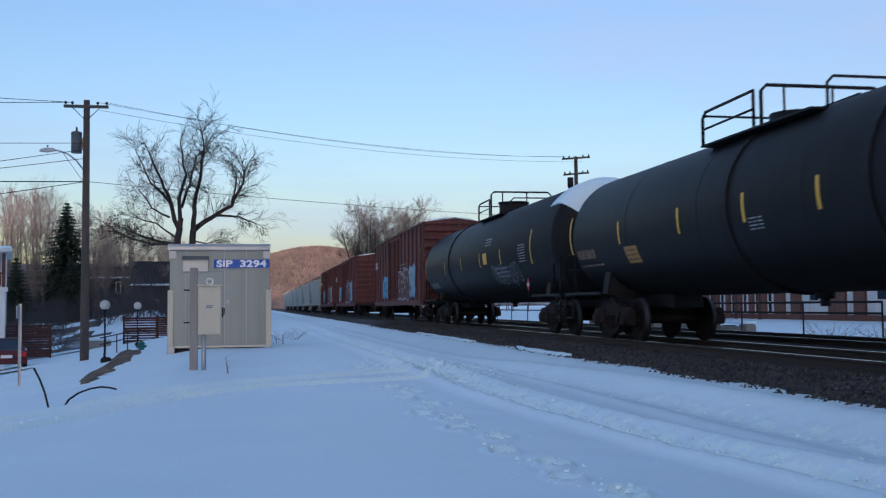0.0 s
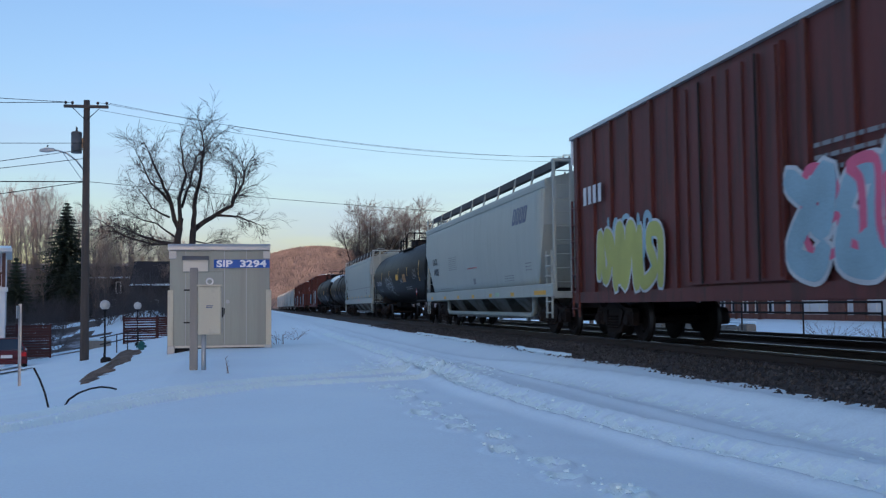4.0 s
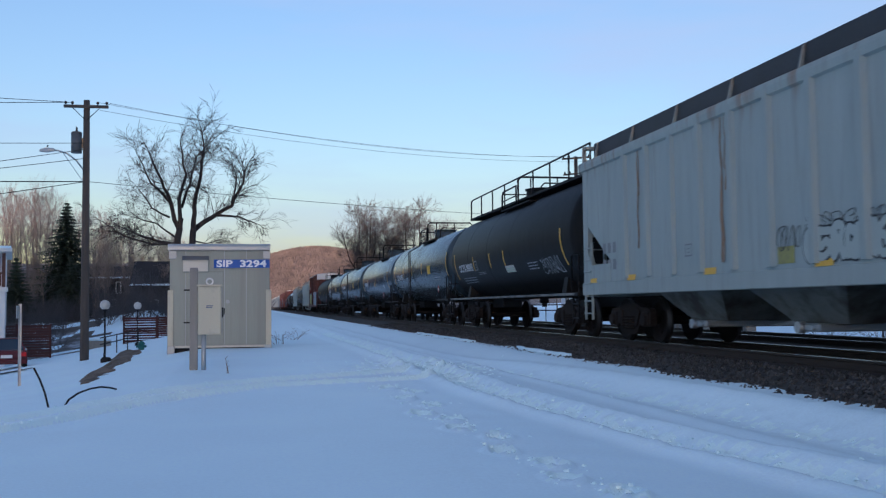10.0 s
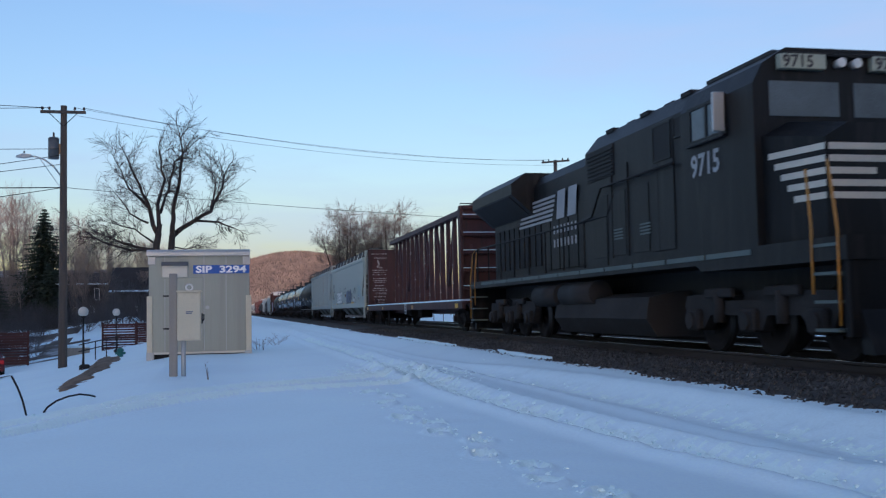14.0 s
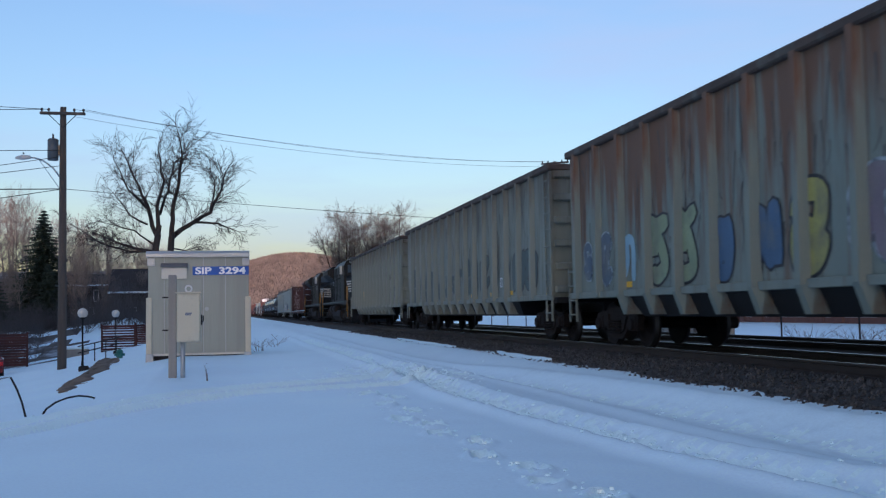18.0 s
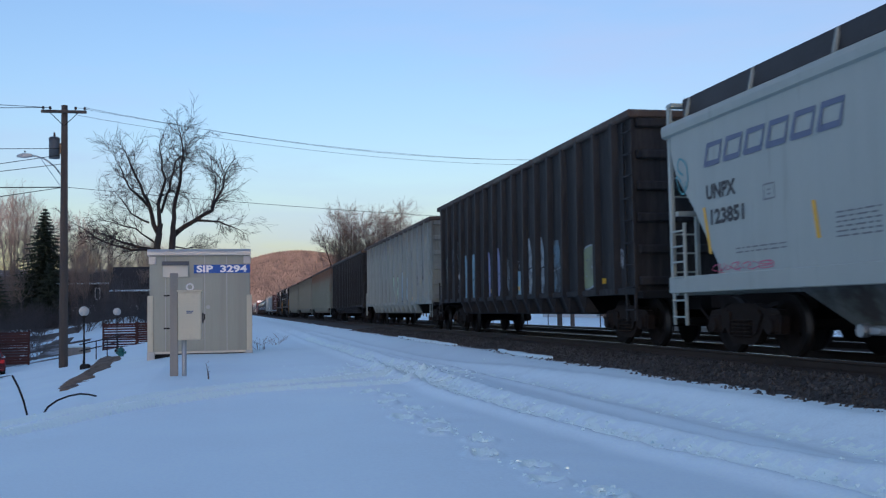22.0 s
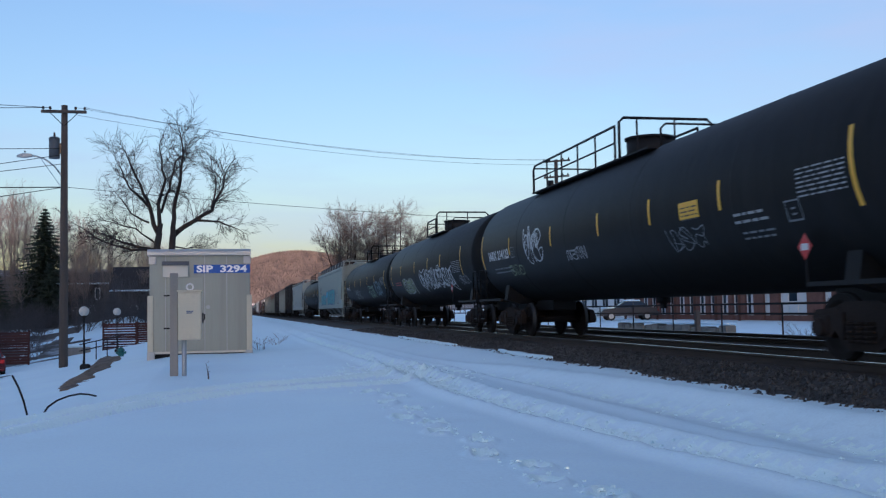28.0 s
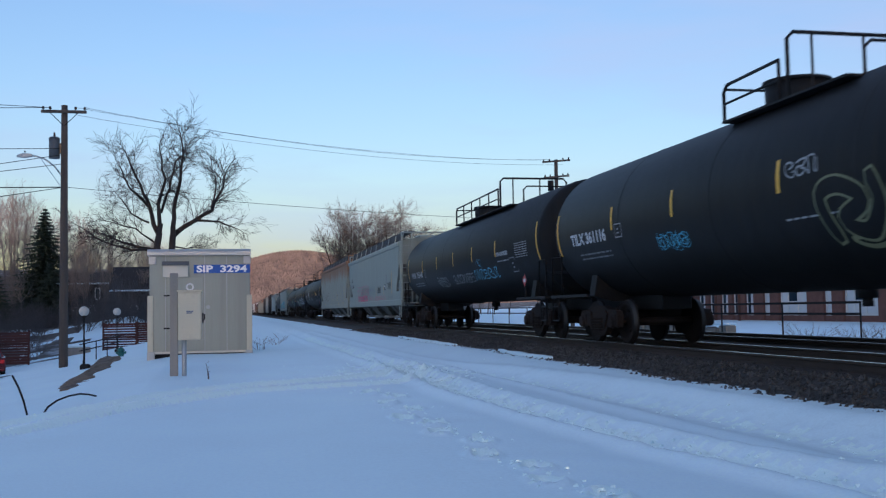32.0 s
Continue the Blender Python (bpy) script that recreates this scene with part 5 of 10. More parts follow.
def beam_car(L, rnd):
    """Centre-beam flatcar, empty, with snow on its deck."""
    car = empty("centre_beam_flatcar")
    h = L / 2
    P = M["beam_red"]
    b = NB()
    box(b, -1.5, 1.5, -h + 0.1, h - 0.1, 0.98, 1.06)
    box(b, -0.4, 0.4, -h + 0.1, h - 0.1, 0.62, 0.98)
    deck = part("deck", b, P, car)
    for s in (-1, 1):
        b = NB()
        box(b, *sorted((s * 1.42, s * 1.54)), -h + 0.05, h - 0.05, 0.79, 1.04, 0.01)
        part("side_sill", b, P, car)
    b = NB()
    k = 30
    for i in range(k):
        y0 = -h + 0.5 + (L - 1.0) * i / k
        y1 = y0 + (L - 1.0) / k - 0.07
        for s in (-1, 1):
            loft(b, [[(s * 0.35, y, 1.06), (s * 1.52, y, 1.06), (s * 1.47, y, 1.11), (s * 0.9, y, 1.14), (s * 0.35, y, 1.12)] for y in (y0, y1)])
    bmesh.ops.recalc_face_normals(b, faces=b.faces[:])
    part("deck_snow", b, M["snow"], car, "snow lying on the flat deck")["kind"] = "stuff"
    # bulkheads
    for s in (-1, 1):
        yc, zt = (s * (h - 0.95), 4.27) if s < 0 else (h - 0.08, 4.25)
        b = NB()
        box(b, -1.36, 1.36, yc - 0.06, yc + 0.06, 1.0, zt, 0.02)
        bk = part("bulkhead", b, P, car, "tall oxide-brown ribbed bulkhead")
        for x in (-1.34, 1.34):
            b = NB()
            box(b, x - 0.06, x + 0.06, yc - 0.16, yc + 0.16, 1.0, zt + 0.01, 0.02)
            part("bulkhead_post", b, P, bk)
        for z in (1.5, 2.1, 2.7, 3.3, 3.9, zt - 0.05):
            b = NB()
            box(b, -1.32, 1.32, *sorted((yc, yc + s * 0.22)), z - 0.06, z + 0.06, 0.02)
            part("bulkhead_rib", b, P, bk)
        b = NB()
        for z in (1.5, 2.1, 2.7, 3.3, 3.9):
            box(b, -1.3, 1.3, *sorted((yc + s * 0.03, yc + s * 0.23)), z + 0.062, z + 0.085)
        part("ledge_snow", b, M["snow"], bk)
        for x in (-1.0, 1.0):
            g = s if s < 0 else -1
            b = NB()
            prism(b, [(yc + g * 0.05, 1.05), (yc + g * 0.85, 1.05), (yc + g * 0.05, 3.0 if s < 0 else 1.5)], "x", x - 0.05, x + 0.05)
            part("gusset", b, P, bk)
        b = NB()
        pipe(b, [(-1.35, yc, zt - 0.02), (-1.35, yc, zt + 0.09), (1.35, yc, zt + 0.09), (1.35, yc, zt - 0.02)], 0.02)
        part("top_grab", b, M["steel_dark"], bk)
    # posts and top chord
    b = NB()
    prism(b, [(-0.17, 4.50), (0.17, 4.50), (0.13, 4.72), (-0.13, 4.72)], "y", -h + 0.9, h - 0.02)
    part("top_chord", b, P, car)
    n = 18
    ys = [-h + 1.7 + (L - 3.4) * i / (n - 1) for i in range(n)]
    def post(bm):
        loft(bm, [[(-0.11, -0.09, 1.0), (0.11, -0.09, 1.0), (0.11, 0.09, 1.0), (-0.11, 0.09, 1.0)], [(-0.075, -0.08, 4.52), (0.075, -0.08, 4.52), (0.075, 0.08, 4.52), (-0.075, 0.08, 4.52)]])
        bmesh.ops.recalc_face_normals(bm, faces=bm.faces[:])
    me = mesh_once("beam_post", post, [P])
    for y in ys:
        put("post", me, car, 0, y, 0)
    b = NB()
    for y in ys:
        for z in (1.9, 2.6, 3.3, 4.0):
            x = -0.11 + (z - 1.0) * 0.01
            rod(b, (x - 0.012, y + 0.05, z), (x + 0.01, y + 0.05, z), 0.028, n=6)
    part("post_rivets", b, M["worn_letter"], car, "white dabs on the posts")
    for i in range(1, n - 2, 2):
        b = NB()
        up = (i // 2) % 2 == 0
        a, c = (ys[i], ys[i + 1]) if up else (ys[i + 1], ys[i])
        if i in (7, 9):
            rod(b, (0, ys[i], 2.2), (0, ys[i + 1], 4.4), 0.07, n=8)
        rod(b, (0, a, 4.42), (0, c, 1.7), 0.075, n=8)
        part("diagonal", b, P, car)
    b = NB()
    for y in ys:
        if rnd.random() < 0.7:
            z = rnd.uniform(1.3, 3.6)
            x = -0.115 + (z - 1.0) * 0.01
            box(b, x - 0.006, x + 0.02, y - 0.10, y + 0.10, z, z + 0.05)
            box(b, x - 0.006, x + 0.02, y - 0.06, y + 0.12, z + 0.10, z + 0.14)
    part("scraped_tape", b, M["worn_letter"], car, "scraps of pale tape left on the posts")
    sl = lambda y, z: -1.54
    for i in (0, 2, 5, 8):
        u = -h + 0.9 + (L - 1.8) * i / 8
        decal("reflector", lambda bb: d_rect(bb, u - 0.25, 0.83, 0.45, 0.15, k=1), M["yellow" if i in (0, 8) else "grime_yellow"], car, sl, 0.005, "yellow reflective patch on the sill")
    decal("load_chart", lambda bb: (d_rect(bb, 1.0, 0.62, 0.5, 0.42, k=1)), M["letter"], car, sl, 0.02)
    decal("load_chart_face", lambda bb: [d_rect(bb, 1.05, 0.66 + 0.12 * i, 0.4, 0.09, k=1) for i in range(3)], M["ink"], car, sl, 0.024)
    # notices on the leading bulkhead, facing back along the car
    yc = h - 0.08 - 0.06
    def facing(name, bm, material, label=""):
        for v in bm.verts:
            v.co = Vector((v.co.x, yc - 0.006, v.co.y))
        return part(name, bm, material, car, label)
    b = NB()
    for c in (-0.75, 0.75):
        for z, wd in ((3.98, 0.9), (3.05, 0.85), (2.92, 0.7), (2.80, 0.8), (2.58, 0.75), (2.46, 0.8), (2.36, 0.6), (2.18, 0.5), (2.02, 0.7), (1.9, 0.8), (1.55, 0.7)):
            x = c - wd / 2
            while x < c + wd / 2:
                q = rnd.uniform(0.06, 0.2)
                d_rect(b, x, z, min(q, c + wd / 2 - x), 0.055, k=1)
                x += q + 0.03
        d_stroke(b, [(c - 0.1, 3.62), (c - 0.02, 3.4), (c - 0.12, 3.28), (c + 0.14, 3.22)], 0.09)
    facing("notice_print", b, M["worn_letter"], "white warning notices")["kind"] = "stuff"
    for text, x, z, size in (("WARNING", -1.07, 3.72, 0.16), ("WARNING", 0.43, 3.72, 0.16), ("WARNING", -1.05, 1.72, 0.14), ("73'-0\" BETWEEN", -1.12, 1.36, 0.10), ("BULKHEADS", -1.05, 1.22, 0.10)):
        cu = bpy.data.curves.new("lettering", "FONT")
        cu.body, cu.size, cu.resolution_u, cu.offset = text, size, 2, 0.003
        tmp = bpy.data.objects.new("lettering", cu)
        scene.collection.objects.link(tmp)
        mt = bpy.data.meshes.new_from_object(tmp)
        bpy.data.objects.remove(tmp)
        bm = NB()
        bm.from_mesh(mt)
        for v in bm.verts:
            v.co = Vector((v.co.x + x, v.co.y + z, 0))
        facing("notice_lettering", bm, M["worn_letter"])
    for s in (-1, 1):
        truck(car, s * (h - 2.2))
    couplers(car, h)
    b = NB()
    rod(b, (-0.6, 1.5, 0.7), (-0.6, 3.0, 0.7), 0.2, n=12)
    box(b, -0.9, -0.4, -1.5, -0.6, 0.45, 0.9, 0.03)
    part("brake_gear", b, M["truck"], car)
    return car


def loco_truck(parent, y):
    def frame_mesh(bm):
        for s in (-1, 1):
            out = [(-2.3, 0.78), (-2.2, 0.95), (-1.2, 0.98), (-0.9, 0.85), (0.0, 0.85), (0.9, 0.85), (1.2, 0.98), (2.2, 0.95), (2.3, 0.78), (2.1, 0.42), (1.6, 0.40), (1.35, 0.62), (0.45, 0.62), (0.3, 0.40), (-0.3, 0.40), (-0.45, 0.62), (-1.35, 0.62), (-1.6, 0.40), (-2.1, 0.42)]
            prism(bm, out, "x", s * 1.05 - 0.09, s * 1.05 + 0.09)
            for q in (-1.85, 0, 1.85):
                box(bm, s * 1.05 - 0.20, s * 1.05 + 0.20, q - 0.22, q + 0.22, 0.36, 0.72, 0.04)
                rod(bm, (s * 1.0, q, 0.533), (s * 1.30, q, 0.533), 0.14, n=12)
            for q in (-0.95, 0.95):
                rod(bm, (s * 1.18, q, 0.5), (s * 1.18, q, 0.98), 0.10, n=10)
                box(bm, s * 1.2 - 0.05, s * 1.2 + 0.05, q - 0.5, q + 0.4, 0.9, 1.05, 0.02)
        box(bm, -1.0, 1.0, -0.5, 0.5, 0.6, 1.0)
    t = put("truck", mesh_once("loco_frame", frame_mesh, [M["loco_truck"]]), parent, 0, y, 0, label="three-axle cast bogie with brake cylinders")
    for q in (-1.85, 0.0, 1.85):
        w = put("wheelset", mesh_once("loco_wheelset", lambda bm: wheelset_mesh(bm, 0.533), [M["wheel"], M["tread"]]), t, 0, q, 0.533)
        WHEELS.setdefault((q, 0.533), []).append(w)


# paler base than the dark glass, with some reflected sky put into its colour
M["cab_glass"] = mat("cab_window_glass", (0.055, 0.075, 0.095), 0.12, var=0.4, scale=8, bump=0, spec=0.45)
M["board"] = mat("number_board_glass", (0.34, 0.37, 0.30), 0.4, var=0.1)


def locomotive(L, rnd, number="", clean=False):
    """Road diesel; its cab and nose stand at the trailing end (-y)."""
    car = empty("locomotive")
    h = L / 2
    P = M["loco"]
    b = NB()
    prism(b, [(-h + 0.9, 1.32), (-h + 0.9, 1.62), (h - 0.4, 1.62), (h - 0.4, 1.42), (-h + 5.0, 1.42), (-h + 4.8, 1.32)], "x", -1.5, 1.5)
    box(b, -0.5, 0.5, -h + 1.0, h - 1.0, 0.95, 1.45)
    part("underframe", b, P, car)
    for s in (-1, 1):
        for i in range(11):
            b = NB()
            y0 = -h + 3.2 + (L - 5.0) * i / 11
            box(b, s * 1.51 - 0.005, s * 1.51 + 0.005, y0, y0 + (L - 5.0) / 11 - 0.08, 1.50, 1.58)
            part("sill_stripe", b, M["ghost"], car, "dull grey stripe along the walkway edge")
    # long hood
    hood0, hood1 = -h + 5.4, h - 1.2
    b = NB()
    prism(b, [(-0.86, 1.62), (-0.86, 4.05), (-0.70, 4.30), (0.70, 4.30), (0.86, 4.05), (0.86, 1.62)], "y", hood0, hood1)
    hood = part("hood", b, P, car)
    # wide part of the hood behind the cab
    b = NB()
    prism(b, [(-1.45, 1.62), (-1.45, 4.05), (-1.15, 4.42), (1.15, 4.42), (1.45, 4.05), (1.45, 1.62)], "y", -h + 5.4, -h + 10.2)
    part("equipment_cabinet", b, P, car)
    b = NB()
    for y in (-h + 6.9, -h + 8.0, -h + 8.95):
        b = NB()
        box(b, -1.462, -1.45, y, y + 0.78, 1.78, 3.05, 0.008)
        part("cabinet_door", b, P, car)
    b = NB()
    box(b, -1.47, -1.45, -h + 8.55, -h + 10.05, 3.40, 4.02)
    part("intake_opening", b, M["steel_dark"], car)
    # hood doors and louvres
    y = -h + 10.3
    while y < h - 6.2:
        for s in (-1, 1):
            b = NB()
            box(b, s * 0.87 - 0.012, s * 0.87 + 0.012, y, y + 0.62, 1.75, 3.25, 0.008)
            part("hood_door", b, P, hood)
        y += 0.70
    y = h - 6.0
    while y < h - 1.6:
        for s in (-1, 1):
            b = NB()
            box(b, s * 0.875 - 0.015, s * 0.875 + 0.015, y, y + 0.34, 1.9, 3.1)
            part("hood_louvre", b, M["steel_dark"], hood)
        y += 0.52
    # radiator wings at the far end
    b = NB()
    prism(b, [(-0.86, 3.3), (-1.50, 3.86), (-1.50, 4.15), (-1.1, 4.45), (1.1, 4.45), (1.50, 4.15), (1.50, 3.86), (0.86, 3.3)], "y", h - 5.4, h - 0.9)
    wing = part("radiator_housing", b, P, car, "overhanging black radiator wings")
    b = NB()
    prism(b, [(-0.88, 3.35), (-1.47, 3.85), (-1.49, 3.82), (-0.90, 3.31)], "y", h - 5.1, h - 1.2)
    part("radiator_screen", b, M["steel_dark"], wing)
    # roof items
    b = NB()
    box(b, -0.55, 0.55, -h + 10.9, -h + 12.2, 4.28, 4.62, 0.04)
    box(b, -0.35, 0.35, -h + 9.2, -h + 9.9, 4.28, 4.45, 0.03)
    part("exhaust_stack", b, M["steel_dark"], car)
    b = NB()
    for i in range(3):
        rod(b, (-0.2 + 0.2 * i, -h + 6.6, 4.40), (-0.2 + 0.2 * i, -h + 7.0, 4.42), 0.06, 0.10, n=8)
    box(b, -0.25, 0.25, -h + 6.5, -h + 6.7, 4.24, 4.40)
    part("air_horn", b, M["steel_dark"], car)
    # cab
    c0, c1 = -h + 3.0, -h + 5.4
    b = NB()
    prism(b, [(-1.50, 1.62), (-1.50, 3.98), (-1.34, 4.28), (-0.95, 4.52), (0.95, 4.52), (1.34, 4.28), (1.50, 3.98), (1.50, 1.62)], "y", c0, c1)
    cab = part("cab", b, P, car)
    b = NB()
    prism(b, [(c0 - 0.1, 4.42), (c0 + 0.3, 4.56), (c1, 4.56), (c1, 4.50), (c0 + 0.3, 4.50), (c0 - 0.1, 4.38)], "x", -1.0, 1.0)
    part("cab_brow", b, P, cab)
    for y0, y1 in ((-h + 3.86, -h + 4.42), (-h + 4.48, -h + 4.98)):
        b = NB()
        box(b, -1.512, -1.50, y0, y1, 3.44, 3.94)
        part("side_window", b, M["cab_glass"], cab, "glazed sliding cab window")
    b = NB()
    for z0, z1 in ((3.38, 3.44), (3.94, 3.99)):
        box(b, -1.535, -1.50, -h + 3.78, -h + 5.06, z0, z1)
    for y in (-h + 3.82, -h + 4.45, -h + 5.02):
        box(b, -1.53, -1.50, y - 0.035, y + 0.035, 3.38, 3.99)
    box(b, -1.58, -1.50, -h + 3.80, -h + 5.04, 3.34, 3.385, 0.01)
    part("window_frame", b, P, cab)
    b = NB()
    box(b, -1.72, -1.53, -h + 3.80, -h + 3.86, 3.42, 4.02, 0.01)
    part("mirror", b, M["galv"], cab, "bright upright mirror beside the cab window")
    # door behind the cab with its window, and a small pane beside it
    b = NB()
    box(b, -1.47, -1.45, -h + 5.80, -h + 6.68, 1.75, 4.02, 0.01)
    door = part("cab_door", b, P, car)
    for y0, y1, z0, z1 in ((-h + 5.90, -h + 6.58, 3.36, 3.96), (-h + 5.46, -h + 5.70, 3.66, 3.96)):
        b = NB()
        box(b, -1.478, -1.45, y0, y1, z0, z1)
        part("window", b, M["steel_dark"], door)
        b = NB()
        for q in (z0 - 0.03, z1):
            box(b, -1.488, -1.45, y0 - 0.03, y1 + 0.03, q, q + 0.03)
        for q in (y0 - 0.03, y1):
            box(b, -1.488, -1.45, q, q + 0.03, z0, z1)
        part("window_frame", b, P, door)
    for y in (-h + 6.45, -h + 7.88, -h + 8.7):
        b = NB()
        box(b, -1.472, -1.45, y - 0.02, y + 0.02, 1.75, 3.55)
        part("panel_joint", b, M["steel_dark"], car)
    for y in (-h + 6.85, -h + 8.15):
        b = NB()
        for i in range(4):
            box(b, -1.47, -1.45, y, y + 0.46, 2.10 + 0.06 * i, 2.13 + 0.06 * i)
        part("vent", b, M["ghost"], car)
    b = NB()
    pipe(b, [(-1.54, -h + 5.65, 3.20), (-1.54, -h + 9.1, 3.20), (-1.54, -h + 9.65, 2.66), (-1.48, -h + 10.4, 2.64)], 0.025)
    for y in (-h + 5.8, -h + 7.3, -h + 8.8):
        rod(b, (-1.44, y, 3.20), (-1.54, y, 3.20), 0.018, n=6)
    part("side_handrail", b, M["steel_dark"], car)
    b = NB()
    for i in range(7):
        box(b, -1.49, -1.465, -h + 8.6, -h + 10.0, 3.44 + 0.08 * i, 3.475 + 0.08 * i)
    part("intake_slats", b, M["steel_dark"], car)
    b = NB()
    for y, w in ((-h + 8.2, 0.34), (-h + 7.0, 0.22)):
        rod(b, (-0.5, y, 4.40), (-0.5, y, 4.52), w, n=14)
    for i in range(5):
        box(b, -1.2 + 0.1 * (i % 2), -0.9, -h + 5.6 + 0.9 * i, -h + 6.0 + 0.9 * i, 4.38, 4.47, 0.01)
    part("roof_fittings", b, M["steel_dark"], car)
    b = NB()
    for s in (-1, 1):
        x0, x1 = sorted((s * 0.12, s * 1.25))
        box(b, x0, x1, c0 - 0.015, c0, 3.50, 4.02, 0.005)
    part("windshield", b, M["cab_glass"], cab, "dark windscreen panes")
    b = NB()
    for s in (-1, 1):
        x0, x1 = sorted((s * 0.38, s * 1.12))
        box(b, x0, x1, c0 - 0.125, c0 - 0.0, 4.18, 4.40, 0.01)
    part("number_board", b, M["board"], cab)
    b = NB()
    for x in (-0.13, 0.13):
        rod(b, (x, c0 - 0.14, 4.29), (x, c0 - 0.0, 4.29), 0.07, n=14)
    part("headlight", b, M["lens"], cab, "unlit twin headlight")
    if number:
        for x in (-1.08, 0.42):
            cu = bpy.data.curves.new("lettering", "FONT")
            cu.body, cu.size, cu.resolution_u, cu.offset = number, 0.25, 2, 0.006
            tmp = bpy.data.objects.new("lettering", cu)
            scene.collection.objects.link(tmp)
            mt = bpy.data.meshes.new_from_object(tmp)
            bpy.data.objects.remove(tmp)
            bm = NB()
            bm.from_mesh(mt)
            for v in bm.verts:
                v.co = Vector((v.co.x + x, c0 - 0.132, v.co.y + 4.205))
            part("board_number", bm, M["ink"], cab)
    # nose
    n0 = -h + 1.8
    b = NB()
    loft(b, [[(-1.15, n0, 1.62), (1.15, n0, 1.62), (1.15, n0, 3.0), (0.8, n0, 3.2), (-0.8, n0, 3.2), (-1.15, n0, 3.0)],
             [(-1.38, c0, 1.62), (1.38, c0, 1.62), (1.38, c0, 3.2), (0.95, c0, 3.42), (-0.95, c0, 3.42), (-1.38, c0, 3.2)]])
    bmesh.ops.recalc_face_normals(b, faces=b.faces[:])
    part("nose", b, P, car)
    b = NB()
    for i in range(5):
        z = 2.17 + 0.165 * i
        box(b, -1.10, -0.40, n0 - 0.008, n0, z, z + 0.09)
        box(b, 0.40, 1.10, n0 - 0.008, n0, z, z + 0.09)
        box(b, -0.42, 0.42, n0 - 0.008, n0, z, z + 0.09) if i != 2 else None
        b.faces.new([b.verts.new(p) for p in ((-1.156, n0, z), (-1.156 - 0.23 * (0.5 + 0.1 * i), n0 + (c0 - n0) * (0.5 + 0.1 * i), z), (-1.156 - 0.23 * (0.5 + 0.1 * i), n0 + (c0 - n0) * (0.5 + 0.1 * i), z + 0.09), (-1.156, n0, z + 0.09))])
    part("nose_stripe", b, M["stripe"], car, "cream bars across the nose")
    # pilot, steps, yellow grab rails
    for s in (-1, 1):
        h = L / 2 - (0.65 if s < 0 else 0.0)
        b = NB()
        box(b, -1.45, 1.45, *sorted((s * (h - 0.42), s * (h - 0.30))), 0.35, 1.6, 0.02)
        prism(b, [(s * (h - 0.30), 0.15), (s * (h - 0.05), 0.15), (s * (h - 0.30), 0.7)], "x", -1.3, 1.3)
        part("pilot", b, P, car)
        for x in (-1, 1):
            for i in range(4):
                b = NB()
                box(b, x * 1.3 - 0.22, x * 1.3 + 0.22, *sorted((s * (h - 0.95), s * (h - 0.45))), 0.42 + 0.36 * i, 0.46 + 0.36 * i)
                part("step", b, M["ghost"], car)
            b = NB()
            pipe(b, [(x * 1.5, s * (h - 0.42), 0.5), (x * 1.5, s * (h - 0.42), 1.7), (x * 1.46, s * (h - 0.62), 2.5), (x * 1.40, s * (h - 0.75), 2.62)], 0.019)
            part("grab_rail", b, M["grime_yellow"], car, "grimy yellow grab rail")
            b = NB()
            pipe(b, [(x * 1.5, s * (h - 1.0), 0.9), (x * 1.5, s * (h - 1.0), 1.8), (x * 1.46, s * (h - 1.15), 2.55)], 0.019)
            part("grab_rail", b, M["grime_yellow"], car, "grimy yellow grab rail")
    h = L / 2
    # side handrails
    b = NB()
    for s in (-1, 1):
        ys = [-h + 9.0 + (L - 10.2) * i / 8 for i in range(9)]
        for y in ys:
            rod(b, (s * 1.45, y, 1.6), (s * 1.45, y, 2.62), 0.022, n=6)
        pipe(b, [(s * 1.45, ys[0] - 0.4, 3.0), (s * 1.45, ys[0], 2.62), (s * 1.45, ys[-1], 2.62), (s * 1.45, h - 0.7, 2.5), (s * 1.45, h - 0.7, 1.6)], 0.025)
    part("handrail", b, M["steel_dark"], car)
    # fuel tank and reservoirs
    b = NB()
    prism(b, [(-1.35, 0.95), (-1.42, 0.55), (-1.2, 0.22), (1.2, 0.22), (1.42, 0.55), (1.35, 0.95), (0.8, 1.06), (-0.8, 1.06)], "y", -3.4, 2.0)
    part("fuel_tank", b, M["loco_truck"], car)
    b = NB()
    rod(b, (-1.24, -0.6, 1.08), (-1.24, 1.5, 1.08), 0.27, n=16)
    rod(b, (-1.24, 1.8, 1.08), (-1.24, 3.6, 1.08), 0.27, n=16)
    part("air_reservoir", b, M["loco_truck"], car, "grimy cylindrical air tanks")
    # painted emblem bars on the hood side
    surf = lambda y, z: -0.90
    u0 = -6.6
    def emblem(bb):
        for i in range(6):
            d_rect(bb, u0 + 0.10 * i, 3.0 + 0.115 * i, 3.0 - 0.04 * i, 0.065, k=1)
        for k in range(2):
            q = u0 + 3.35 + 0.85 * k
            d_rect(bb, q, 3.0, 0.60, 0.70, slant=0.2)
        for r in range(2):
            for i in range(7):
                d_rect(bb, u0 + 3.1 + 0.27 * i, 2.64 - 0.34 * r, 0.12, 0.20)
    decal("hood_emblem", emblem, M["dull_white"], car, surf, 0.006, "dull white emblem bars and blocks")
    if number:
        lettering("engine_number", number, M["dull_white"], car, lambda y, z: -1.505, h - 5.04, 2.86, 0.5, bold=0.012)
    for s in (-1, 1):
        loco_truck(car, s * (h - 3.9))
    couplers(car, h)
    return car


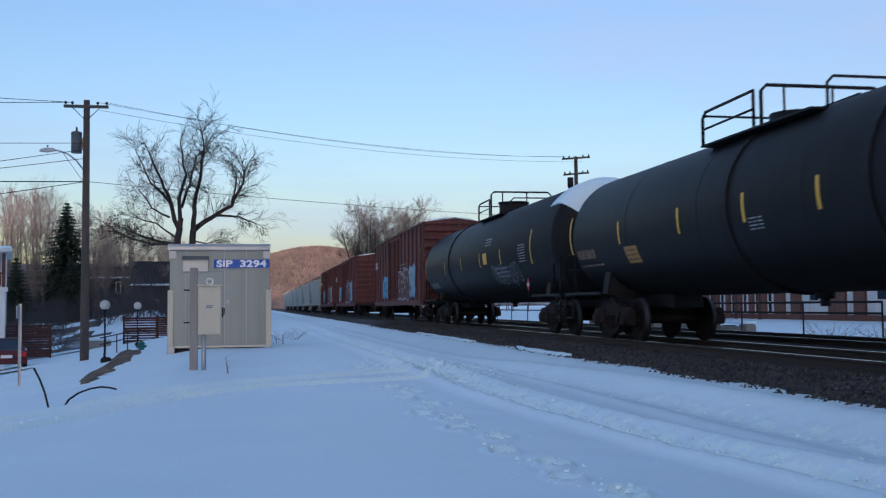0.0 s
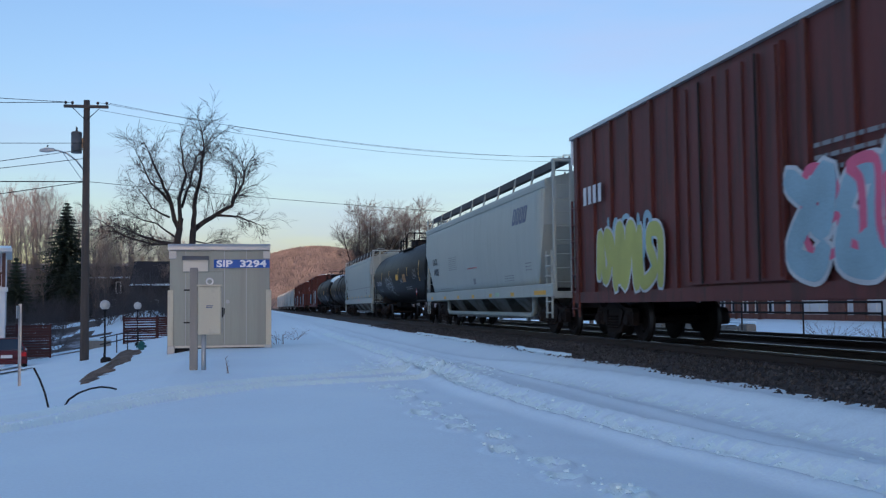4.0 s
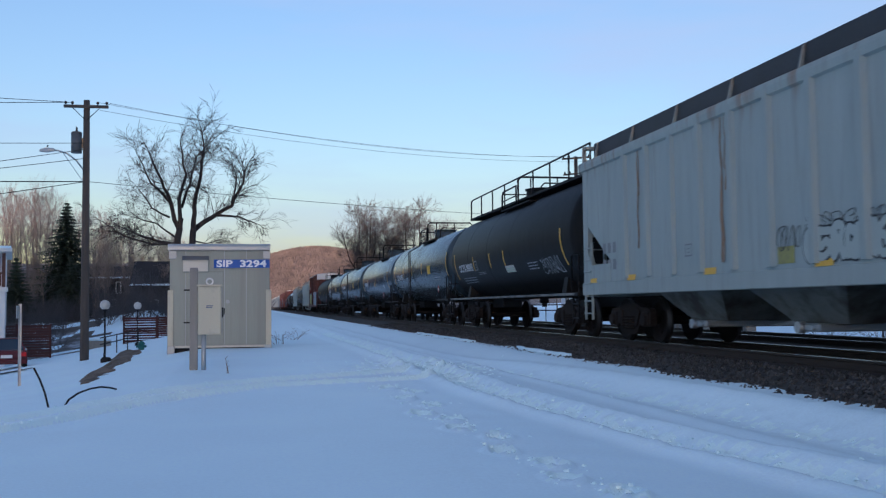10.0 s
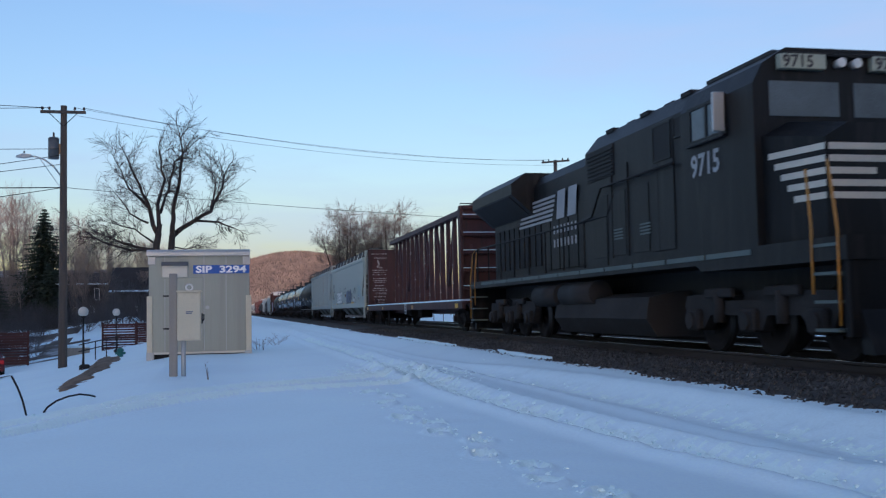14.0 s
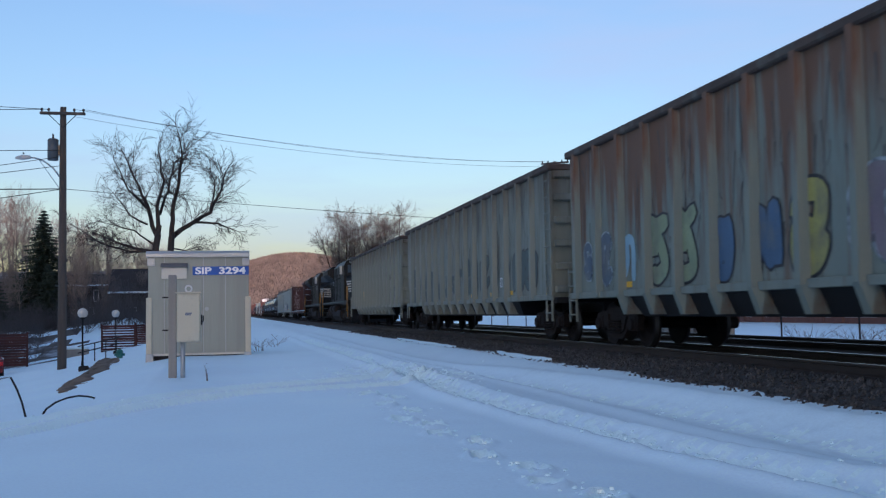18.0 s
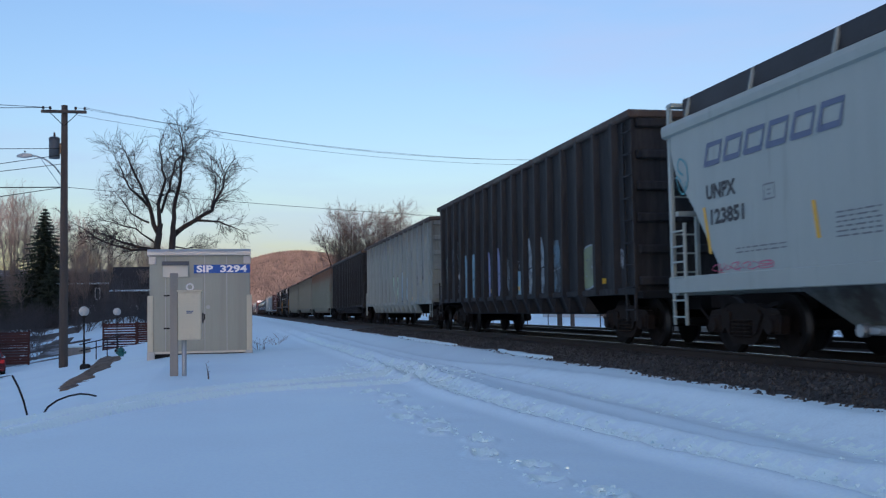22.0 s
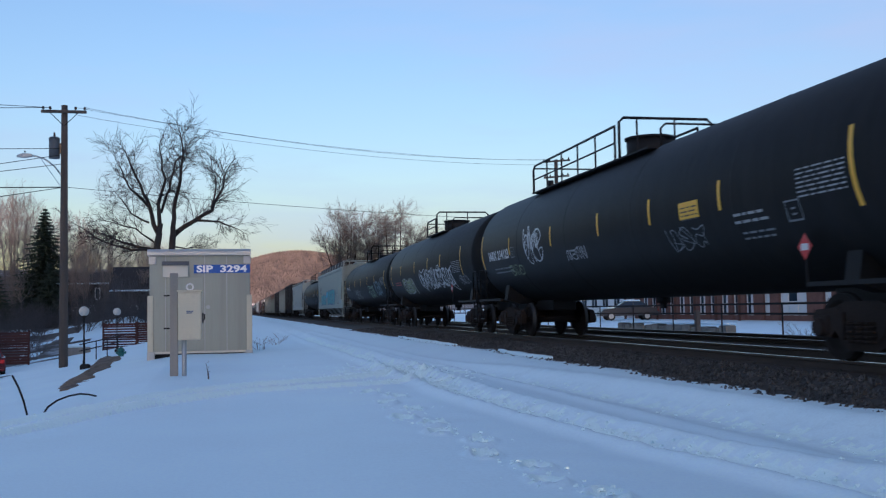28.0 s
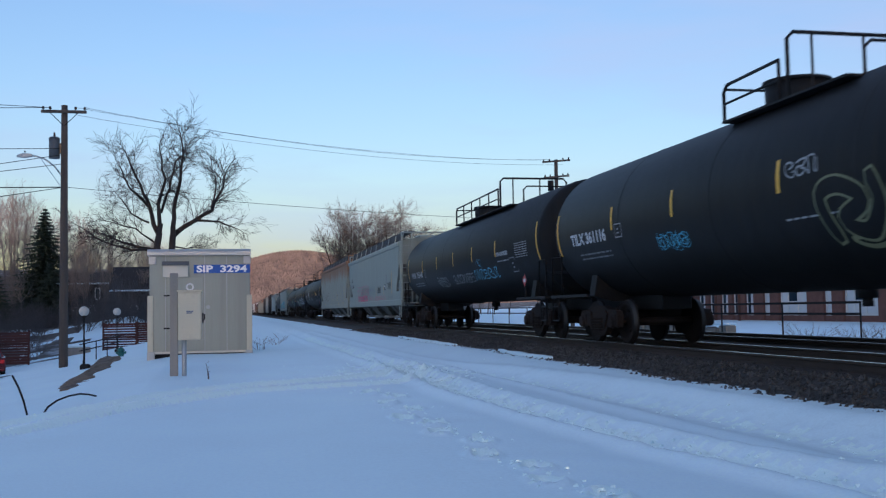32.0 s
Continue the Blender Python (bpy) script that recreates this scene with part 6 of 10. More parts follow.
# ---- the train ----
def travelled(t):
    """Metres the train has rolled by t seconds."""
    return 19.068 * t + 0.0043034 * (t - 16) ** 2 + 0.00065294 * (t - 16) ** 3


RND = random.Random(7)
LABELS = {
    "black": "black tank car with yellow reflector strips on the rails", "grey_tank": "slate-grey tank car with a domed hatch on the rails",
    "blue_tank": "blue-grey tank car with a railed top hatch on the rails"}


def tk(paint="black", **k):
    return lambda L: (tank_car(L, paint, RND, **k), k.pop("_", LABELS[paint]), "tank car")


def hp(paint, label, **k):
    return lambda L: (hopper_car(L, paint, RND, **k), label, "hopper car")


def gd(paint, label, **k):
    return lambda L: (gondola_car(L, paint, RND, **k), label, "gondola car")


HIGH = 2.45                       # usual height of the reflective strips
TRAIN = [
    (64.0, 45.3, lambda L: (boxcar(L, "box_red", RND, 4.5, items=[("letters", -4.5, -2.5, 1.2, 2.4, 2, "g_blue", "g_navy"), ("letters", 1.6, 5.4, 1.15, 2.5, 4, "box_red", "g_white"), ("letters", 5.5, 7.2, 1.2, 2.6, 2, "g_pale", "g_navy")]), "rust-red ribbed boxcar with snow on its roof", "boxcar")),
    (44.92, 25.1, tk(R=1.55, CZ=2.42, dome=True, snow=True, rings=(4.2,), items=[("bars", -8.9, -7.2, 1.5, 0.22, 9, "grey_letter"), ("strip", (-5.0, -1.86, 1.2, 4.0), 2.25), ("strip", (-9.3, 7.4), 2.35, 0.9, 0.15), ("panel", 1.7, 2.1, 0.5, 0.36, "yellow"), ("print", 2.0, 2.95, 0.8, 3, 0.09, "dull_white"), ("print", 6.1, 2.52, 0.75, 7, 0.075, "dull_white"), ("scrawl", 2.6, 5.8, 1.45, 2.0, 6, None, "grey_letter"), ("print", 3.0, 2.0, 1.6, 3, 0.12, "grey_letter"), ("placard", 6.9, 1.35)])),
    (24.85, 6.9, tk(R=1.42, CZ=2.36, dome=False, front=2.3, hoop=(0.2, -1.3), hoop_h=0.46, rings=(0.6, -3.2), items=[("strip", (-5.4, -2.43, 0.0, 2.11, 4.5, 6.6), 2.26), ("strip", (-8.6,), 2.4, 0.9, -0.1), ("bars", -8.2, -7.0, 1.82, 0.2, 7, "rust_run"), ("panel", -5.25, 1.62, 0.68, 0.34, "grime_yellow"), ("print", -5.2, 1.95, 0.58, 3, 0.09, "ink"), ("print", 0.12, 2.12, 0.42, 4, 0.055, "dull_white"), ("print", -8.2, 1.75, 1.5, 1, 0.1, "rust_run")])),
    (6.6, -12.75, hp("white_hopper", "white round-sided covered hopper car with a roof walk", top=3.92, walk_top=4.42, bays=4, panel=True, items=[("bars", -8.3, -7.2, 2.66, 0.24, 4, "ink"), ("text", "451039", -8.3, -7.05, 2.1, 0.26, "ink"), ("patch", (-8.5, -6.6, -4.35, -2.03, 0.2, 2.5, 5.0, 7.15), 1.46, 0.42), ("print", -6.5, 2.62, 0.3, 3, 0.1, "grey_letter"), ("panel", 5.76, 1.6, 0.46, 0.26, "ink"), ("print", 4.7, 1.92, 0.52, 6, 0.05, "grey_letter"), ("print", -7.0, 1.75, 0.9, 2, 0.1, "grey_letter"), ("print", 1.0, 1.3, 0.9, 2, 0.06, "g_pink"), ("print", -5.0, 1.32, 1.2, 2, 0.06, "grey_letter"), ("print", 6.6, 1.95, 0.6, 3, 0.07, "grey_letter")])),
    (-13.02, -32.8, tk(front=1.45, hoop=(-0.8, -2.2), dome_at=0.72, hoop_h=0.66, items=[("text", "TILX 293877", -8.2, -5.95, 2.02, 0.22), ("print", -7.9, 1.85, 1.5, 2, 0.1, "grey_letter"), ("strip", (-5.7, -2.54, 1.12, 4.13), 2.5), ("strip", (-9.8, 7.7), 2.4, 0.95, 0.1), ("panel", 0.13, 2.14, 0.82, 0.3, "yellow"), ("panel", 2.57, 1.98, 0.93, 0.4, "grime_yellow"), ("print", 2.62, 2.34, 0.8, 5, 0.07, "ink"), ("print", 1.53, 2.24, 0.95, 4, 0.07, "dull_white"), ("print", 2.7, 1.8, 1.9, 2, 0.09, "grey_letter"), ("print", 5.8, 2.56, 1.1, 8, 0.06, "grey_letter"), ("scrawl", -4.2, -1.4, 1.75, 2.35, 5, None, "g_white"), ("scrawl", -3.2, -1.8, 1.4, 1.75, 2, None, "g_white"), ("placard", 7.0, 1.45)])),
    (-33.1, -51.9, hp("white_hopper", "clean white curved-side hopper car with a roof walk", top=3.98, walk_top=4.5, bays=4, cut=1.75, pipe_run=True, items=[("text", "GACX", -7.7, -6.65, 2.44, 0.24, "ink"), ("text", "64925", -7.55, -6.5, 2.02, 0.24, "ink"), ("print", -4.3, 2.64, 1.5, 7, 0.075, "grey_letter"), ("print", -1.0, 2.14, 1.5, 1, 0.1, "red"), ("panel", -0.2, 1.5, 0.35, 0.2, "grey_letter"), ("patch", (-7.95, -5.1, -2.52, -0.02, 2.56, 5.28), 1.09, 0.4), ("patch", (8.14,), 1.1, 1.1), ("emblem", 5.4, 6.95, 3.04, 0.5, 4, "logo_blue"), ("print", 4.15, 1.7, 1.1, 3, 0.07, "grey_letter"), ("print", 6.6, 2.0, 0.6, 3, 0.09, "grey_letter"), ("print", -6.4, 1.5, 2.4, 1, 0.07, "grey_letter"), ("panel", 3.2, 1.05, 0.5, 0.12, "g_green")])),
    (-53.0, -69.6, lambda L: (boxcar(L, "box_red", RND, 4.7, snow=False, white_end=True, items=[("letters", -6.2, -2.7, 1.05, 2.3, 3, "g_yellow", "g_white"), ("stroke", -5.7, -3.1, 1.3, 2.6, 3, None, "g_pale"), ("letters", 1.7, 7.3, 1.05, 2.6, 5, "g_pale", "g_white"), ("stroke", 2.0, 7.1, 1.2, 2.7, 5, None, "g_pink")]), "dark red ribbed boxcar with sprayed lower sides", "boxcar")),
    (-70.14, -87.2, tk(rail=True, R=1.5, front=1.5, items=[("bars", -6.9, -4.7, 1.84, 0.22, 10, "dull_white"), ("strip", (-4.34, -1.72, 1.16, 3.87), 2.22), ("strip", (-7.2, 6.8), 2.15, 0.9, 0.2), ("panel", -3.55, 2.15, 0.35, 0.3, "yellow"), ("print", 4.8, 2.12, 1.1, 6, 0.06, "dull_white"), ("print", -6.7, 1.66, 1.6, 2, 0.09, "grey_letter"), ("print", 2.1, 2.0, 0.9, 3, 0.09, "grey_letter"), ("placard", 6.7, 1.4)])),
    (-87.48, -103.2, tk("grey_tank", ladder_mid=True, front=1.5, items=[("text", "TILX 401982", -5.8, -3.66, 2.14, 0.25, "letter"), ("frame", -3.42, 2.13, 0.32, "dull_white"), ("print", -5.9, 1.95, 1.9, 2, 0.1, "dull_white"), ("strip", (-3.56, -0.74, 1.56, 3.73), 2.47), ("strip", (-6.9, 7.0), 2.4, 0.95, -0.08), ("panel", 2.25, 2.15, 0.7, 0.36, "yellow"), ("print", 2.3, 2.46, 0.58, 4, 0.08, "ink"), ("print", 5.7, 2.55, 1.15, 6, 0.06, "ink"), ("print", 2.4, 2.0, 0.7, 3, 0.07, "dull_white"), ("panel", 4.55, 2.0, 1.0, 0.12, "ink"), ("placard", 5.59, 1.45)])),
    (-103.46, -120.2, tk("grey_tank", ladder_mid=True, front=1.5, items=[("text", "TILX 401985", -6.54, -4.09, 2.24, 0.25, "letter"), ("frame", -3.85, 2.2, 0.34, "dull_white"), ("print", -6.55, 2.02, 1.9, 2, 0.1, "dull_white"), ("strip", (-5.15, -2.16, 0.2, 3.3), 2.42), ("strip", (-8.25, 6.55), 2.4, 0.95, -0.08), ("panel", 2.19, 2.16, 0.78, 0.36, "yellow"), ("print", 2.25, 2.48, 0.64, 4, 0.08, "ink"), ("print", 5.12, 2.52, 1.15, 5, 0.065, "ink"), ("print", 3.65, 2.05, 1.35, 2, 0.11, "ink"), ("placard", 4.7, 1.47)])),
    (-120.45, -136.2, tk("blue_tank", R=1.45, front=1.5, items=[("text", "OCPX 80299", -6.05, -4.15, 2.12, 0.25, "letter"), ("frame", -3.85, 2.1, 0.34, "dull_white"), ("print", -5.75, 1.95, 0.75, 2, 0.09, "dull_white"), ("print", -4.6, 1.95, 1.3, 2, 0.09, "dull_white"), ("print", -2.6, 2.33, 0.45, 3, 0.06, "dull_white"), ("strip", (-4.1, 0.2), 2.28), ("strip", (-6.9, 5.85), 2.25, 0.9, -0.1), ("panel", -0.75, 2.0, 0.5, 0.26, "grime_yellow"), ("print", 4.2, 2.64, 1.1, 6, 0.065, "dull_white"), ("panel", 3.6, 1.84, 0.4, 0.18, "letter"), ("print", 0.4, 2.2, 0.6, 3, 0.07, "dull_white"), ("placard", 4.45, 1.45)])),
    (-136.43, -152.75, tk("grey_tank", ladder_mid=True, front=1.5, items=[("text", "TILX 401854", -6.01, -3.93, 2.12, 0.25, "letter"), ("frame", -3.77, 2.12, 0.32, "dull_white"), ("print", -5.9, 1.94, 1.9, 2, 0.1, "dull_white"), ("strip", (-3.81, -1.01, 1.8), 2.45), ("strip", (-6.8, 7.7), 2.4, 0.95, -0.08), ("panel", 3.3, 2.15, 0.75, 0.36, "yellow"), ("print", 6.2, 2.5, 1.1, 5, 0.065, "ink"), ("print", 4.7, 2.05, 1.3, 2, 0.1, "dull_white"), ("placard", 5.9, 1.47)])),
    (-152.99, -168.6, tk(rail=True, R=1.52, CZ=2.5, long_walk=True, front=1.5, items=[("text", "OCPX 80093", -5.96, -3.73, 1.98, 0.25, "letter"), ("frame", -3.4, 1.98, 0.38, "dull_white"), ("print", -5.8, 1.82, 2.0, 3, 0.08, "dull_white"), ("print", -3.09, 1.92, 1.0, 2, 0.05, "dull_white"), ("strip", (-3.5, -1.11, 0.7), 2.2), ("strip", (-6.6, 6.5), 2.2, 0.9, -0.1), ("panel", 0.61, 1.76, 1.02, 0.2, "stripe"), ("print", 0.66, 1.92, 0.9, 3, 0.05, "g_green"), ("scrawl", 4.3, 6.1, 1.6, 2.0, 4, None, "g_white"), ("print", 3.1, 2.0, 1.0, 3, 0.08, "dull_white")])),
    (-168.9, -189.4, hp("streaked_hopper", "dull white ribbed hopper car streaked with rust", ribbed=True, sill="streaked_hopper", top=3.94, walk_top=4.4, bays=4, items=[("bars", -8.78, -7.88, 1.85, 0.22, 3, "grey_letter"), ("bars", -8.78, -7.88, 1.5, 0.22, 3, "grey_letter"), ("patch", (-9.38, -7.15, -3.67, -0.34, 2.16, 4.64, 7.32), 1.31, 0.42), ("scrawl", -1.56, -0.93, 1.5, 1.85, 2, None, "g_black"), ("panel", -1.53, 1.33, 0.45, 0.24, "faded_yellow"), ("letters", -0.83, 1.14, 1.32, 1.8, 6, "white_hopper", "g_black"), ("scrawl", -0.78, 1.02, 1.75, 1.95, 6, None, "g_black"), ("frame", -4.63, 1.6, 0.26, "grey_letter"), ("drip", [(-6.75, 4.0, 1.9, 0.09), (-6.68, 4.0, 2.9, 0.05), (-3.21, 4.0, 1.5, 0.14), (-3.08, 4.0, 2.6, 0.06), (0.59, 4.0, 2.2, 0.12), (2.23, 4.0, 1.6, 0.16), (3.1, 4.0, 1.5, 0.2), (3.17, 4.0, 2.4, 0.3), (3.91, 4.0, 2.0, 0.26), (5.72, 4.0, 1.9, 0.14), (7.52, 4.0, 2.4, 0.2)]), ("print", 3.52, 1.85, 0.7, 4, 0.08, "grey_letter"), ("print", 5.72, 2.0, 1.2, 4, 0.09, "grey_letter")])),
    (-190.0, -209.9, hp("white_hopper", "white hopper car with black outlined letters sprayed along it", flat=True, top=3.84, walk_top=4.3, items=[("text", "OCPX", -8.75, -7.75, 2.5, 0.24, "ink"), ("text", "71156", -8.59, -7.48, 2.16, 0.24, "ink"), ("letters", -5.91, -2.65, 1.3, 2.1, 4, "white_paint", "g_black"), ("scrawl", -3.85, -1.75, 1.28, 1.5, 6, None, "g_black"), ("letters", 0.26, 3.0, 1.3, 2.1, 4, "g_slate", "g_black"), ("letters", 2.75, 3.55, 1.5, 1.85, 1, "g_slate", "g_black"), ("scrawl", -1.6, -0.21, 1.95, 2.4, 4, None, "g_black"), ("panel", -0.75, 1.72, 0.7, 0.2, "rust"), ("stroke", 4.35, 5.49, 1.85, 2.25, 4, None, "g_black"), ("letters", 4.25, 5.25, 1.38, 1.62, 3, "white_paint", "g_black"), ("scrawl", 5.15, 5.75, 1.3, 1.5, 2, None, "g_black"), ("scrawl", -7.25, -6.4, 1.72, 2.0, 3, None, "g_black"), ("scrawl", 3.45, 4.25, 1.7, 1.9, 3, None, "g_black"), ("patch", (-8.15, -6.2, -1.31), 1.31, 0.42), ("patch", (3.75,), 1.32, 1.4), ("panel", 6.75, 1.5, 0.35, 0.25, "ink"), ("scrawl", 6.35, 7.75, 1.6, 2.3, 4, None, "g_pale"), ("print", -4.05, 2.45, 1.0, 4, 0.08, "grey_letter")])),
    (-210.3, -235.0, lambda L: (beam_car(L, RND), "oxide-brown centre-beam flatcar, empty, snow on its deck", "flatcar")),
    (-235.6, -256.9, lambda L: (locomotive(L, RND, "9715"), "black road diesel engine with cream nose bars", "locomotive")),
    (-257.5, -278.2, lambda L: (locomotive(L, RND, ""), "black road diesel engine with overhanging radiator wings", "locomotive")),
    (-278.9, -299.4, gd("tan_gon", "weathered grey-tan high-sided gondola car", top=4.2, items=[("letters", -5.3, -3.6, 1.25, 2.0, 2, "yellow", "grime_yellow"), ("letters", -3.0, -2.5, 1.2, 1.6, 1, "red", None), ("panel", 6.2, 2.3, 0.35, 0.28, "scrape"), ("patch", (-7.5, 0.5, 4.6, 8.2), 1.25, 0.3), ("stroke", 3.0, 8.0, 1.4, 2.0, 6, None, "ghost")])),
    (-300.3, -321.0, gd("tan_gon", "weathered grey-tan gondola car with faded sprayed letters", top=4.24, items=[("slab", -9.3, -7.8, 1.3, 2.2, 1, "ghost", "tan_gon"), ("slab", -7.2, -4.2, 1.25, 2.05, 3, "ghost", "tan_gon"), ("letters", -3.45, -2.5, 1.22, 1.85, 1, "ghost", "faded_slate"), ("letters", -2.25, -1.6, 1.25, 1.98, 1, "ghost", "faded_slate"), ("letters", -1.15, -0.3, 1.35, 2.0, 1, "ghost", "faded_slate"), ("panel", -0.1, 1.9, 0.9, 0.26, "ghost"), ("slab", 1.1, 1.65, 1.4, 2.3, 1, "ghost", "tan_gon"), ("slab", 1.9, 2.7, 1.35, 2.2, 1, "ghost", "scrape"), ("letters", 2.9, 4.0, 1.4, 2.3, 1, "ghost", "scrape"), ("letters", 4.4, 5.0, 1.5, 2.2, 1, "ghost", None), ("letters", 5.5, 6.2, 1.75, 2.05, 1, "ghost", "faded_slate"), ("letters", 6.6, 8.8, 1.3, 2.3, 2, "ghost", "scrape"), ("panel", 5.2, 1.42, 0.42, 0.27, "letter"), ("panel", 5.24, 1.45, 0.34, 0.2, "ghost"), ("patch", (-6.3, -3.9, -2.0, 1.75, 4.2, 6.4), 1.24, 0.26), ("scrawl", 4.4, 5.2, 2.2, 3.1, 2, None, "scrape"), ("scrawl", -0.9, 0.0, 2.6, 3.2, 1, None, "scrape")])),
    (-321.7, -341.2, gd("rusty_gon", "grey gondola car streaked with rust and sprayed letters", top=4.28, pitch=1.26, items=[("letters", -8.55, -8.15, 1.4, 2.2, 1, "faded_slate", "worn_pale"), ("letters", -7.75, -7.05, 1.25, 2.2, 1, "faded_slate", "worn_pale"), ("letters", -6.45, -5.85, 1.3, 2.1, 1, "g_pale", None), ("letters", -5.15, -4.4, 1.2, 2.35, 1, "faded_green", "g_black"), ("letters", -4.0, -3.3, 1.2, 2.4, 1, "faded_green", "g_black"), ("letters", -2.75, -2.05, 1.18, 2.15, 1, "faded_blue", "g_black"), ("letters", -1.45, -0.7, 1.2, 2.2, 1, "faded_blue", "g_black"), ("letters", -0.35, 0.4, 1.2, 2.4, 1, "faded_yellow", "g_black"), ("letters", 0.95, 1.75, 1.3, 2.35, 1, "faded_mauve", "worn_pale"), ("letters", 2.25, 3.1, 1.25, 2.4, 1, "faded_mauve", "worn_pale"), ("letters", 3.4, 4.35, 1.3, 2.25, 1, "rusty_gon", "g_black"), ("letters", 4.6, 5.6, 1.3, 2.3, 1, "rusty_gon", "g_black"), ("scrawl", 5.95, 6.65, 1.9, 2.25, 1, None, "g_black"), ("panel", 5.9, 1.4, 0.5, 0.3, "ink"), ("patch", (-6.15, -2.35, 2.8, 5.03), 1.23, 0.3), ("letters", 7.25, 9.35, 1.25, 2.3, 2, "faded_slate", "worn_pale")])),
    (-342.3, -361.5, gd("black2", "black gondola car with pale blue sprayed letters", top=4.32, ribs=17, pitch=1.04, items=[("text", "EEGX", -7.35, -6.55, 2.32, 0.19, "letter"), ("scrawl", -7.3, -6.55, 2.08, 2.28, 3, None, "worn_pale"), ("text", "4884", -7.3, -6.52, 1.86, 0.2, "letter"), ("print", -7.25, 1.75, 0.6, 6, 0.07, "grey_letter"), ("scrawl", -5.78, -5.4, 1.5, 2.55, 2, None, "worn_pale"), ("scrawl", -9.3, -8.0, 1.6, 2.4, 3, None, "worn_pale"), ("letters", -4.95, -3.95, 1.24, 2.05, 2, "worn_blue", "worn_pale"), ("letters", -3.7, -2.55, 1.24, 2.05, 2, "worn_blue", "worn_pale"), ("scrawl", -5.0, -4.0, 2.15, 2.5, 2, None, "worn_pale"), ("scrawl", -3.7, -3.2, 2.3, 2.75, 2, None, "worn_pale"), ("strip", (-5.5, -2.6, 0.4), 1.42, 0.42), ("stroke", -2.15, -1.45, 2.3, 2.6, 2, None, "worn_pale"), ("stroke", -1.15, -0.5, 2.25, 2.6, 2, None, "worn_pale"), ("letters", -2.15, -1.45, 1.2, 2.2, 1, "g_pale", "worn_blue"), ("letters", -1.0, -0.3, 1.3, 2.1, 1, "worn_blue", None), ("stroke", 0.05, 0.7, 2.2, 2.7, 2, None, "worn_pale"), ("letters", 0.1, 0.7, 1.35, 2.05, 1, "g_pale", "worn_blue"), ("stroke", 1.05, 1.7, 2.2, 2.65, 2, None, "worn_pale"), ("stroke", 1.1, 1.8, 1.4, 2.0, 1, None, "worn_blue"), ("stroke", 1.95, 2.65, 2.2, 2.6, 3, None, "worn_pale"), ("stroke", 2.0, 2.6, 1.6, 1.95, 2, None, "g_pale"), ("slab", 3.05, 3.9, 1.22, 2.3, 1, "g_pale", "worn_blue"), ("stroke", 3.0, 3.8, 2.4, 2.9, 2, None, "worn_pale"), ("letters", 4.3, 5.2, 1.3, 2.1, 1, "worn_blue", "worn_pale"), ("letters", 5.6, 6.4, 1.3, 2.3, 1, "g_pale", "worn_pale")])),
    (-362.6, -382.7, gd("pale_gon", "pale grey gondola car with black and green sprayed letters", top=4.34, items=[("text", "LEW", -9.77, -9.15, 3.4, 0.2, "ink"), ("text", "217", -9.7, -9.12, 2.92, 0.2, "ink"), ("scrawl", -9.5, -9.15, 1.45, 2.15, 2, None, "g_black"), ("scrawl", -8.4, -7.95, 1.65, 2.25, 2, None, "g_black"), ("print", -8.4, 1.6, 0.4, 4, 0.08, "grey_letter"), ("stroke", -7.22, -6.6, 1.75, 2.2, 1, None, "g_black"), ("scrawl", -7.1, -6.7, 1.35, 1.65, 1, None, "g_black"), ("spike", -6.2, -5.4, 1.2, 2.25, 1, None, "g_black"), ("spike", -4.9, -4.15, 1.25, 2.28, 1, None, "g_black"), ("spike", -3.8, -2.9, 1.16, 2.3, 1, None, "g_black"), ("letters", -2.6, -1.7, 1.25, 2.35, 1, "ghost", "g_black"), ("spike", -1.3, -0.35, 1.2, 2.3, 1, None, "g_black"), ("letters", 0.05, 0.95, 1.15, 2.35, 1, "g_green", "g_black"), ("letters", 1.25, 2.15, 1.15, 2.4, 1, "g_green", "g_black"), ("letters", 2.5, 3.3, 1.2, 2.4, 1, "g_pale", "g_black"), ("letters", 3.75, 4.55, 1.2, 2.3, 1, "g_pale", "g_black"), ("scrawl", 6.3, 7.8, 1.8, 2.6, 2, None, "g_black"), ("patch", (-9.2, -7.9, -4.4, 0.6, 5.2), 1.26, 0.24), ("stroke", -1.75, -1.6, 2.6, 3.9, 1, None, "ghost")])),
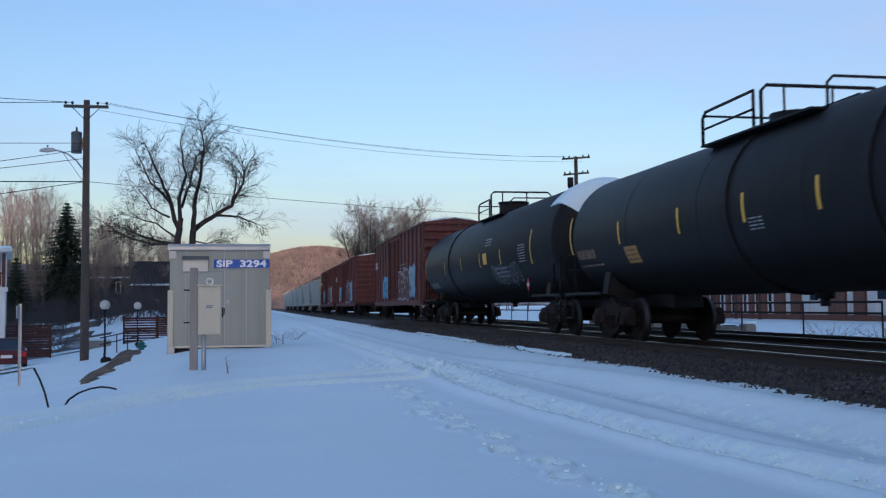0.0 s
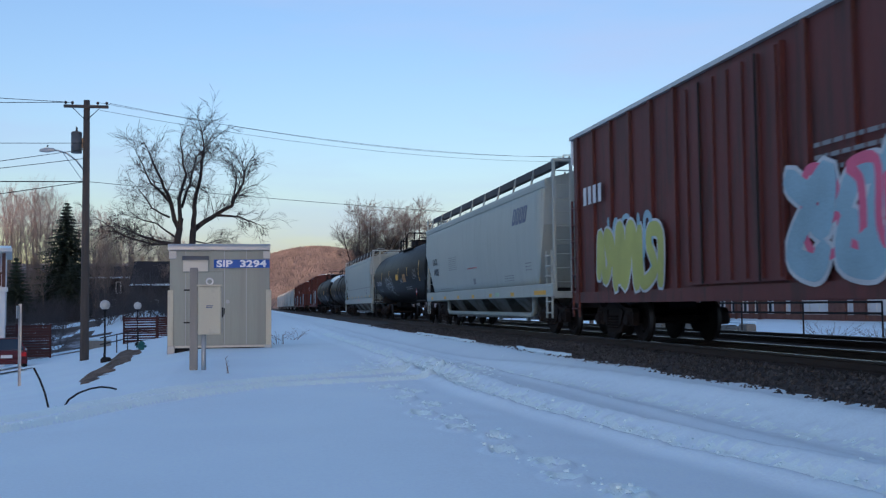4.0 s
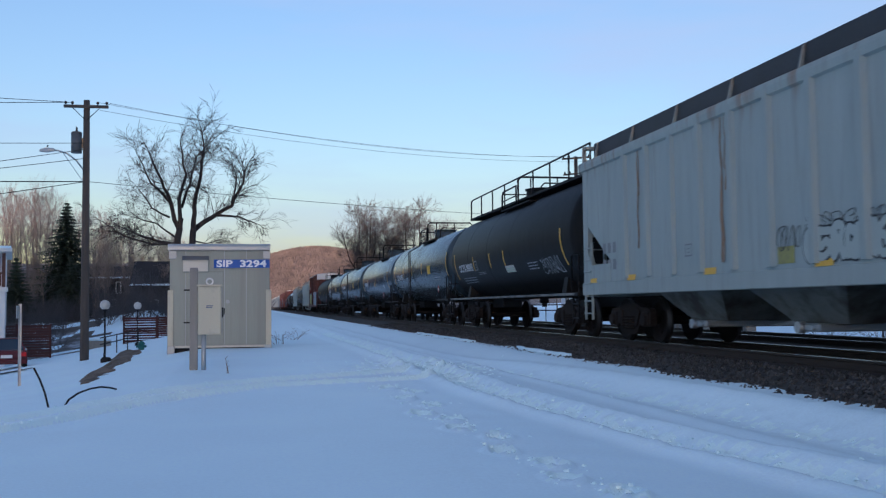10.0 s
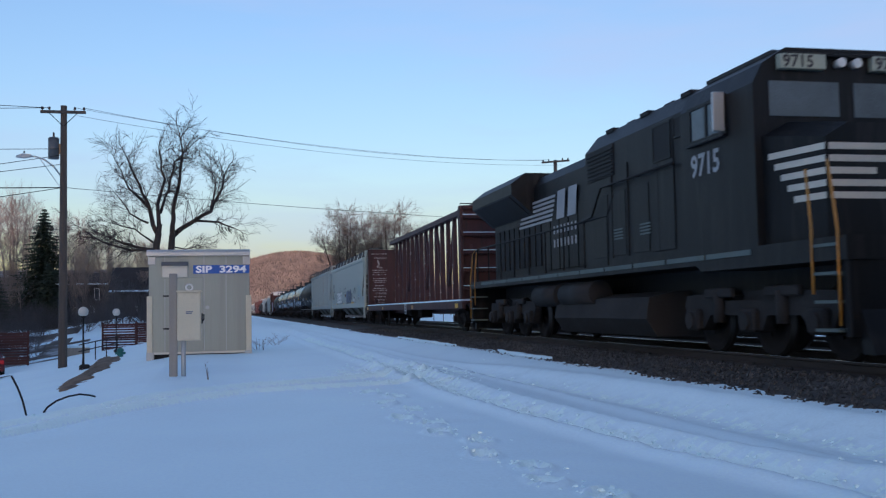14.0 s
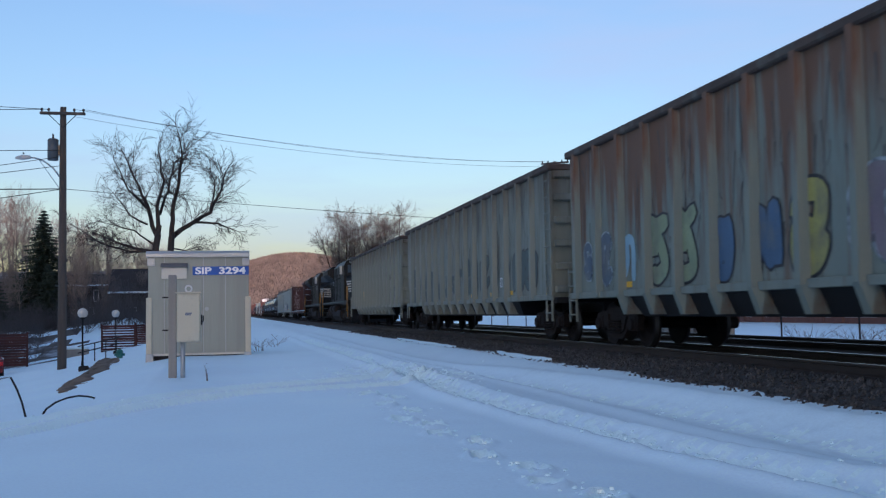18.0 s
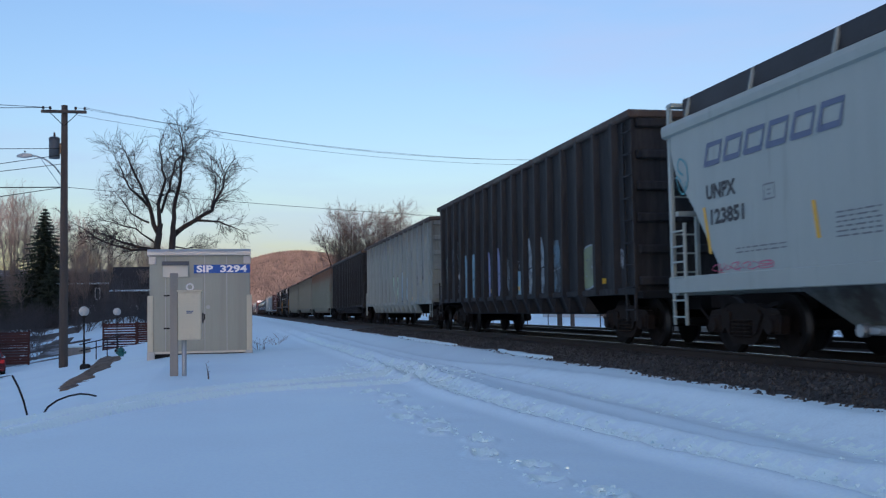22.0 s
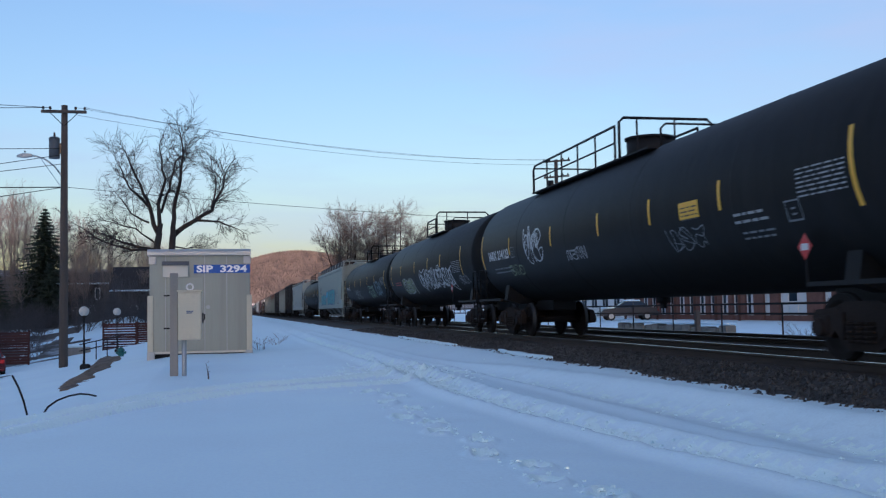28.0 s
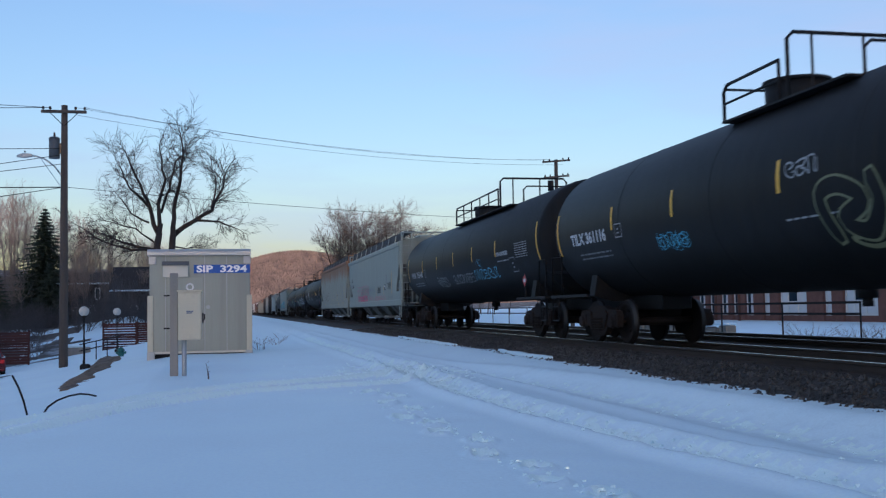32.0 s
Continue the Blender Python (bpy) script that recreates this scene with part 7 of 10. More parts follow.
    (-383.6, -402.5, gd("black2", "black gondola car with pale blue and white sprayed letters", top=4.5, ribs=17, pitch=1.04, items=[("text", "REGX", -6.95, -6.15, 2.12, 0.19, "letter"), ("text", "6804", -6.7, -6.0, 1.78, 0.2, "letter"), ("print", -6.6, 1.6, 0.5, 4, 0.07, "dull_white"), ("scrawl", -7.0, -6.15, 2.3, 3.0, 3, None, "worn_pale"), ("scrawl", -8.0, -7.6, 1.6, 2.9, 1, None, "g_green"), ("slab", -5.35, -4.8, 1.16, 2.39, 1, "g_pale", "worn_blue"), ("slab", -4.2, -3.6, 1.15, 2.36, 1, "g_pale", "worn_blue"), ("slab", -2.35, -1.8, 1.17, 2.32, 1, "g_lilac", "worn_blue"), ("slab", -1.35, -0.7, 1.2, 2.35, 1, "g_lilac", "worn_blue"), ("scrawl", -0.35, 0.2, 1.27, 2.2, 3, None, "worn_pale"), ("panel", 0.62, 1.13, 0.7, 0.62, "g_pale"), ("scrawl", 0.7, 1.3, 1.75, 2.0, 2, None, "worn_pale"), ("slab", 1.65, 2.45, 1.23, 2.37, 1, "worn_pale", "black2"), ("slab", 2.7, 3.45, 1.21, 2.34, 1, "worn_pale", "black2"), ("slab", 4.0, 4.7, 1.2, 2.2, 1, "worn_blue", "worn_pale"), ("letters", 6.1, 6.9, 1.2, 2.1, 1, "faded_green", "worn_pale"), ("scrawl", 7.9, 8.5, 1.5, 1.9, 2, None, "g_white"), ("patch", (-7.5, -4.92, -1.92, 1.11, 7.4), 1.3, 0.26)])),
    (-403.65, -424.1, hp("white_hopper", "white covered hopper car with a slate blue emblem", flat=True, closed=False, top=3.84, walk_top=4.3, items=[("emblem", -8.7, -4.9, 2.95, 0.38, 6, "logo_blue"), ("text", "UNPX", -8.65, -7.7, 2.44, 0.22, "ink"), ("text", "123851", -8.52, -7.47, 2.04, 0.22, "ink"), ("frame", -6.9, 2.25, 0.28, "grey_letter"), ("strip", (-8.65,), 1.95, 0.75, -0.25), ("strip", (-5.63, -2.08), 1.86, 0.5, -0.2), ("strip", (7.6,), 2.35, 1.2, -0.12), ("scrawl", -3.18, -2.38, 1.5, 2.05, 2, None, "g_black"), ("scrawl", -9.7, -9.3, 2.65, 3.25, 1, None, "g_teal"), ("print", -5.19, 1.95, 0.9, 6, 0.06, "grey_letter"), ("print", -1.95, 2.0, 0.5, 4, 0.06, "grey_letter"), ("print", -0.52, 1.85, 1.6, 5, 0.06, "grey_letter"), ("print", -7.75, 1.66, 1.4, 2, 0.06, "grey_letter"), ("scrawl", -8.55, -6.65, 1.29, 1.4, 4, None, "g_pink"), ("panel", 5.16, 1.5, 0.45, 0.28, "ink"), ("scrawl", 4.15, 6.45, 1.4, 1.7, 5, None, "grey_letter"), ("scrawl", -4.05, -3.35, 1.3, 1.45, 2, None, "g_pink_pale")])),
    (-424.41, -445.0, tk(R=1.48, CZ=2.44, front=6.4, hoop=(0.05, -1.5), hoop_h=0.68, rail_h=0.52, items=[("bars", -8.61, -7.75, 2.17, 0.23, 4, "letter"), ("text", "201131", -7.65, -6.67, 2.17, 0.24, "letter"), ("frame", -6.58, 2.15, 0.36, "dull_white"), ("print", -8.7, 2.02, 1.8, 2, 0.11, "dull_white"), ("strip", (-8.95, -6.65, -3.55, -0.36, 2.69, 5.69), 2.4), ("strip", (-9.76, 8.95), 2.3, 0.95, -0.1), ("panel", 4.1, 2.18, 0.6, 0.22, "dull_white"), ("print", 7.5, 2.5, 1.25, 7, 0.06, "dull_white"), ("print", 5.2, 2.0, 1.2, 3, 0.09, "grey_letter"), ("panel", -1.5, 2.02, 0.75, 0.3, "black2"), ("placard", 6.79, 1.44)])),
    (-445.25, -466.2, hp("cream_hopper", "cream covered hopper car with blue sprayed letters", flat=True, sill="cream_hopper", top=3.82, walk_top=4.33, items=[("text", "ARSX", -8.25, -7.25, 2.52, 0.24, "ink"), ("text", "4495", -8.05, -7.3, 2.18, 0.24, "ink"), ("print", -8.3, 1.95, 0.9, 5, 0.08, "grey_letter"), ("letters", -3.6, -1.4, 1.5, 2.1, 2, "g_pink_pale", None), ("letters", 3.2, 4.9, 1.5, 2.2, 2, "g_pink_pale", None), ("letters", -7.05, -2.5, 1.3, 2.1, 5, "g_teal", "g_navy"), ("stroke", -6.8, -2.6, 1.4, 1.8, 4, None, "g_pale"), ("letters", -2.4, -1.2, 1.85, 2.35, 3, "g_blue", "g_navy"), ("letters", -1.28, 4.6, 1.3, 2.35, 5, "g_teal", "g_navy"), ("stroke", -0.8, 4.2, 1.4, 2.0, 5, None, "g_pale"), ("strip", (-8.47, 7.85), 2.0, 0.85, -0.15), ("strip", (-6.3, -3.0, -0.2), 2.0, 0.5, -0.1), ("panel", 6.18, 1.82, 0.36, 0.26, "ink"), ("frame", 6.8, 1.85, 0.25, "letter"), ("print", 7.3, 1.95, 0.5, 3, 0.07, "grey_letter"), ("scrawl", 4.77, 5.4, 2.0, 2.3, 3, None, "g_black"), ("stroke", 5.5, 5.8, 1.6, 1.95, 1, None, "faded_slate"), ("panel", 8.2, 1.32, 0.6, 0.2, "g_pale"), ("stroke", -9.3, -8.3, 1.28, 1.56, 4, None, "g_blue"), ("scrawl", 6.2, 7.6, 1.3, 1.5, 4, None, "g_black")])),
    (-466.55, -486.7, tk(R=1.46, CZ=2.45, dome=False, front=1.5, items=[("strip", (-7.0, -4.0, -1.0, 2.0, 5.0), HIGH), ("strip", (-9.4, 8.6), 2.35, 0.95, -0.1), ("bars", -8.6, -6.6, 2.1, 0.22, 10, "dull_white"), ("scrawl", 2.0, 4.2, 1.5, 2.2, 3, None, "g_green"), ("scrawl", 4.8, 7.0, 1.6, 2.3, 4, None, "g_pale"), ("scrawl", -4.5, -2.0, 1.5, 2.0, 4, None, "dull_white"), ("print", 7.2, 2.5, 1.2, 7, 0.06, "dull_white")])),
    (-486.98, -505.4, tk(R=1.52, CZ=2.47, front=1.5, items=[("strip", (-5.2, -1.71, 1.19, 3.64), 2.55), ("strip", (-8.0, 7.03), 2.4, 0.95, -0.1), ("letters", -5.0, -2.4, 1.5, 2.1, 3, "faded_green", "g_white"), ("stroke", -0.74, 5.4, 1.6, 2.3, 7, None, "g_white"), ("scrawl", -0.6, 5.6, 1.55, 2.35, 6, None, "g_white"), ("print", 5.6, 2.45, 1.25, 7, 0.06, "dull_white"), ("scrawl", 6.3, 7.6, 1.6, 1.9, 3, None, "dull_white"), ("print", -7.0, 2.1, 1.5, 2, 0.1, "red"), ("placard", 5.5, 1.5)])),
    (-505.64, -526.4, tk(R=1.55, CZ=2.5, front=6.1, hoop=(-0.05, -1.6), hoop_h=0.68, rail_h=0.52, items=[("text", "IARX 214123", -8.84, -6.71, 2.16, 0.24, "letter"), ("frame", -6.48, 2.15, 0.34, "grey_letter"), ("print", -8.5, 1.98, 1.9, 2, 0.1, "grey_letter"), ("strip", (-6.59, -2.95, 0.21, 2.83, 5.5), 2.46), ("strip", (-9.61, 8.9), 2.44, 1.0, -0.1), ("stroke", -5.14, -3.9, 2.2, 2.7, 4, None, "g_white"), ("scrawl", -5.2, -3.6, 1.9, 2.8, 2, None, "g_white"), ("stroke", -2.04, -0.7, 1.8, 2.1, 4, None, "dull_white"), ("stroke", -6.95, -5.7, 1.65, 1.95, 3, None, "faded_green"), ("panel", 4.06, 2.2, 0.72, 0.28, "yellow"), ("print", 4.12, 2.44, 0.6, 4, 0.065, "ink"), ("print", 7.66, 2.6, 1.1, 7, 0.06, "dull_white"), ("print", 5.85, 2.2, 0.95, 2, 0.11, "dull_white"), ("print", 5.95, 1.9, 0.9, 2, 0.08, "grey_letter"), ("frame", 7.3, 1.9, 0.35, "grey_letter"), ("scrawl", 3.4, 4.8, 1.7, 2.1, 3, None, "grey_letter"), ("placard", 7.69, 1.53)])),
    (-526.65, -547.9, hp("rusty_hopper", "grey-white covered hopper car blotched with rust", flat=True, sill="rusty_hopper", top=4.06, walk_top=4.52, items=[("bars", -8.55, -7.75, 2.28, 0.2, 4, "ink"), ("bars", -8.25, -7.65, 1.9, 0.2, 3, "grey_letter"), ("scrawl", -6.65, -2.95, 1.6, 2.15, 3, None, "g_brown"), ("strip", (0.05, 3.19, 5.81), 1.78, 0.5, -0.2), ("strip", (8.02,), 2.0, 1.05, -0.12), ("panel", 3.21, 1.85, 0.4, 0.3, "ink"), ("print", 1.24, 2.1, 0.65, 5, 0.06, "grey_letter"), ("print", 5.15, 2.1, 0.45, 5, 0.06, "grey_letter"), ("print", 6.71, 2.35, 0.6, 6, 0.07, "grey_letter"), ("scrawl", 6.35, 7.75, 1.65, 1.95, 4, None, "grey_letter"), ("stroke", -0.45, -0.05, 1.7, 2.0, 1, None, "g_pink_pale"), ("patch", (-6.55, -1.55, 4.05, 7.45), 1.32, 0.16)])),
    (-548.55, -569.6, hp("cream_hopper", "pale grey covered hopper car with pink sprayed letters", flat=True, sill="cream_hopper", top=3.86, walk_top=4.36, items=[("text", "TILX", -8.95, -8.25, 2.55, 0.2, "ink"), ("text", "622046", -8.77, -7.75, 2.17, 0.2, "ink"), ("letters", -6.21, -0.9, 1.62, 2.15, 6, "cream_hopper", "g_pink"), ("letters", -5.65, -1.3, 1.3, 1.6, 6, "g_pink", None), ("scrawl", -0.9, 1.1, 1.35, 1.55, 4, None, "g_pink"), ("stroke", 1.8, 4.5, 1.3, 1.5, 8, None, "g_pink"), ("scrawl", 4.3, 5.5, 1.3, 1.5, 2, None, "g_pink"), ("stroke", 2.84, 3.95, 1.65, 2.0, 4, None, "g_black"), ("scrawl", 2.84, 3.9, 1.65, 2.02, 4, None, "g_black"), ("stroke", 6.26, 7.4, 1.78, 2.12, 4, None, "g_black"), ("strip", (2.2, 5.02), 1.78, 0.45, -0.2), ("strip", (7.6,), 2.1, 1.1, -0.12), ("panel", 5.18, 1.78, 0.44, 0.28, "ink"), ("print", 5.66, 2.55, 0.5, 7, 0.07, "grey_letter"), ("print", -0.1, 1.95, 1.5, 1, 0.08, "g_pink_pale"), ("print", 6.5, 1.5, 1.3, 2, 0.07, "grey_letter"), ("scrawl", -9.5, -9.2, 1.8, 2.7, 1, None, "grey_letter")])),
    (-570.1, -590.8, tk(R=1.5, CZ=2.5, front=1.85, hoop_h=0.72, hoop=(-4.3, -5.5), dome_at=0.8, items=[("bars", -8.38, -7.45, 2.08, 0.22, 4, "dull_white"), ("text", "785448", -7.25, -6.0, 2.08, 0.22), ("frame", -5.65, 2.06, 0.36, "grey_letter"), ("print", -8.15, 1.92, 1.9, 2, 0.09, "grey_letter"), ("strip", (-5.89, -3.02, -0.14, 2.66, 5.58), 2.49), ("strip", (-9.2, 9.65), 2.45, 0.95, -0.1), ("scrawl", -3.42, -1.75, 1.6, 1.95, 4, None, "dull_white"), ("stroke", -0.74, 2.35, 1.62, 1.95, 6, None, "grey_letter"), ("stroke", 2.52, 5.45, 1.66, 2.0, 5, None, "g_blue"), ("scrawl", 3.05, 3.75, 2.05, 2.3, 1, None, "g_blue"), ("text", "NON-ODORIZED", 5.67, 6.9, 2.27, 0.1), ("print", 5.7, 2.2, 1.2, 1, 0.1, "dull_white"), ("print", 7.62, 2.55, 1.15, 7, 0.06, "dull_white"), ("frame", 6.95, 1.78, 0.5, "grey_letter"), ("placard", 8.45, 1.5)])),
    (-591.07, -611.5, tk(R=1.5, CZ=2.46, front=2.33, hoop_h=0.78, hoop=(0.38, -1.1), dome_at=1.7, items=[("text", "TILX 361116", -8.58, -6.47, 2.13, 0.23, "letter"), ("frame", -5.96, 2.14, 0.34, "dull_white"), ("print", -8.2, 1.98, 1.8, 2, 0.09, "grey_letter"), ("strip", (-6.1, -3.29, 0.17, 3.2, 6.0), 2.53), ("strip", (-9.47, 8.8), 2.42, 0.95, -0.1), ("stroke", -4.1, -2.9, 1.8, 2.02, 4, None, "g_blue"), ("scrawl", -4.1, -2.8, 1.75, 2.05, 3, None, "g_blue"), ("stroke", 0.35, 1.15, 2.45, 2.72, 3, None, "dull_white"), ("letters", 1.05, 3.6, 1.55, 2.4, 2, "black", "g_olive"), ("stroke", 1.4, 4.4, 1.4, 2.0, 3, None, "g_olive"), ("print", 0.2, 1.98, 2.0, 1, 0.07, "dull_white"), ("print", 6.6, 2.5, 1.15, 7, 0.06, "dull_white")])),
]
CARS = []
for lead, rear, build in TRAIN:
    thing, label, cat = build(lead - rear)
    tagged(thing, label, cat, "freight train")
    mid = (lead + rear) / 2
    thing.matrix_basis = pose(TRACK_X, mid + travelled(0), RAIL_Z)
    CARS.append((thing, mid))
# cars far ahead repeat the near ones
red, pale = CARS[0][0], CARS[3][0]
for i in range(2):
    mid = (85.2, 105.7)[i]
    CARS.append((copy_thing(red, pose(TRACK_X, mid + travelled(0), RAIL_Z)), mid))
for i in range(7):
    mid = 126.8 + 21.0 * i
    CARS.append((copy_thing(pale, pose(TRACK_X, mid + travelled(0), RAIL_Z)), mid))

# ---- the signal shed and its meter post ----
def painted_text(name, text, material, parent, m, size, bold=0.0, stretch=1.0):
    cu = bpy.data.curves.new("lettering", "FONT")
    cu.body, cu.size, cu.offset, cu.resolution_u = text, size, bold, 3
    tmp = bpy.data.objects.new("lettering", cu)
    scene.collection.objects.link(tmp)
    me = bpy.data.meshes.new_from_object(tmp)
    bpy.data.objects.remove(tmp)
    for v in me.vertices:
        v.co.x *= stretch
    me.transform(m)
    me.materials.append(material)
    ob = new(name, me)
    ob.parent = parent
    return ob


M["plate_cream"] = mat("cream_enamel_plate", (0.66, 0.62, 0.52), 0.5, var=0.08)
M["sign_white"] = mat("white_sign_letter", (0.90, 0.91, 0.92), 0.4, var=0.03)
M["hood_grey"] = mat("slate_grey_hood", (0.13, 0.135, 0.145), 0.6, var=0.1)
M["cabinet"] = mat("pale_grey_cabinet", (0.58, 0.54, 0.41), 0.5, var=0.08, stain=(0.44, 0.41, 0.33), amount=0.2)
SHED_Y = 28.6
shed = empty("signal_shed", pose(-0.955, SHED_Y, 0.1), label="dull aluminium signal shed on a low base in snow", category="shed")
W, D, Z0, Z1 = 1.36, 3.0, 0.17, 2.98
b = NB()
box(b, -W, W, 0, D, Z0, Z1, 0.02)
part("wall", b, M["shed"], shed)
b = NB()
for x in (-0.93, 0.12, 0.72):
    box(b, x - 0.008, x + 0.008, -0.006, 0.01, Z0 + 0.04, Z1 - 0.1)
part("panel_seam", b, M["galv"], shed)
b = NB()
box(b, -0.90, 0.10, -0.022, 0.0, Z0 + 0.06, Z1 - 0.72, 0.008)
door = part("door", b, M["shed"], shed, "flat metal door with two hinges")
for z in (0.85, 1.75):
    b = NB()
    box(b, -0.98, -0.82, -0.04, -0.02, z - 0.02, z + 0.02)
    part("hinge", b, M["steel_dark"], door)
b = NB()
rod(b, (0.21, -0.05, 1.42), (0.21, 0.0, 1.42), 0.055, n=14)
part("lock", b, M["galv"], shed)
b = NB()
prism(b, [(-0.10, Z1 - 0.12), (-0.10, Z1 - 0.02), (-0.04, Z1 + 0.05), (D + 0.06, Z1 + 0.12), (D + 0.06, Z1 - 0.12)], "x", -W - 0.05, W + 0.02)
part("roof", b, M["galv"], shed, "shallow metal roof with a folded front edge")
for s in (-1, 1):
    b = NB()
    box(b, *sorted((s * (W - 0.10), s * (W + 0.05))), -0.05, 0.10, Z0 - 0.02, 1.75, 0.01)
    part("corner_post", b, M["cabinet"], shed)
    b = NB()
    box(b, *sorted((s * (W - 0.18), s * (W + 0.02))), -0.03, 0.05, Z1 - 0.36, Z1 - 0.14, 0.01)
    part("corner_bracket", b, M["galv"], shed)
    b = NB()
    box(b, *sorted((s * (W - 0.14), s * (W + 0.06))), -0.07, 0.2, -0.06, Z0 + 0.04, 0.01)
    part("base_foot", b, M["galv"], shed)
b = NB()
box(b, -W, W, -0.03, 0.02, Z0 - 0.02, Z0 + 0.04, 0.005)
part("base_rail", b, M["plate_cream"], shed)
# dark solid under the wall stands in for the shaded gap below the shed
b = NB()
box(b, -W + 0.05, W - 0.05, 0.06, D - 0.05, -0.25, Z0)
part("base_block", b, M["steel_dark"], shed)
b = NB()
box(b, -0.17, W - 0.0, -0.035, -0.004, Z1 - 0.62, Z1 - 0.385)
sign = part("name_board", b, M["blue_sign"], shed, "blue enamel board with white lettering")
for text, x0, x1 in (("SIP", -0.10, 0.345), ("3294", 0.545, 1.274)):
    ob = painted_text("name_lettering", text, M["sign_white"], sign, pose(0, -0.039, Z1 - 0.588, 90), 0.258, 0.009)
    lo, hi = min(v.co.x for v in ob.data.vertices), max(v.co.x for v in ob.data.vertices)
    for v in ob.data.vertices:
        v.co.x = x0 + (v.co.x - lo) * (x1 - x0) / (hi - lo)
b = NB()
box(b, -1.00, -0.32, -0.10, 0.0, Z1 - 0.72, Z1 - 0.40, 0.012)
vent = part("vent_plate", b, M["plate_cream"], shed, "cream panel under a dark hood")
b = NB()
prism(b, [(-0.005, Z1 - 0.28), (-0.16, Z1 - 0.38), (-0.16, Z1 - 0.40), (-0.005, Z1 - 0.40)], "x", -1.02, -0.30)
part("hood", b, M["hood_grey"], vent)

post = empty("meter_post", pose(-1.16, 19.95, 0.14), label="grey timber post carrying a pale metal meter cabinet", category="meter post")
b = NB()
box(b, -0.075, 0.075, -0.07, 0.07, -0.25, 1.99, 0.012)
part("post", b, M["wood_grey"], post)
b = NB()
rod(b, (0.19, -0.02, -0.25), (0.19, -0.02, 0.75), 0.045, n=14)
part("conduit", b, M["galv"], post, "galvanised conduit running into the snow")
b = NB()
box(b, 0.08, 0.52, -0.14, 0.10, 0.70, 1.63, 0.012)
cabinet = part("cabinet", b, M["cabinet"], post, "pale grey meter cabinet")
b = NB()
box(b, 0.06, 0.54, -0.16, 0.12, 1.63, 1.66, 0.006)
part("cabinet_cap", b, M["cabinet"], cabinet)
b = NB()
box(b, 0.095, 0.505, -0.155, -0.14, 0.72, 1.60, 0.006)
part("cabinet_door", b, M["cabinet"], cabinet)
b = NB()
box(b, 0.53, 0.555, -0.12, -0.04, 1.02, 1.22, 0.008)
pipe(b, [(0.545, -0.11, 1.06), (0.575, -0.11, 1.10), (0.575, -0.11, 1.2)], 0.012)
part("latch", b, M["steel_dark"], cabinet)
b = NB()
for i, w in enumerate((0.13, 0.11)):
    box(b, 0.24, 0.24 + w, -0.158, -0.154, 1.24 - 0.03 * i, 1.26 - 0.03 * i)
part("maker_plate", b, M["logo_blue"], cabinet)
b = NB()
pipe(b, [(0.30 + 0.06 * math.cos(a), -0.02, 1.72 + 0.06 * math.sin(a)) for a in (-1.5 + 0.315 * i for i in range(21))], 0.018, 8)
part("lifting_eye", b, M["white_paint"], cabinet)

# ---- poles, lamps and wires ----
M["glass_globe"] = mat("frosted_white_globe", (0.50, 0.50, 0.47), 0.3, var=0.05, bump=0)
M["insulator"] = mat("brown_porcelain", (0.06, 0.04, 0.035), 0.25, var=0.1)
P1 = Vector((-6.35, 39.95, 0))
pole = empty("utility_pole", pose(P1.x, P1.y, ground_z(P1.x, P1.y) - 0.1), label="brown timber utility pole with transformer and crossarm", category="utility pole")
PZ = 1.35 + 0.1981 * 40.45 - (ground_z(P1.x, P1.y) - 0.1)
b = NB()
rod(b, (0, 0, -0.3), (0, 0, PZ), 0.17, 0.115, n=12)
part("shaft", b, M["wood_pole"], pole)
ARM = 8.85 - (ground_z(P1.x, P1.y) - 0.1) + 0.25
b = NB()
box(b, -0.82, 0.82, -0.18, -0.08, ARM - 0.055, ARM + 0.055, 0.01)
part("crossarm", b, M["wood_pole"], pole)
b = NB()
for s in (-1, 1):
    rod(b, (s * 0.5, -0.14, ARM - 0.05), (0, -0.1, ARM - 0.55), 0.015, n=5)
part("arm_brace", b, M["steel_dark"], pole)
for x in (-0.75, -0.5, 0.42, 0.75):
    b = NB()
    rod(b, (x, -0.13, ARM + 0.05), (x, -0.13, ARM + 0.12), 0.02, n=8)
    rod(b, (x, -0.13, ARM + 0.10), (x, -0.13, ARM + 0.19), 0.055, 0.04, n=10)
    part("insulator", b, M["insulator"], pole)
TZ = 7.65 - (ground_z(P1.x, P1.y) - 0.1) + 0.05
b = NB()
rod(b, (-0.36, 0, TZ - 0.38), (-0.36, 0, TZ + 0.38), 0.20, n=18)
rod(b, (-0.36, 0, TZ + 0.38), (-0.36, 0, TZ + 0.44), 0.215, 0.15, n=18)
transformer = part("transformer", b, mat("transformer_grey", (0.10, 0.11, 0.12), 0.5, var=0.2), pole, "dark grey drum transformer")
b = NB()
for y in (-0.08, 0.08):
    rod(b, (-0.36, y, TZ + 0.42), (-0.36, y, TZ + 0.62), 0.03, 0.02, n=8)
box(b, -0.2, -0.1, -0.05, 0.05, TZ - 0.2, TZ + 0.2)
part("bushing", b, M["insulator"], transformer)
LZ = 6.97 - (ground_z(P1.x, P1.y) - 0.1)
b = NB()
pts = [(-0.1, 0, LZ - 0.25)] + [(-0.1 - 0.95 * math.sin(a), 0, LZ - 0.25 + 0.75 * (1 - math.cos(a))) for a in (0.3, 0.6, 0.9, 1.2, 1.5)]
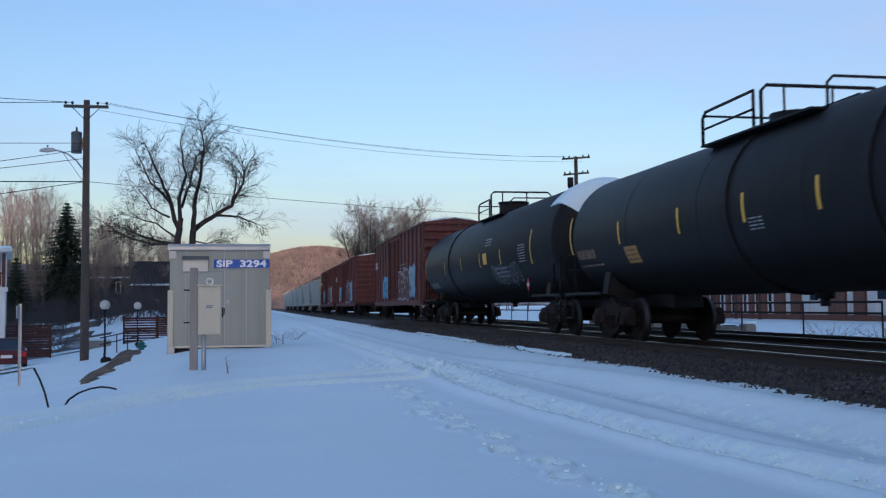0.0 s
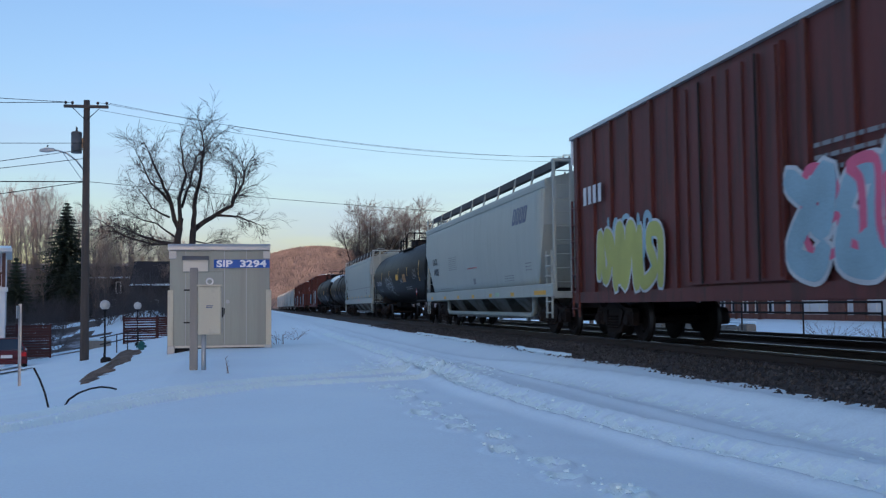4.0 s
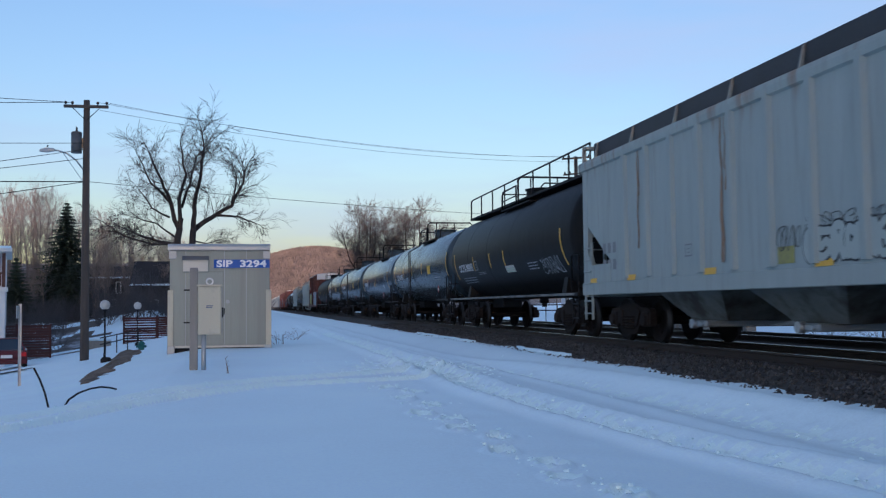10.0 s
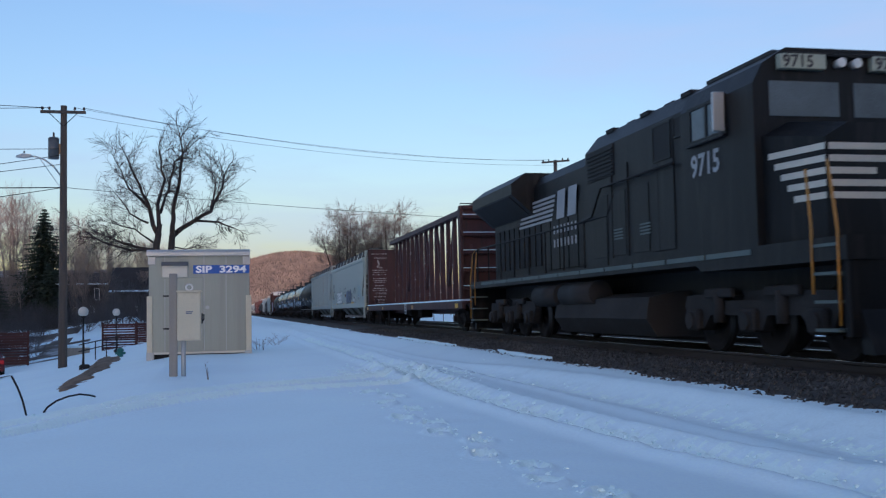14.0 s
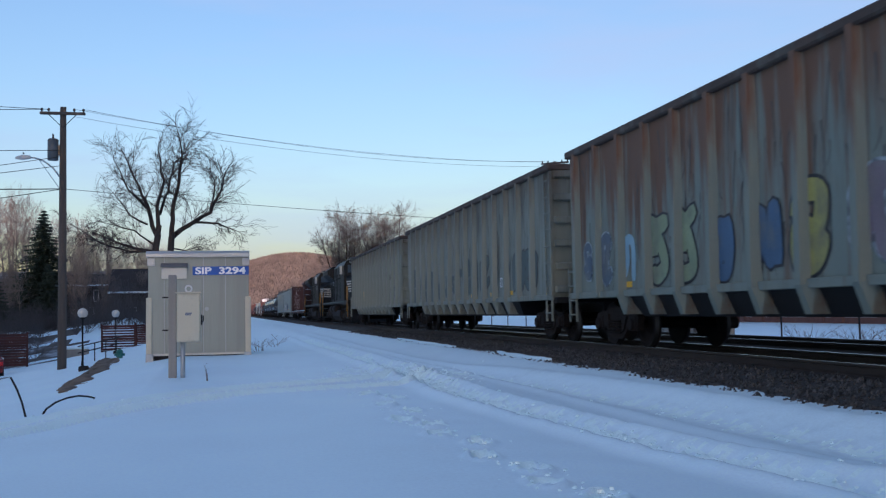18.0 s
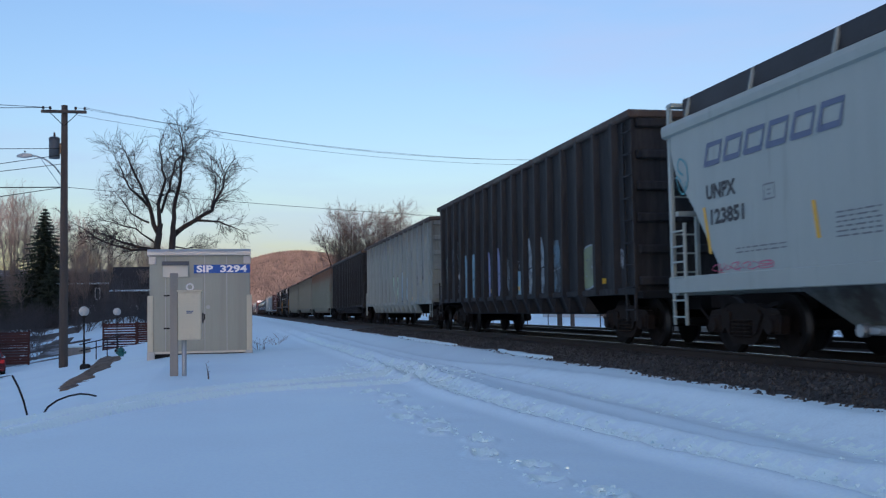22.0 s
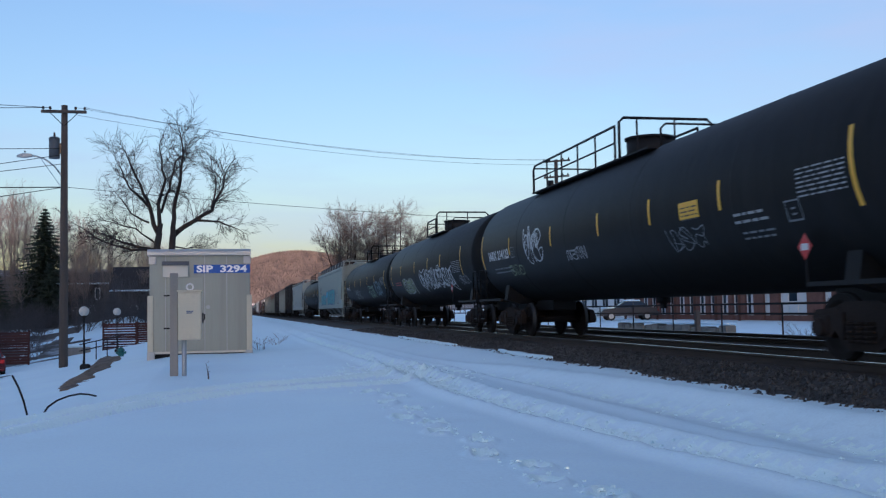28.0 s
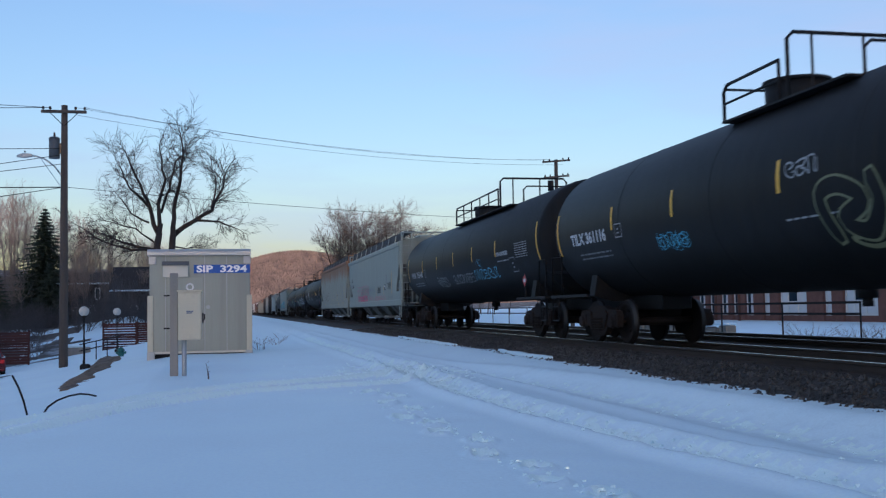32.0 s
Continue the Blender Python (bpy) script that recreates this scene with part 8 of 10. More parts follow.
pipe(b, [(-0.1, -0.05, LZ - 0.3), (-0.35, -0.05, LZ + 0.05), (-0.7, -0.05, LZ + 0.32), (-1.0, -0.05, LZ + 0.42), (-1.2, -0.05, LZ + 0.44)], 0.03)
rod(b, (-0.1, -0.05, LZ - 0.75), (-0.85, -0.05, LZ + 0.36), 0.012, n=5)
part("lamp_arm", b, M["galv"], pole)
b = NB()
loft(b, [[(-1.15, -0.13 + 0.08 * 0, LZ + 0.40), (-1.15, 0.03, LZ + 0.40), (-1.15, 0.03, LZ + 0.50), (-1.15, -0.13, LZ + 0.50)], [(-1.45, -0.2, LZ + 0.36), (-1.45, 0.1, LZ + 0.36), (-1.45, 0.06, LZ + 0.52), (-1.45, -0.16, LZ + 0.52)], [(-1.68, -0.12, LZ + 0.38), (-1.68, 0.02, LZ + 0.38), (-1.68, 0.0, LZ + 0.45), (-1.68, -0.1, LZ + 0.45)]])
bmesh.ops.recalc_face_normals(b, faces=b.faces[:])
part("lamp_head", b, M["galv"], pole, "unlit cobra-head street light")
b = NB()
rod(b, (-1.40, -0.05, LZ + 0.56), (-1.40, -0.05, LZ + 0.62), 0.03, n=8)
part("photocell", b, M["steel_dark"], pole)

P2 = Vector((18.6, 56.2, 0))
pole2 = empty("utility_pole", pose(P2.x, P2.y, ground_z(P2.x, P2.y) - 0.1), label="dark timber line pole with two crossarms", category="utility pole")
T2 = 1.35 + 0.1477 * 59.2 - (ground_z(P2.x, P2.y) - 0.1)
b = NB()
rod(b, (0, 0, -0.3), (0, 0, T2 - 0.05), 0.16, 0.11, n=10)
part("shaft", b, M["wood_pole"], pole2)
for dz, w in ((0.15, 0.85), (1.08, 0.78)):
    b = NB()
    z = T2 - dz
    prism(b, [(-w, z - 0.12), (w, z + 0.03), (w, z + 0.13), (-w, z - 0.02)], "y", -0.12, -0.02)
    part("crossarm", b, M["wood_pole"], pole2)
    for x in (-w + 0.08, -w * 0.5, w * 0.5, w - 0.08):
        b = NB()
        rod(b, (x, -0.07, z + 0.05 + 0.09 * x), (x, -0.07, z + 0.17 + 0.09 * x), 0.05, 0.035, n=8)
        part("insulator", b, M["insulator"], pole2)
b = NB()
rod(b, (-0.35, 0, T2 - 1.9), (-0.35, 0, T2 - 1.3), 0.18, n=12)
part("transformer", b, M["steel_dark"], pole2)


def wire(a, c, sag, r=0.007):
    a, c = Vector(a), Vector(c)
    b = NB()
    n = 26
    pts = []
    for i in range(n + 1):
        t = i / n
        p = a.lerp(c, t)
        p.z -= 4 * sag * t * (1 - t)
        pts.append(p)
    pipe(b, pts, r, 5)
    return tagged(part("overhead_wire", b, M["steel_dark"]), "dark overhead wire sagging between timber poles", "wire", "overhead wires")


az0 = ground_z(P1.x, P1.y) - 0.1
top1, top2 = az0 + ARM + 0.17, ground_z(P2.x, P2.y) - 0.1 + T2
wire((P1.x + 0.42, P1.y - 0.13, top1), (P2.x - 0.75, P2.y - 0.07, top2 - 0.1), 0.50)
wire((P1.x + 0.75, P1.y - 0.13, top1), (P2.x - 0.4, P2.y - 0.07, top2 - 0.05), 0.60)
wire((P1.x + 0.50, P1.y - 0.13, top1 - 0.30), (P2.x + 0.40, P2.y - 0.07, top2 - 0.35), 0.55)
# away to the next pole of the street
for (x, z), far_z, r in (((-0.75, top1), 8.44, 0.012), ((-0.50, top1), 8.06, 0.012), ((-0.12, 7.70), 6.78, 0.012), ((-0.12, 7.45), 5.70, 0.012), ((-0.12, 7.10), 5.56, 0.012), ((-0.12, 6.22), 5.56, 0.02), ((-0.12, 6.20), 4.65, 0.014)):
    a = Vector((P1.x + x, P1.y - 0.05, z))
    c = Vector((-11.45, 34.13, far_z))
    wire(a, a + (c - a) * 3.5, 0.12, r)
wire((P1.x + 0.12, P1.y, 6.22), (P2.x, P2.y, 6.35), 0.15, 0.011)


def globe_lamp(x, y, top, dia):
    z = ground_z(x, y)
    h = top - z
    lamp = empty("globe_lamp", pose(x, y, z), label="white globe garden lamp on a dark post in snow", category="lamp", group="globe lamps")
    b = NB()
    rod(b, (0, 0, -0.1), (0, 0, h - dia * 0.9), 0.026, n=10)
    rod(b, (0, 0, -0.05), (0, 0, 0.3), 0.05, 0.035, n=10)
    rod(b, (0, 0, h - dia - 0.04), (0, 0, h - dia * 0.85), 0.06, 0.09, n=10)
    part("post", b, M["steel_dark"], lamp)
    b = NB()
    bmesh.ops.create_uvsphere(b, u_segments=20, v_segments=12, radius=dia / 2, matrix=Matrix.Translation((0, 0, h - dia / 2)))
    for f in b.faces:
        f.smooth = True
    part("globe", b, M["glass_globe"], lamp)
    b = NB()
    box(b, -0.11, 0.19, -0.11, 0.11, -0.05, 0.16, 0.05)
    part("base_box", b, M["steel_dark"], lamp)


globe_lamp(-4.49, 31.94, 1.62, 0.30)
globe_lamp(-5.73, 51.78, 1.68, 0.37)

# steel sign post seen edge-on
sx, sy = -5.41, 24.97
sp = empty("sign_post", pose(sx, sy, ground_z(sx, sy)), label="galvanised channel post with a small sign edge-on", category="sign post")
b = NB()
prism(b, [(-0.035, -0.02), (-0.02, 0.02), (0.02, 0.02), (0.035, -0.02), (0.022, -0.02), (0.014, 0.01), (-0.014, 0.01), (-0.022, -0.02)], "z", -0.2, 1.49 - ground_z(sx, sy))
part("channel", b, M["galv"], sp)
b = NB()
box(b, -0.06, -0.045, -0.16, 0.16, 1.15 - ground_z(sx, sy), 1.45 - ground_z(sx, sy), 0.004)
part("sign_plate", b, M["galv"], sp)

# black plastic pipes sticking out of the snow
for pts in ([(-2.84, 14.93, -0.05), (-2.90, 14.95, 0.18), (-2.97, 14.97, 0.36), (-3.06, 15.0, 0.53)],
            [(-2.68, 15.06, -0.06), (-2.62, 15.2, 0.06), (-2.53, 15.4, 0.13), (-2.42, 15.7, 0.165), (-2.30, 16.0, 0.17), (-2.20, 16.3, 0.13), (-2.14, 16.5, 0.09)]):
    b = NB()
    fine = []
    for p, q in zip(pts, pts[1:]):
        fine += [Vector(p).lerp(Vector(q), t) for t in (0, 0.5)]
    fine.append(Vector(pts[-1]))
    pipe(b, fine, 0.014, 8)
    tagged(part("bent_pipe", b, M["steel_dark"]), "thin black pipe bent out of the snow", "pipe", "bent pipes")

# a dry weed by the meter post
def tuft(name, x, y, n, h, spread, rnd, label, material="twig", r=0.006):
    b = NB()
    z = ground_z(x, y)
    for _ in range(n):
        a, l = rnd.uniform(0, 6.28), h * rnd.uniform(0.5, 1)
        p = Vector((x + rnd.uniform(-1, 1) * spread * 0.5, y + rnd.uniform(-1, 1) * spread * 0.5, z - 0.05))
        q = p + Vector((math.cos(a) * spread * rnd.random(), math.sin(a) * spread * rnd.random(), l * 0.6))
        s = q + Vector((math.cos(a) * spread * rnd.random(), math.sin(a) * spread * rnd.random(), l * 0.4))
        rod(b, p, q, r, r * 0.8, n=4, cap=False)
        rod(b, q, s, r * 0.8, r * 0.4, n=4, cap=False)
        for _ in range(2):
            e = q.lerp(s, rnd.random())
            rod(b, e, e + Vector((rnd.uniform(-1, 1), rnd.uniform(-1, 1), 1)) * l * 0.18, r * 0.5, r * 0.3, n=3, cap=False)
    return tagged(part(name, b, M[material]), label, "shrub", kind="stuff")


R2 = random.Random(11)
tuft("dry_weed", -0.5, 19.1, 4, 0.34, 0.04, R2, "dry brown weed stalks standing in snow")
tuft("shrub", 0.75, 31.0, 9, 0.45, 0.3, R2, "leafless brown shrub beside a metal shed")
tuft("shrub", 1.2, 34.5, 12, 0.5, 0.5, R2, "leafless brown shrub beside a metal shed")
for i, (x, y) in enumerate(((17.2, 24.6), (17.6, 26.0), (17.0, 27.6), (18.0, 23.2))):
    tuft("shrub", x, y, 34, 0.75, 0.55, R2, "leafless shrub poking through deep snow")

# earth bank edging the upper level
b = NB()
bank = [(-3.18, 20.3, 0.12, 0.01), (-3.35, 22.5, 0.26, 0.05), (-3.45, 24.6, 0.34, 0.07), (-3.55, 26.5, 0.28, 0.08), (-3.75, 29.5, 0.30, 0.12), (-4.0, 33.0, 0.40, 0.20), (-4.25, 36.5, 0.48, 0.26), (-4.45, 38.3, 0.40, 0.16)]
rows = []
for x, y, w, h in bank:
    w, h = w * 1.15, h * 0.42
    z = ground_z(x, y)
    rows.append([(x - w, y, z - 0.2), (x - w * 0.9, y, ground_z(x - w, y) + 0.02), (x - w * 0.6, y, z + h * 0.9), (x, y, z + h), (x + w * 0.6, y, z + h * 0.6), (x + w * 0.9, y, z - 0.15)])
loft(b, rows)
bmesh.ops.recalc_face_normals(b, faces=b.faces[:])
bmesh.ops.subdivide_edges(b, edges=b.edges[:], cuts=4, use_grid_fill=True)
for v in b.verts:
    v.co += Vector((1.6, 0.6, 0.7)) * 0.11 * (noise.noise(v.co * 2.3) + 0.6 * noise.noise(v.co * 6.1))
tagged(part("earth_bank", b, M["earth"]), "bare brown earth bank along a terrace edge", "bank", kind="structure")
# stair rail on the bank, and a teal hydrant
rail = empty("stair_rail", pose(-5.96, 42.6, ground_z(-5.96, 42.6)), label="thin dark stair handrail beside an earth bank", category="handrail")
for i in range(4):
    b = NB()
    rod(b, (0.35 * i, 0.7 * i, -0.2), (0.35 * i, 0.7 * i, 0.72 + 0.07 * i), 0.022, n=6)
    part("post", b, M["steel_dark"], rail)
for dz in (0.0, -0.26):
    b = NB()
    rod(b, (-0.15, -0.3, 0.70 + dz), (1.15, 2.3, 0.98 + dz), 0.024, n=6)
    part("bar", b, M["steel_dark"], rail)
hx, hy = -4.3, 40.2
hyd = empty("hydrant", pose(hx, hy, ground_z(hx, hy)), label="small teal hydrant standing in snow", category="hydrant")
teal = mat("teal_paint", (0.02, 0.13, 0.12), 0.5)
b = NB()
rod(b, (0, 0, -0.2), (0, 0, 0.22), 0.11, n=12)
part("barrel", b, teal, hyd)
b = NB()
rod(b, (0, 0, 0.22), (0, 0, 0.30), 0.15, 0.11, n=12)
rod(b, (0, 0, 0.30), (0, 0, 0.35), 0.11, 0.03, n=12)
part("bonnet", b, teal, hyd)
b = NB()
rod(b, (-0.19, 0, 0.14), (0.19, 0, 0.14), 0.05, n=10)
part("outlet", b, teal, hyd)

# ---- the houses side: fences, house, vehicles ----
M["fence_red"] = mat("dark_red_stained_board", (0.062, 0.021, 0.019), 0.8, var=0.3, per_piece=0.25)
M["house_brown"] = mat("brown_porch_timber", (0.10, 0.045, 0.035), 0.8, var=0.25)
M["siding"] = mat("white_siding", (0.66, 0.67, 0.68), 0.6, var=0.06)
M["car_red"] = mat("dark_red_car_paint", (0.085, 0.006, 0.008), 0.25, var=0.05, bump=0)
M["car_dark"] = mat("dark_car_paint", (0.03, 0.035, 0.045), 0.3, var=0.05, bump=0)
M["tyre"] = mat("tyre_rubber", (0.02, 0.02, 0.021), 0.85, var=0.2)
M["tail"] = mat("red_lamp_lens", (0.45, 0.01, 0.01), 0.2, bump=0)


def board_fence(x0, y0, x1, y1, z, h, boards, gaps=()):
    """Horizontal boards between posts; the boards named in gaps stand apart."""
    fence = empty("board_fence", pose(x0, y0, z), label="dark red fence of horizontal boards on snow", category="fence", group="board fences")
    dx, dy = x1 - x0, y1 - y0
    L = math.hypot(dx, dy)
    a = math.atan2(dy, dx)
    fence.rotation_euler = (0, 0, a)
    n = max(2, round(L / 2.2) + 1)
    for i in range(n):
        b = NB()
        x = L * i / (n - 1)
        box(b, x - 0.06, x + 0.06, 0.0, 0.12, -0.5, h + 0.08, 0.01)
        part("post", b, M["fence_red"], fence)
    for k in range(boards):
        lo, hi = h * k / boards, h * (k + 1) / boards
        inset = 0.05 if k in gaps else 0.006
        b = NB()
        box(b, 0, L, -0.035, 0.0, lo + inset, hi - 0.006, 0.004)
        part("board", b, M["fence_red"], fence)


board_fence(-15.4, 61.5, -11.8, 62.2, -1.42, 1.88, 12, (3, 4, 5, 6))
board_fence(-8.17, 66.4, -6.2, 66.7, -0.95, 1.76, 11, (2, 3, 4, 7, 8, 9))
board_fence(-6.15, 66.9, -0.9, 67.3, -0.9, 1.72, 12, (3,))


def car(name, x, y, rz, paint, label, tall=1.45, snow=False):
    """Parked saloon; its tail points to -y before turning."""
    z = ground_z(x, y)
    c = empty(name, pose(x, y, z, 0, 0, rz), label=label, category="car", group="parked cars")
    b = NB()
    prof = [(-2.25, 0.35), (-2.28, 0.75), (-2.2, 0.95), (-1.4, 1.0), (1.0, 0.98), (2.0, 0.82), (2.25, 0.6), (2.25, 0.35)]
    rows = []
    for x_, s in ((-0.88, 0.97), (-0.80, 1.0), (0.80, 1.0), (0.88, 0.97)):
        rows.append([(x_, u * s, v) for u, v in prof])
    loft(b, rows)
    bmesh.ops.recalc_face_normals(b, faces=b.faces[:])
    part("body", b, M[paint], c)
    b = NB()
    loft(b, [[(-0.78, -1.75, 0.96), (0.78, -1.75, 0.96), (0.78, 1.05, 0.96), (-0.78, 1.05, 0.96)], [(-0.58, -1.0, tall), (0.58, -1.0, tall), (0.58, 0.25, tall), (-0.58, 0.25, tall)]])
    bmesh.ops.recalc_face_normals(b, faces=b.faces[:])
    part("cabin_glass", b, M["glass"], c)
    b = NB()
    box(b, -0.6, 0.6, -1.02, 0.27, tall - 0.02, tall + 0.03, 0.02)
    part("roof", b, M[paint], c)
    for sx_ in (-1, 1):
        for p, q in (((0.78, -1.75, 0.96), (0.58, -1.0, tall)), ((0.78, 1.05, 0.96), (0.58, 0.25, tall)), ((0.78, -0.35, 0.96), (0.59, -0.35, tall))):
            b = NB()
            rod(b, (sx_ * p[0], p[1], p[2]), (sx_ * q[0], q[1], q[2]), 0.04, n=6)
            part("roof_pillar", b, M[paint], c)
    if snow:
        b = NB()
        loft(b, [[(-0.56, -1.0, tall + 0.03), (0.56, -1.0, tall + 0.03), (0.56, 0.2, tall + 0.03), (-0.56, 0.2, tall + 0.03)], [(-0.45, -0.85, tall + 0.14), (0.45, -0.85, tall + 0.14), (0.45, 0.1, tall + 0.14), (-0.45, 0.1, tall + 0.14)]])
        part("snow_cover", b, M["snow"], c)
        b = NB()
        box(b, -0.7, 0.7, 1.1, 1.95, 0.93, 1.04, 0.03)
        part("snow_cover", b, M["snow"], c)
    for sx_ in (-1, 1):
        b = NB()
        box(b, *sorted((sx_ * 0.55, sx_ * 0.84)), -2.30, -2.2, 0.68, 0.86, 0.02)
        part("tail_lamp", b, M["tail"], c)
        for yy in (-1.4, 1.4):
            b = NB()
            rod(b, (sx_ * 0.70, yy, 0.32), (sx_ * 0.89, yy, 0.32), 0.32, n=20)
            wheel = part("wheel", b, M["tyre"], c)
            b = NB()
            rod(b, (sx_ * 0.86, yy, 0.32), (sx_ * 0.90, yy, 0.32), 0.20, n=14)
            part("rim", b, M["galv"], wheel)
    b = NB()
    box(b, -0.24, 0.24, -2.305, -2.285, 0.62, 0.76)
    part("plate", b, M["white_paint"], c)
    b = NB()
    box(b, -0.86, 0.86, -2.34, -2.2, 0.34, 0.55, 0.04)
    part("bumper", b, M[paint], c)
    return c


car("parked_car", -11.6, 50.6, 14, "car_red", "dark red saloon car parked on a snowy drive")
ledge = empty("concrete_block", pose(-10.25, 70.5, ground_z(-10.25, 70.5), 0, 0, 8), label="low grey concrete block capped with snow", category="block")
b = NB()
box(b, -0.75, 0.75, -0.4, 0.4, -0.2, 0.45, 0.03)
part("block", b, M["wood_grey"], ledge)
b = NB()
box(b, -0.8, 0.8, -0.45, 0.45, 0.452, 0.66, 0.08)
part("snow_cap", b, M["snow"], ledge, "thick snow cap")
# patches of drive bared of snow
def bare_patch(x, y, rx, ry, seed):
    rnd = random.Random(seed)
    b = NB()
    mid = b.verts.new((x, y, ground_z(x, y) + 0.03))
    prev = None
    ring = []
    for k in (0.5, 1.0):
        cur = []
        for i in range(22):
            a = 2 * math.pi * i / 22
            q = k * (rnd.uniform(0.7, 1.1) if k == 1.0 else 1.0)
            px, py = x + rx * q * math.cos(a), y + ry * q * math.sin(a)
            cur.append(b.verts.new((px, py, ground_z(px, py) + 0.03)))
        for i in range(22):
            j = (i + 1) % 22
            b.faces.new((mid, cur[i], cur[j]) if prev is None else (prev[i], cur[i], cur[j], prev[j]))
        prev = cur
    tagged(part("driveway", b, M["asphalt"]), "wet dark driveway patch bared of snow", "driveway", kind="structure")


bare_patch(-9.3, 41.0, 0.9, 1.3, 5)

# house with a two-storey porch
HX, HY = -13.35, 58.0
hz = ground_z(HX, HY)
house = empty("house", pose(HX, HY, hz, 0, 0, 12.5), label="house with white lower wall and brown upper porch under snow", category="house")
b = NB()
box(b, -11.0, 0.0, 2.2, 9.0, -0.5, 6.2)
part("wall", b, M["siding"], house)
b = NB()
box(b, -11.0, -0.02, 0.0, 2.2, -0.5, 4.1)
part("porch_base", b, M["siding"], house, "white garage wall below the porch")
b = NB()
box(b, -11.1, 0.12, -0.15, 2.2, 4.1, 4.33, 0.02)
part("porch_floor", b, M["white_trim"], house)
for x in (-0.1, -3.4, -6.8):
    b = NB()
    box(b, x - 0.09, x + 0.09, -0.05, 0.13, 4.33, 6.2, 0.01)
    part("porch_post", b, M["house_brown"], house)
b = NB()
box(b, -11.0, 0.0, -0.02, 0.05, 5.05, 5.15)
for i in range(40):
    box(b, -11.0 + 0.275 * i, -10.94 + 0.275 * i, -0.01, 0.04, 4.4, 5.05)
part("porch_rail", b, M["house_brown"], house)
b = NB()
box(b, -10.9, -0.3, 2.12, 2.2, 4.35, 6.1)
part("porch_wall", b, M["house_brown"], house)
b = NB()
prism(b, [(-0.55, 6.25), (-0.55, 6.42), (4.6, 6.75), (9.6, 6.42), (9.6, 6.25)], "x", -11.5, 0.3)
roof = part("roof", b, M["white_trim"], house)
b = NB()
prism(b, [(-0.57, 6.425), (-0.5, 6.52), (4.6, 6.86), (9.6, 6.52), (9.6, 6.425), (4.6, 6.755)], "x", -11.45, 0.25)
part("roof_snow", b, M["snow"], roof)
for x in (-2.2, -5.6):
    w = part("window", box(NB(), x - 0.5, x + 0.5, -0.015, -0.005, 0.9, 2.0), M["glass"], house)
    b = NB()
    for q in (-0.54, 0.54):
        box(b, x + q - 0.04, x + q + 0.04, -0.03, 0.0, 0.86, 2.04)
    for z in (0.88, 2.02):
        box(b, x - 0.58, x + 0.58, -0.03, 0.0, z - 0.04, z + 0.04)
    part("window_frame", b, M["white_trim"], w)

# dark houses up in the woods
def hillside_house(x, y, z, half, wall, ridge_z, windows, label):
    h = empty("hillside_house", pose(x, y, z), label=label, category="house", group="houses in the woods")
    b = NB()
    box(b, -half, half, 0, 6, -1.5, wall)
    part("wall", b, M["house_dark"], h)
    b = NB()
    prism(b, [(-0.5, wall - 0.1), (-0.5, wall), (3.0, ridge_z), (6.5, wall), (6.5, wall - 0.1)], "x", -half - 0.3, half + 0.3)
    roof = part("roof", b, M["house_dark"], h)
    b = NB()
    prism(b, [(-0.56, wall - 0.02), (-0.56, wall + 0.02), (-0.3, wall + 0.15), (-0.3, wall + 0.10)], "x", -half - 0.3, half + 0.3)
    part("eave_snow", b, M["snow"], roof)
    for wx, wz, ww, wh in windows:
        b = NB()
        for q in (-1, 1):
            box(b, wx + q * ww - 0.05, wx + q * ww + 0.05, -0.06, 0.0, wz - wh, wz + wh)
            box(b, wx - ww, wx + ww, -0.055, 0.0, wz + q * wh - 0.05, wz + q * wh + 0.05)
        win = part("window_frame", b, M["white_paint"], h)
        b = NB()
        box(b, wx - ww + 0.05, wx + ww - 0.05, -0.03, 0.0, wz - wh + 0.05, wz + wh - 0.05)
        part("pane", b, M["glass"], win)


M["house_dark"] = mat("dark_brown_siding", (0.020, 0.018, 0.019), 0.8, var=0.3)
hillside_house(-14.7, 104, 1.1, 2.2, 3.3, 4.6, ((-0.65, 0.75, 0.28, 0.28), (0.85, 0.85, 0.25, 0.34), (1.35, 2.35, 0.22, 0.55)), "small dark house with pale windows among bare trees")
hillside_house(-6.6, 97, 0.9, 4.5, 2.6, 5.0, ((-2.6, 1.0, 0.3, 0.25),), "low dark house with snow along its eave")

# ---- the station side beyond the tracks ----
station = empty("station_building", pose(34.0, 0, 0), label="long brick station with white windows and dark green hip roof", category="building")
SB, SZ = (33.0, 82.0), ground_z(34, 58)
M["mortar"] = mat("brick_and_mortar", (0.165, 0.076, 0.058), 0.85, var=0.3, scale=12, fine=40, bump=0.3)
wins, piers, y = [], [], SB[0] + 0.6
while y < 60.0:
    wins.append((y + 0.9, y + 3.9))
    wins.append((y + 5.2, y + 5.85))
    y += 6.9
while y < SB[1] - 2.0:
    wins.append((y + 0.4, y + 1.35))
    y += 1.75
edges = [SB[0]] + [q for w in wins for q in w] + [SB[1]]
for a, c in zip(edges[0::2], edges[1::2]):
    b = NB()
    box(b, 0.0, 0.35, a, c, SZ - 0.4, 4.1)
    box(b, -0.06, 0.0, a + 0.08, c - 0.08, SZ - 0.3, 3.1, 0.01)
    part("brick_pier", b, M["mortar"], station)
b = NB()
box(b, 0.02, 0.33, SB[0], SB[1], 3.05, 4.08)
box(b, 0.02, 0.33, SB[0], SB[1], SZ - 0.4, SZ + 0.35)
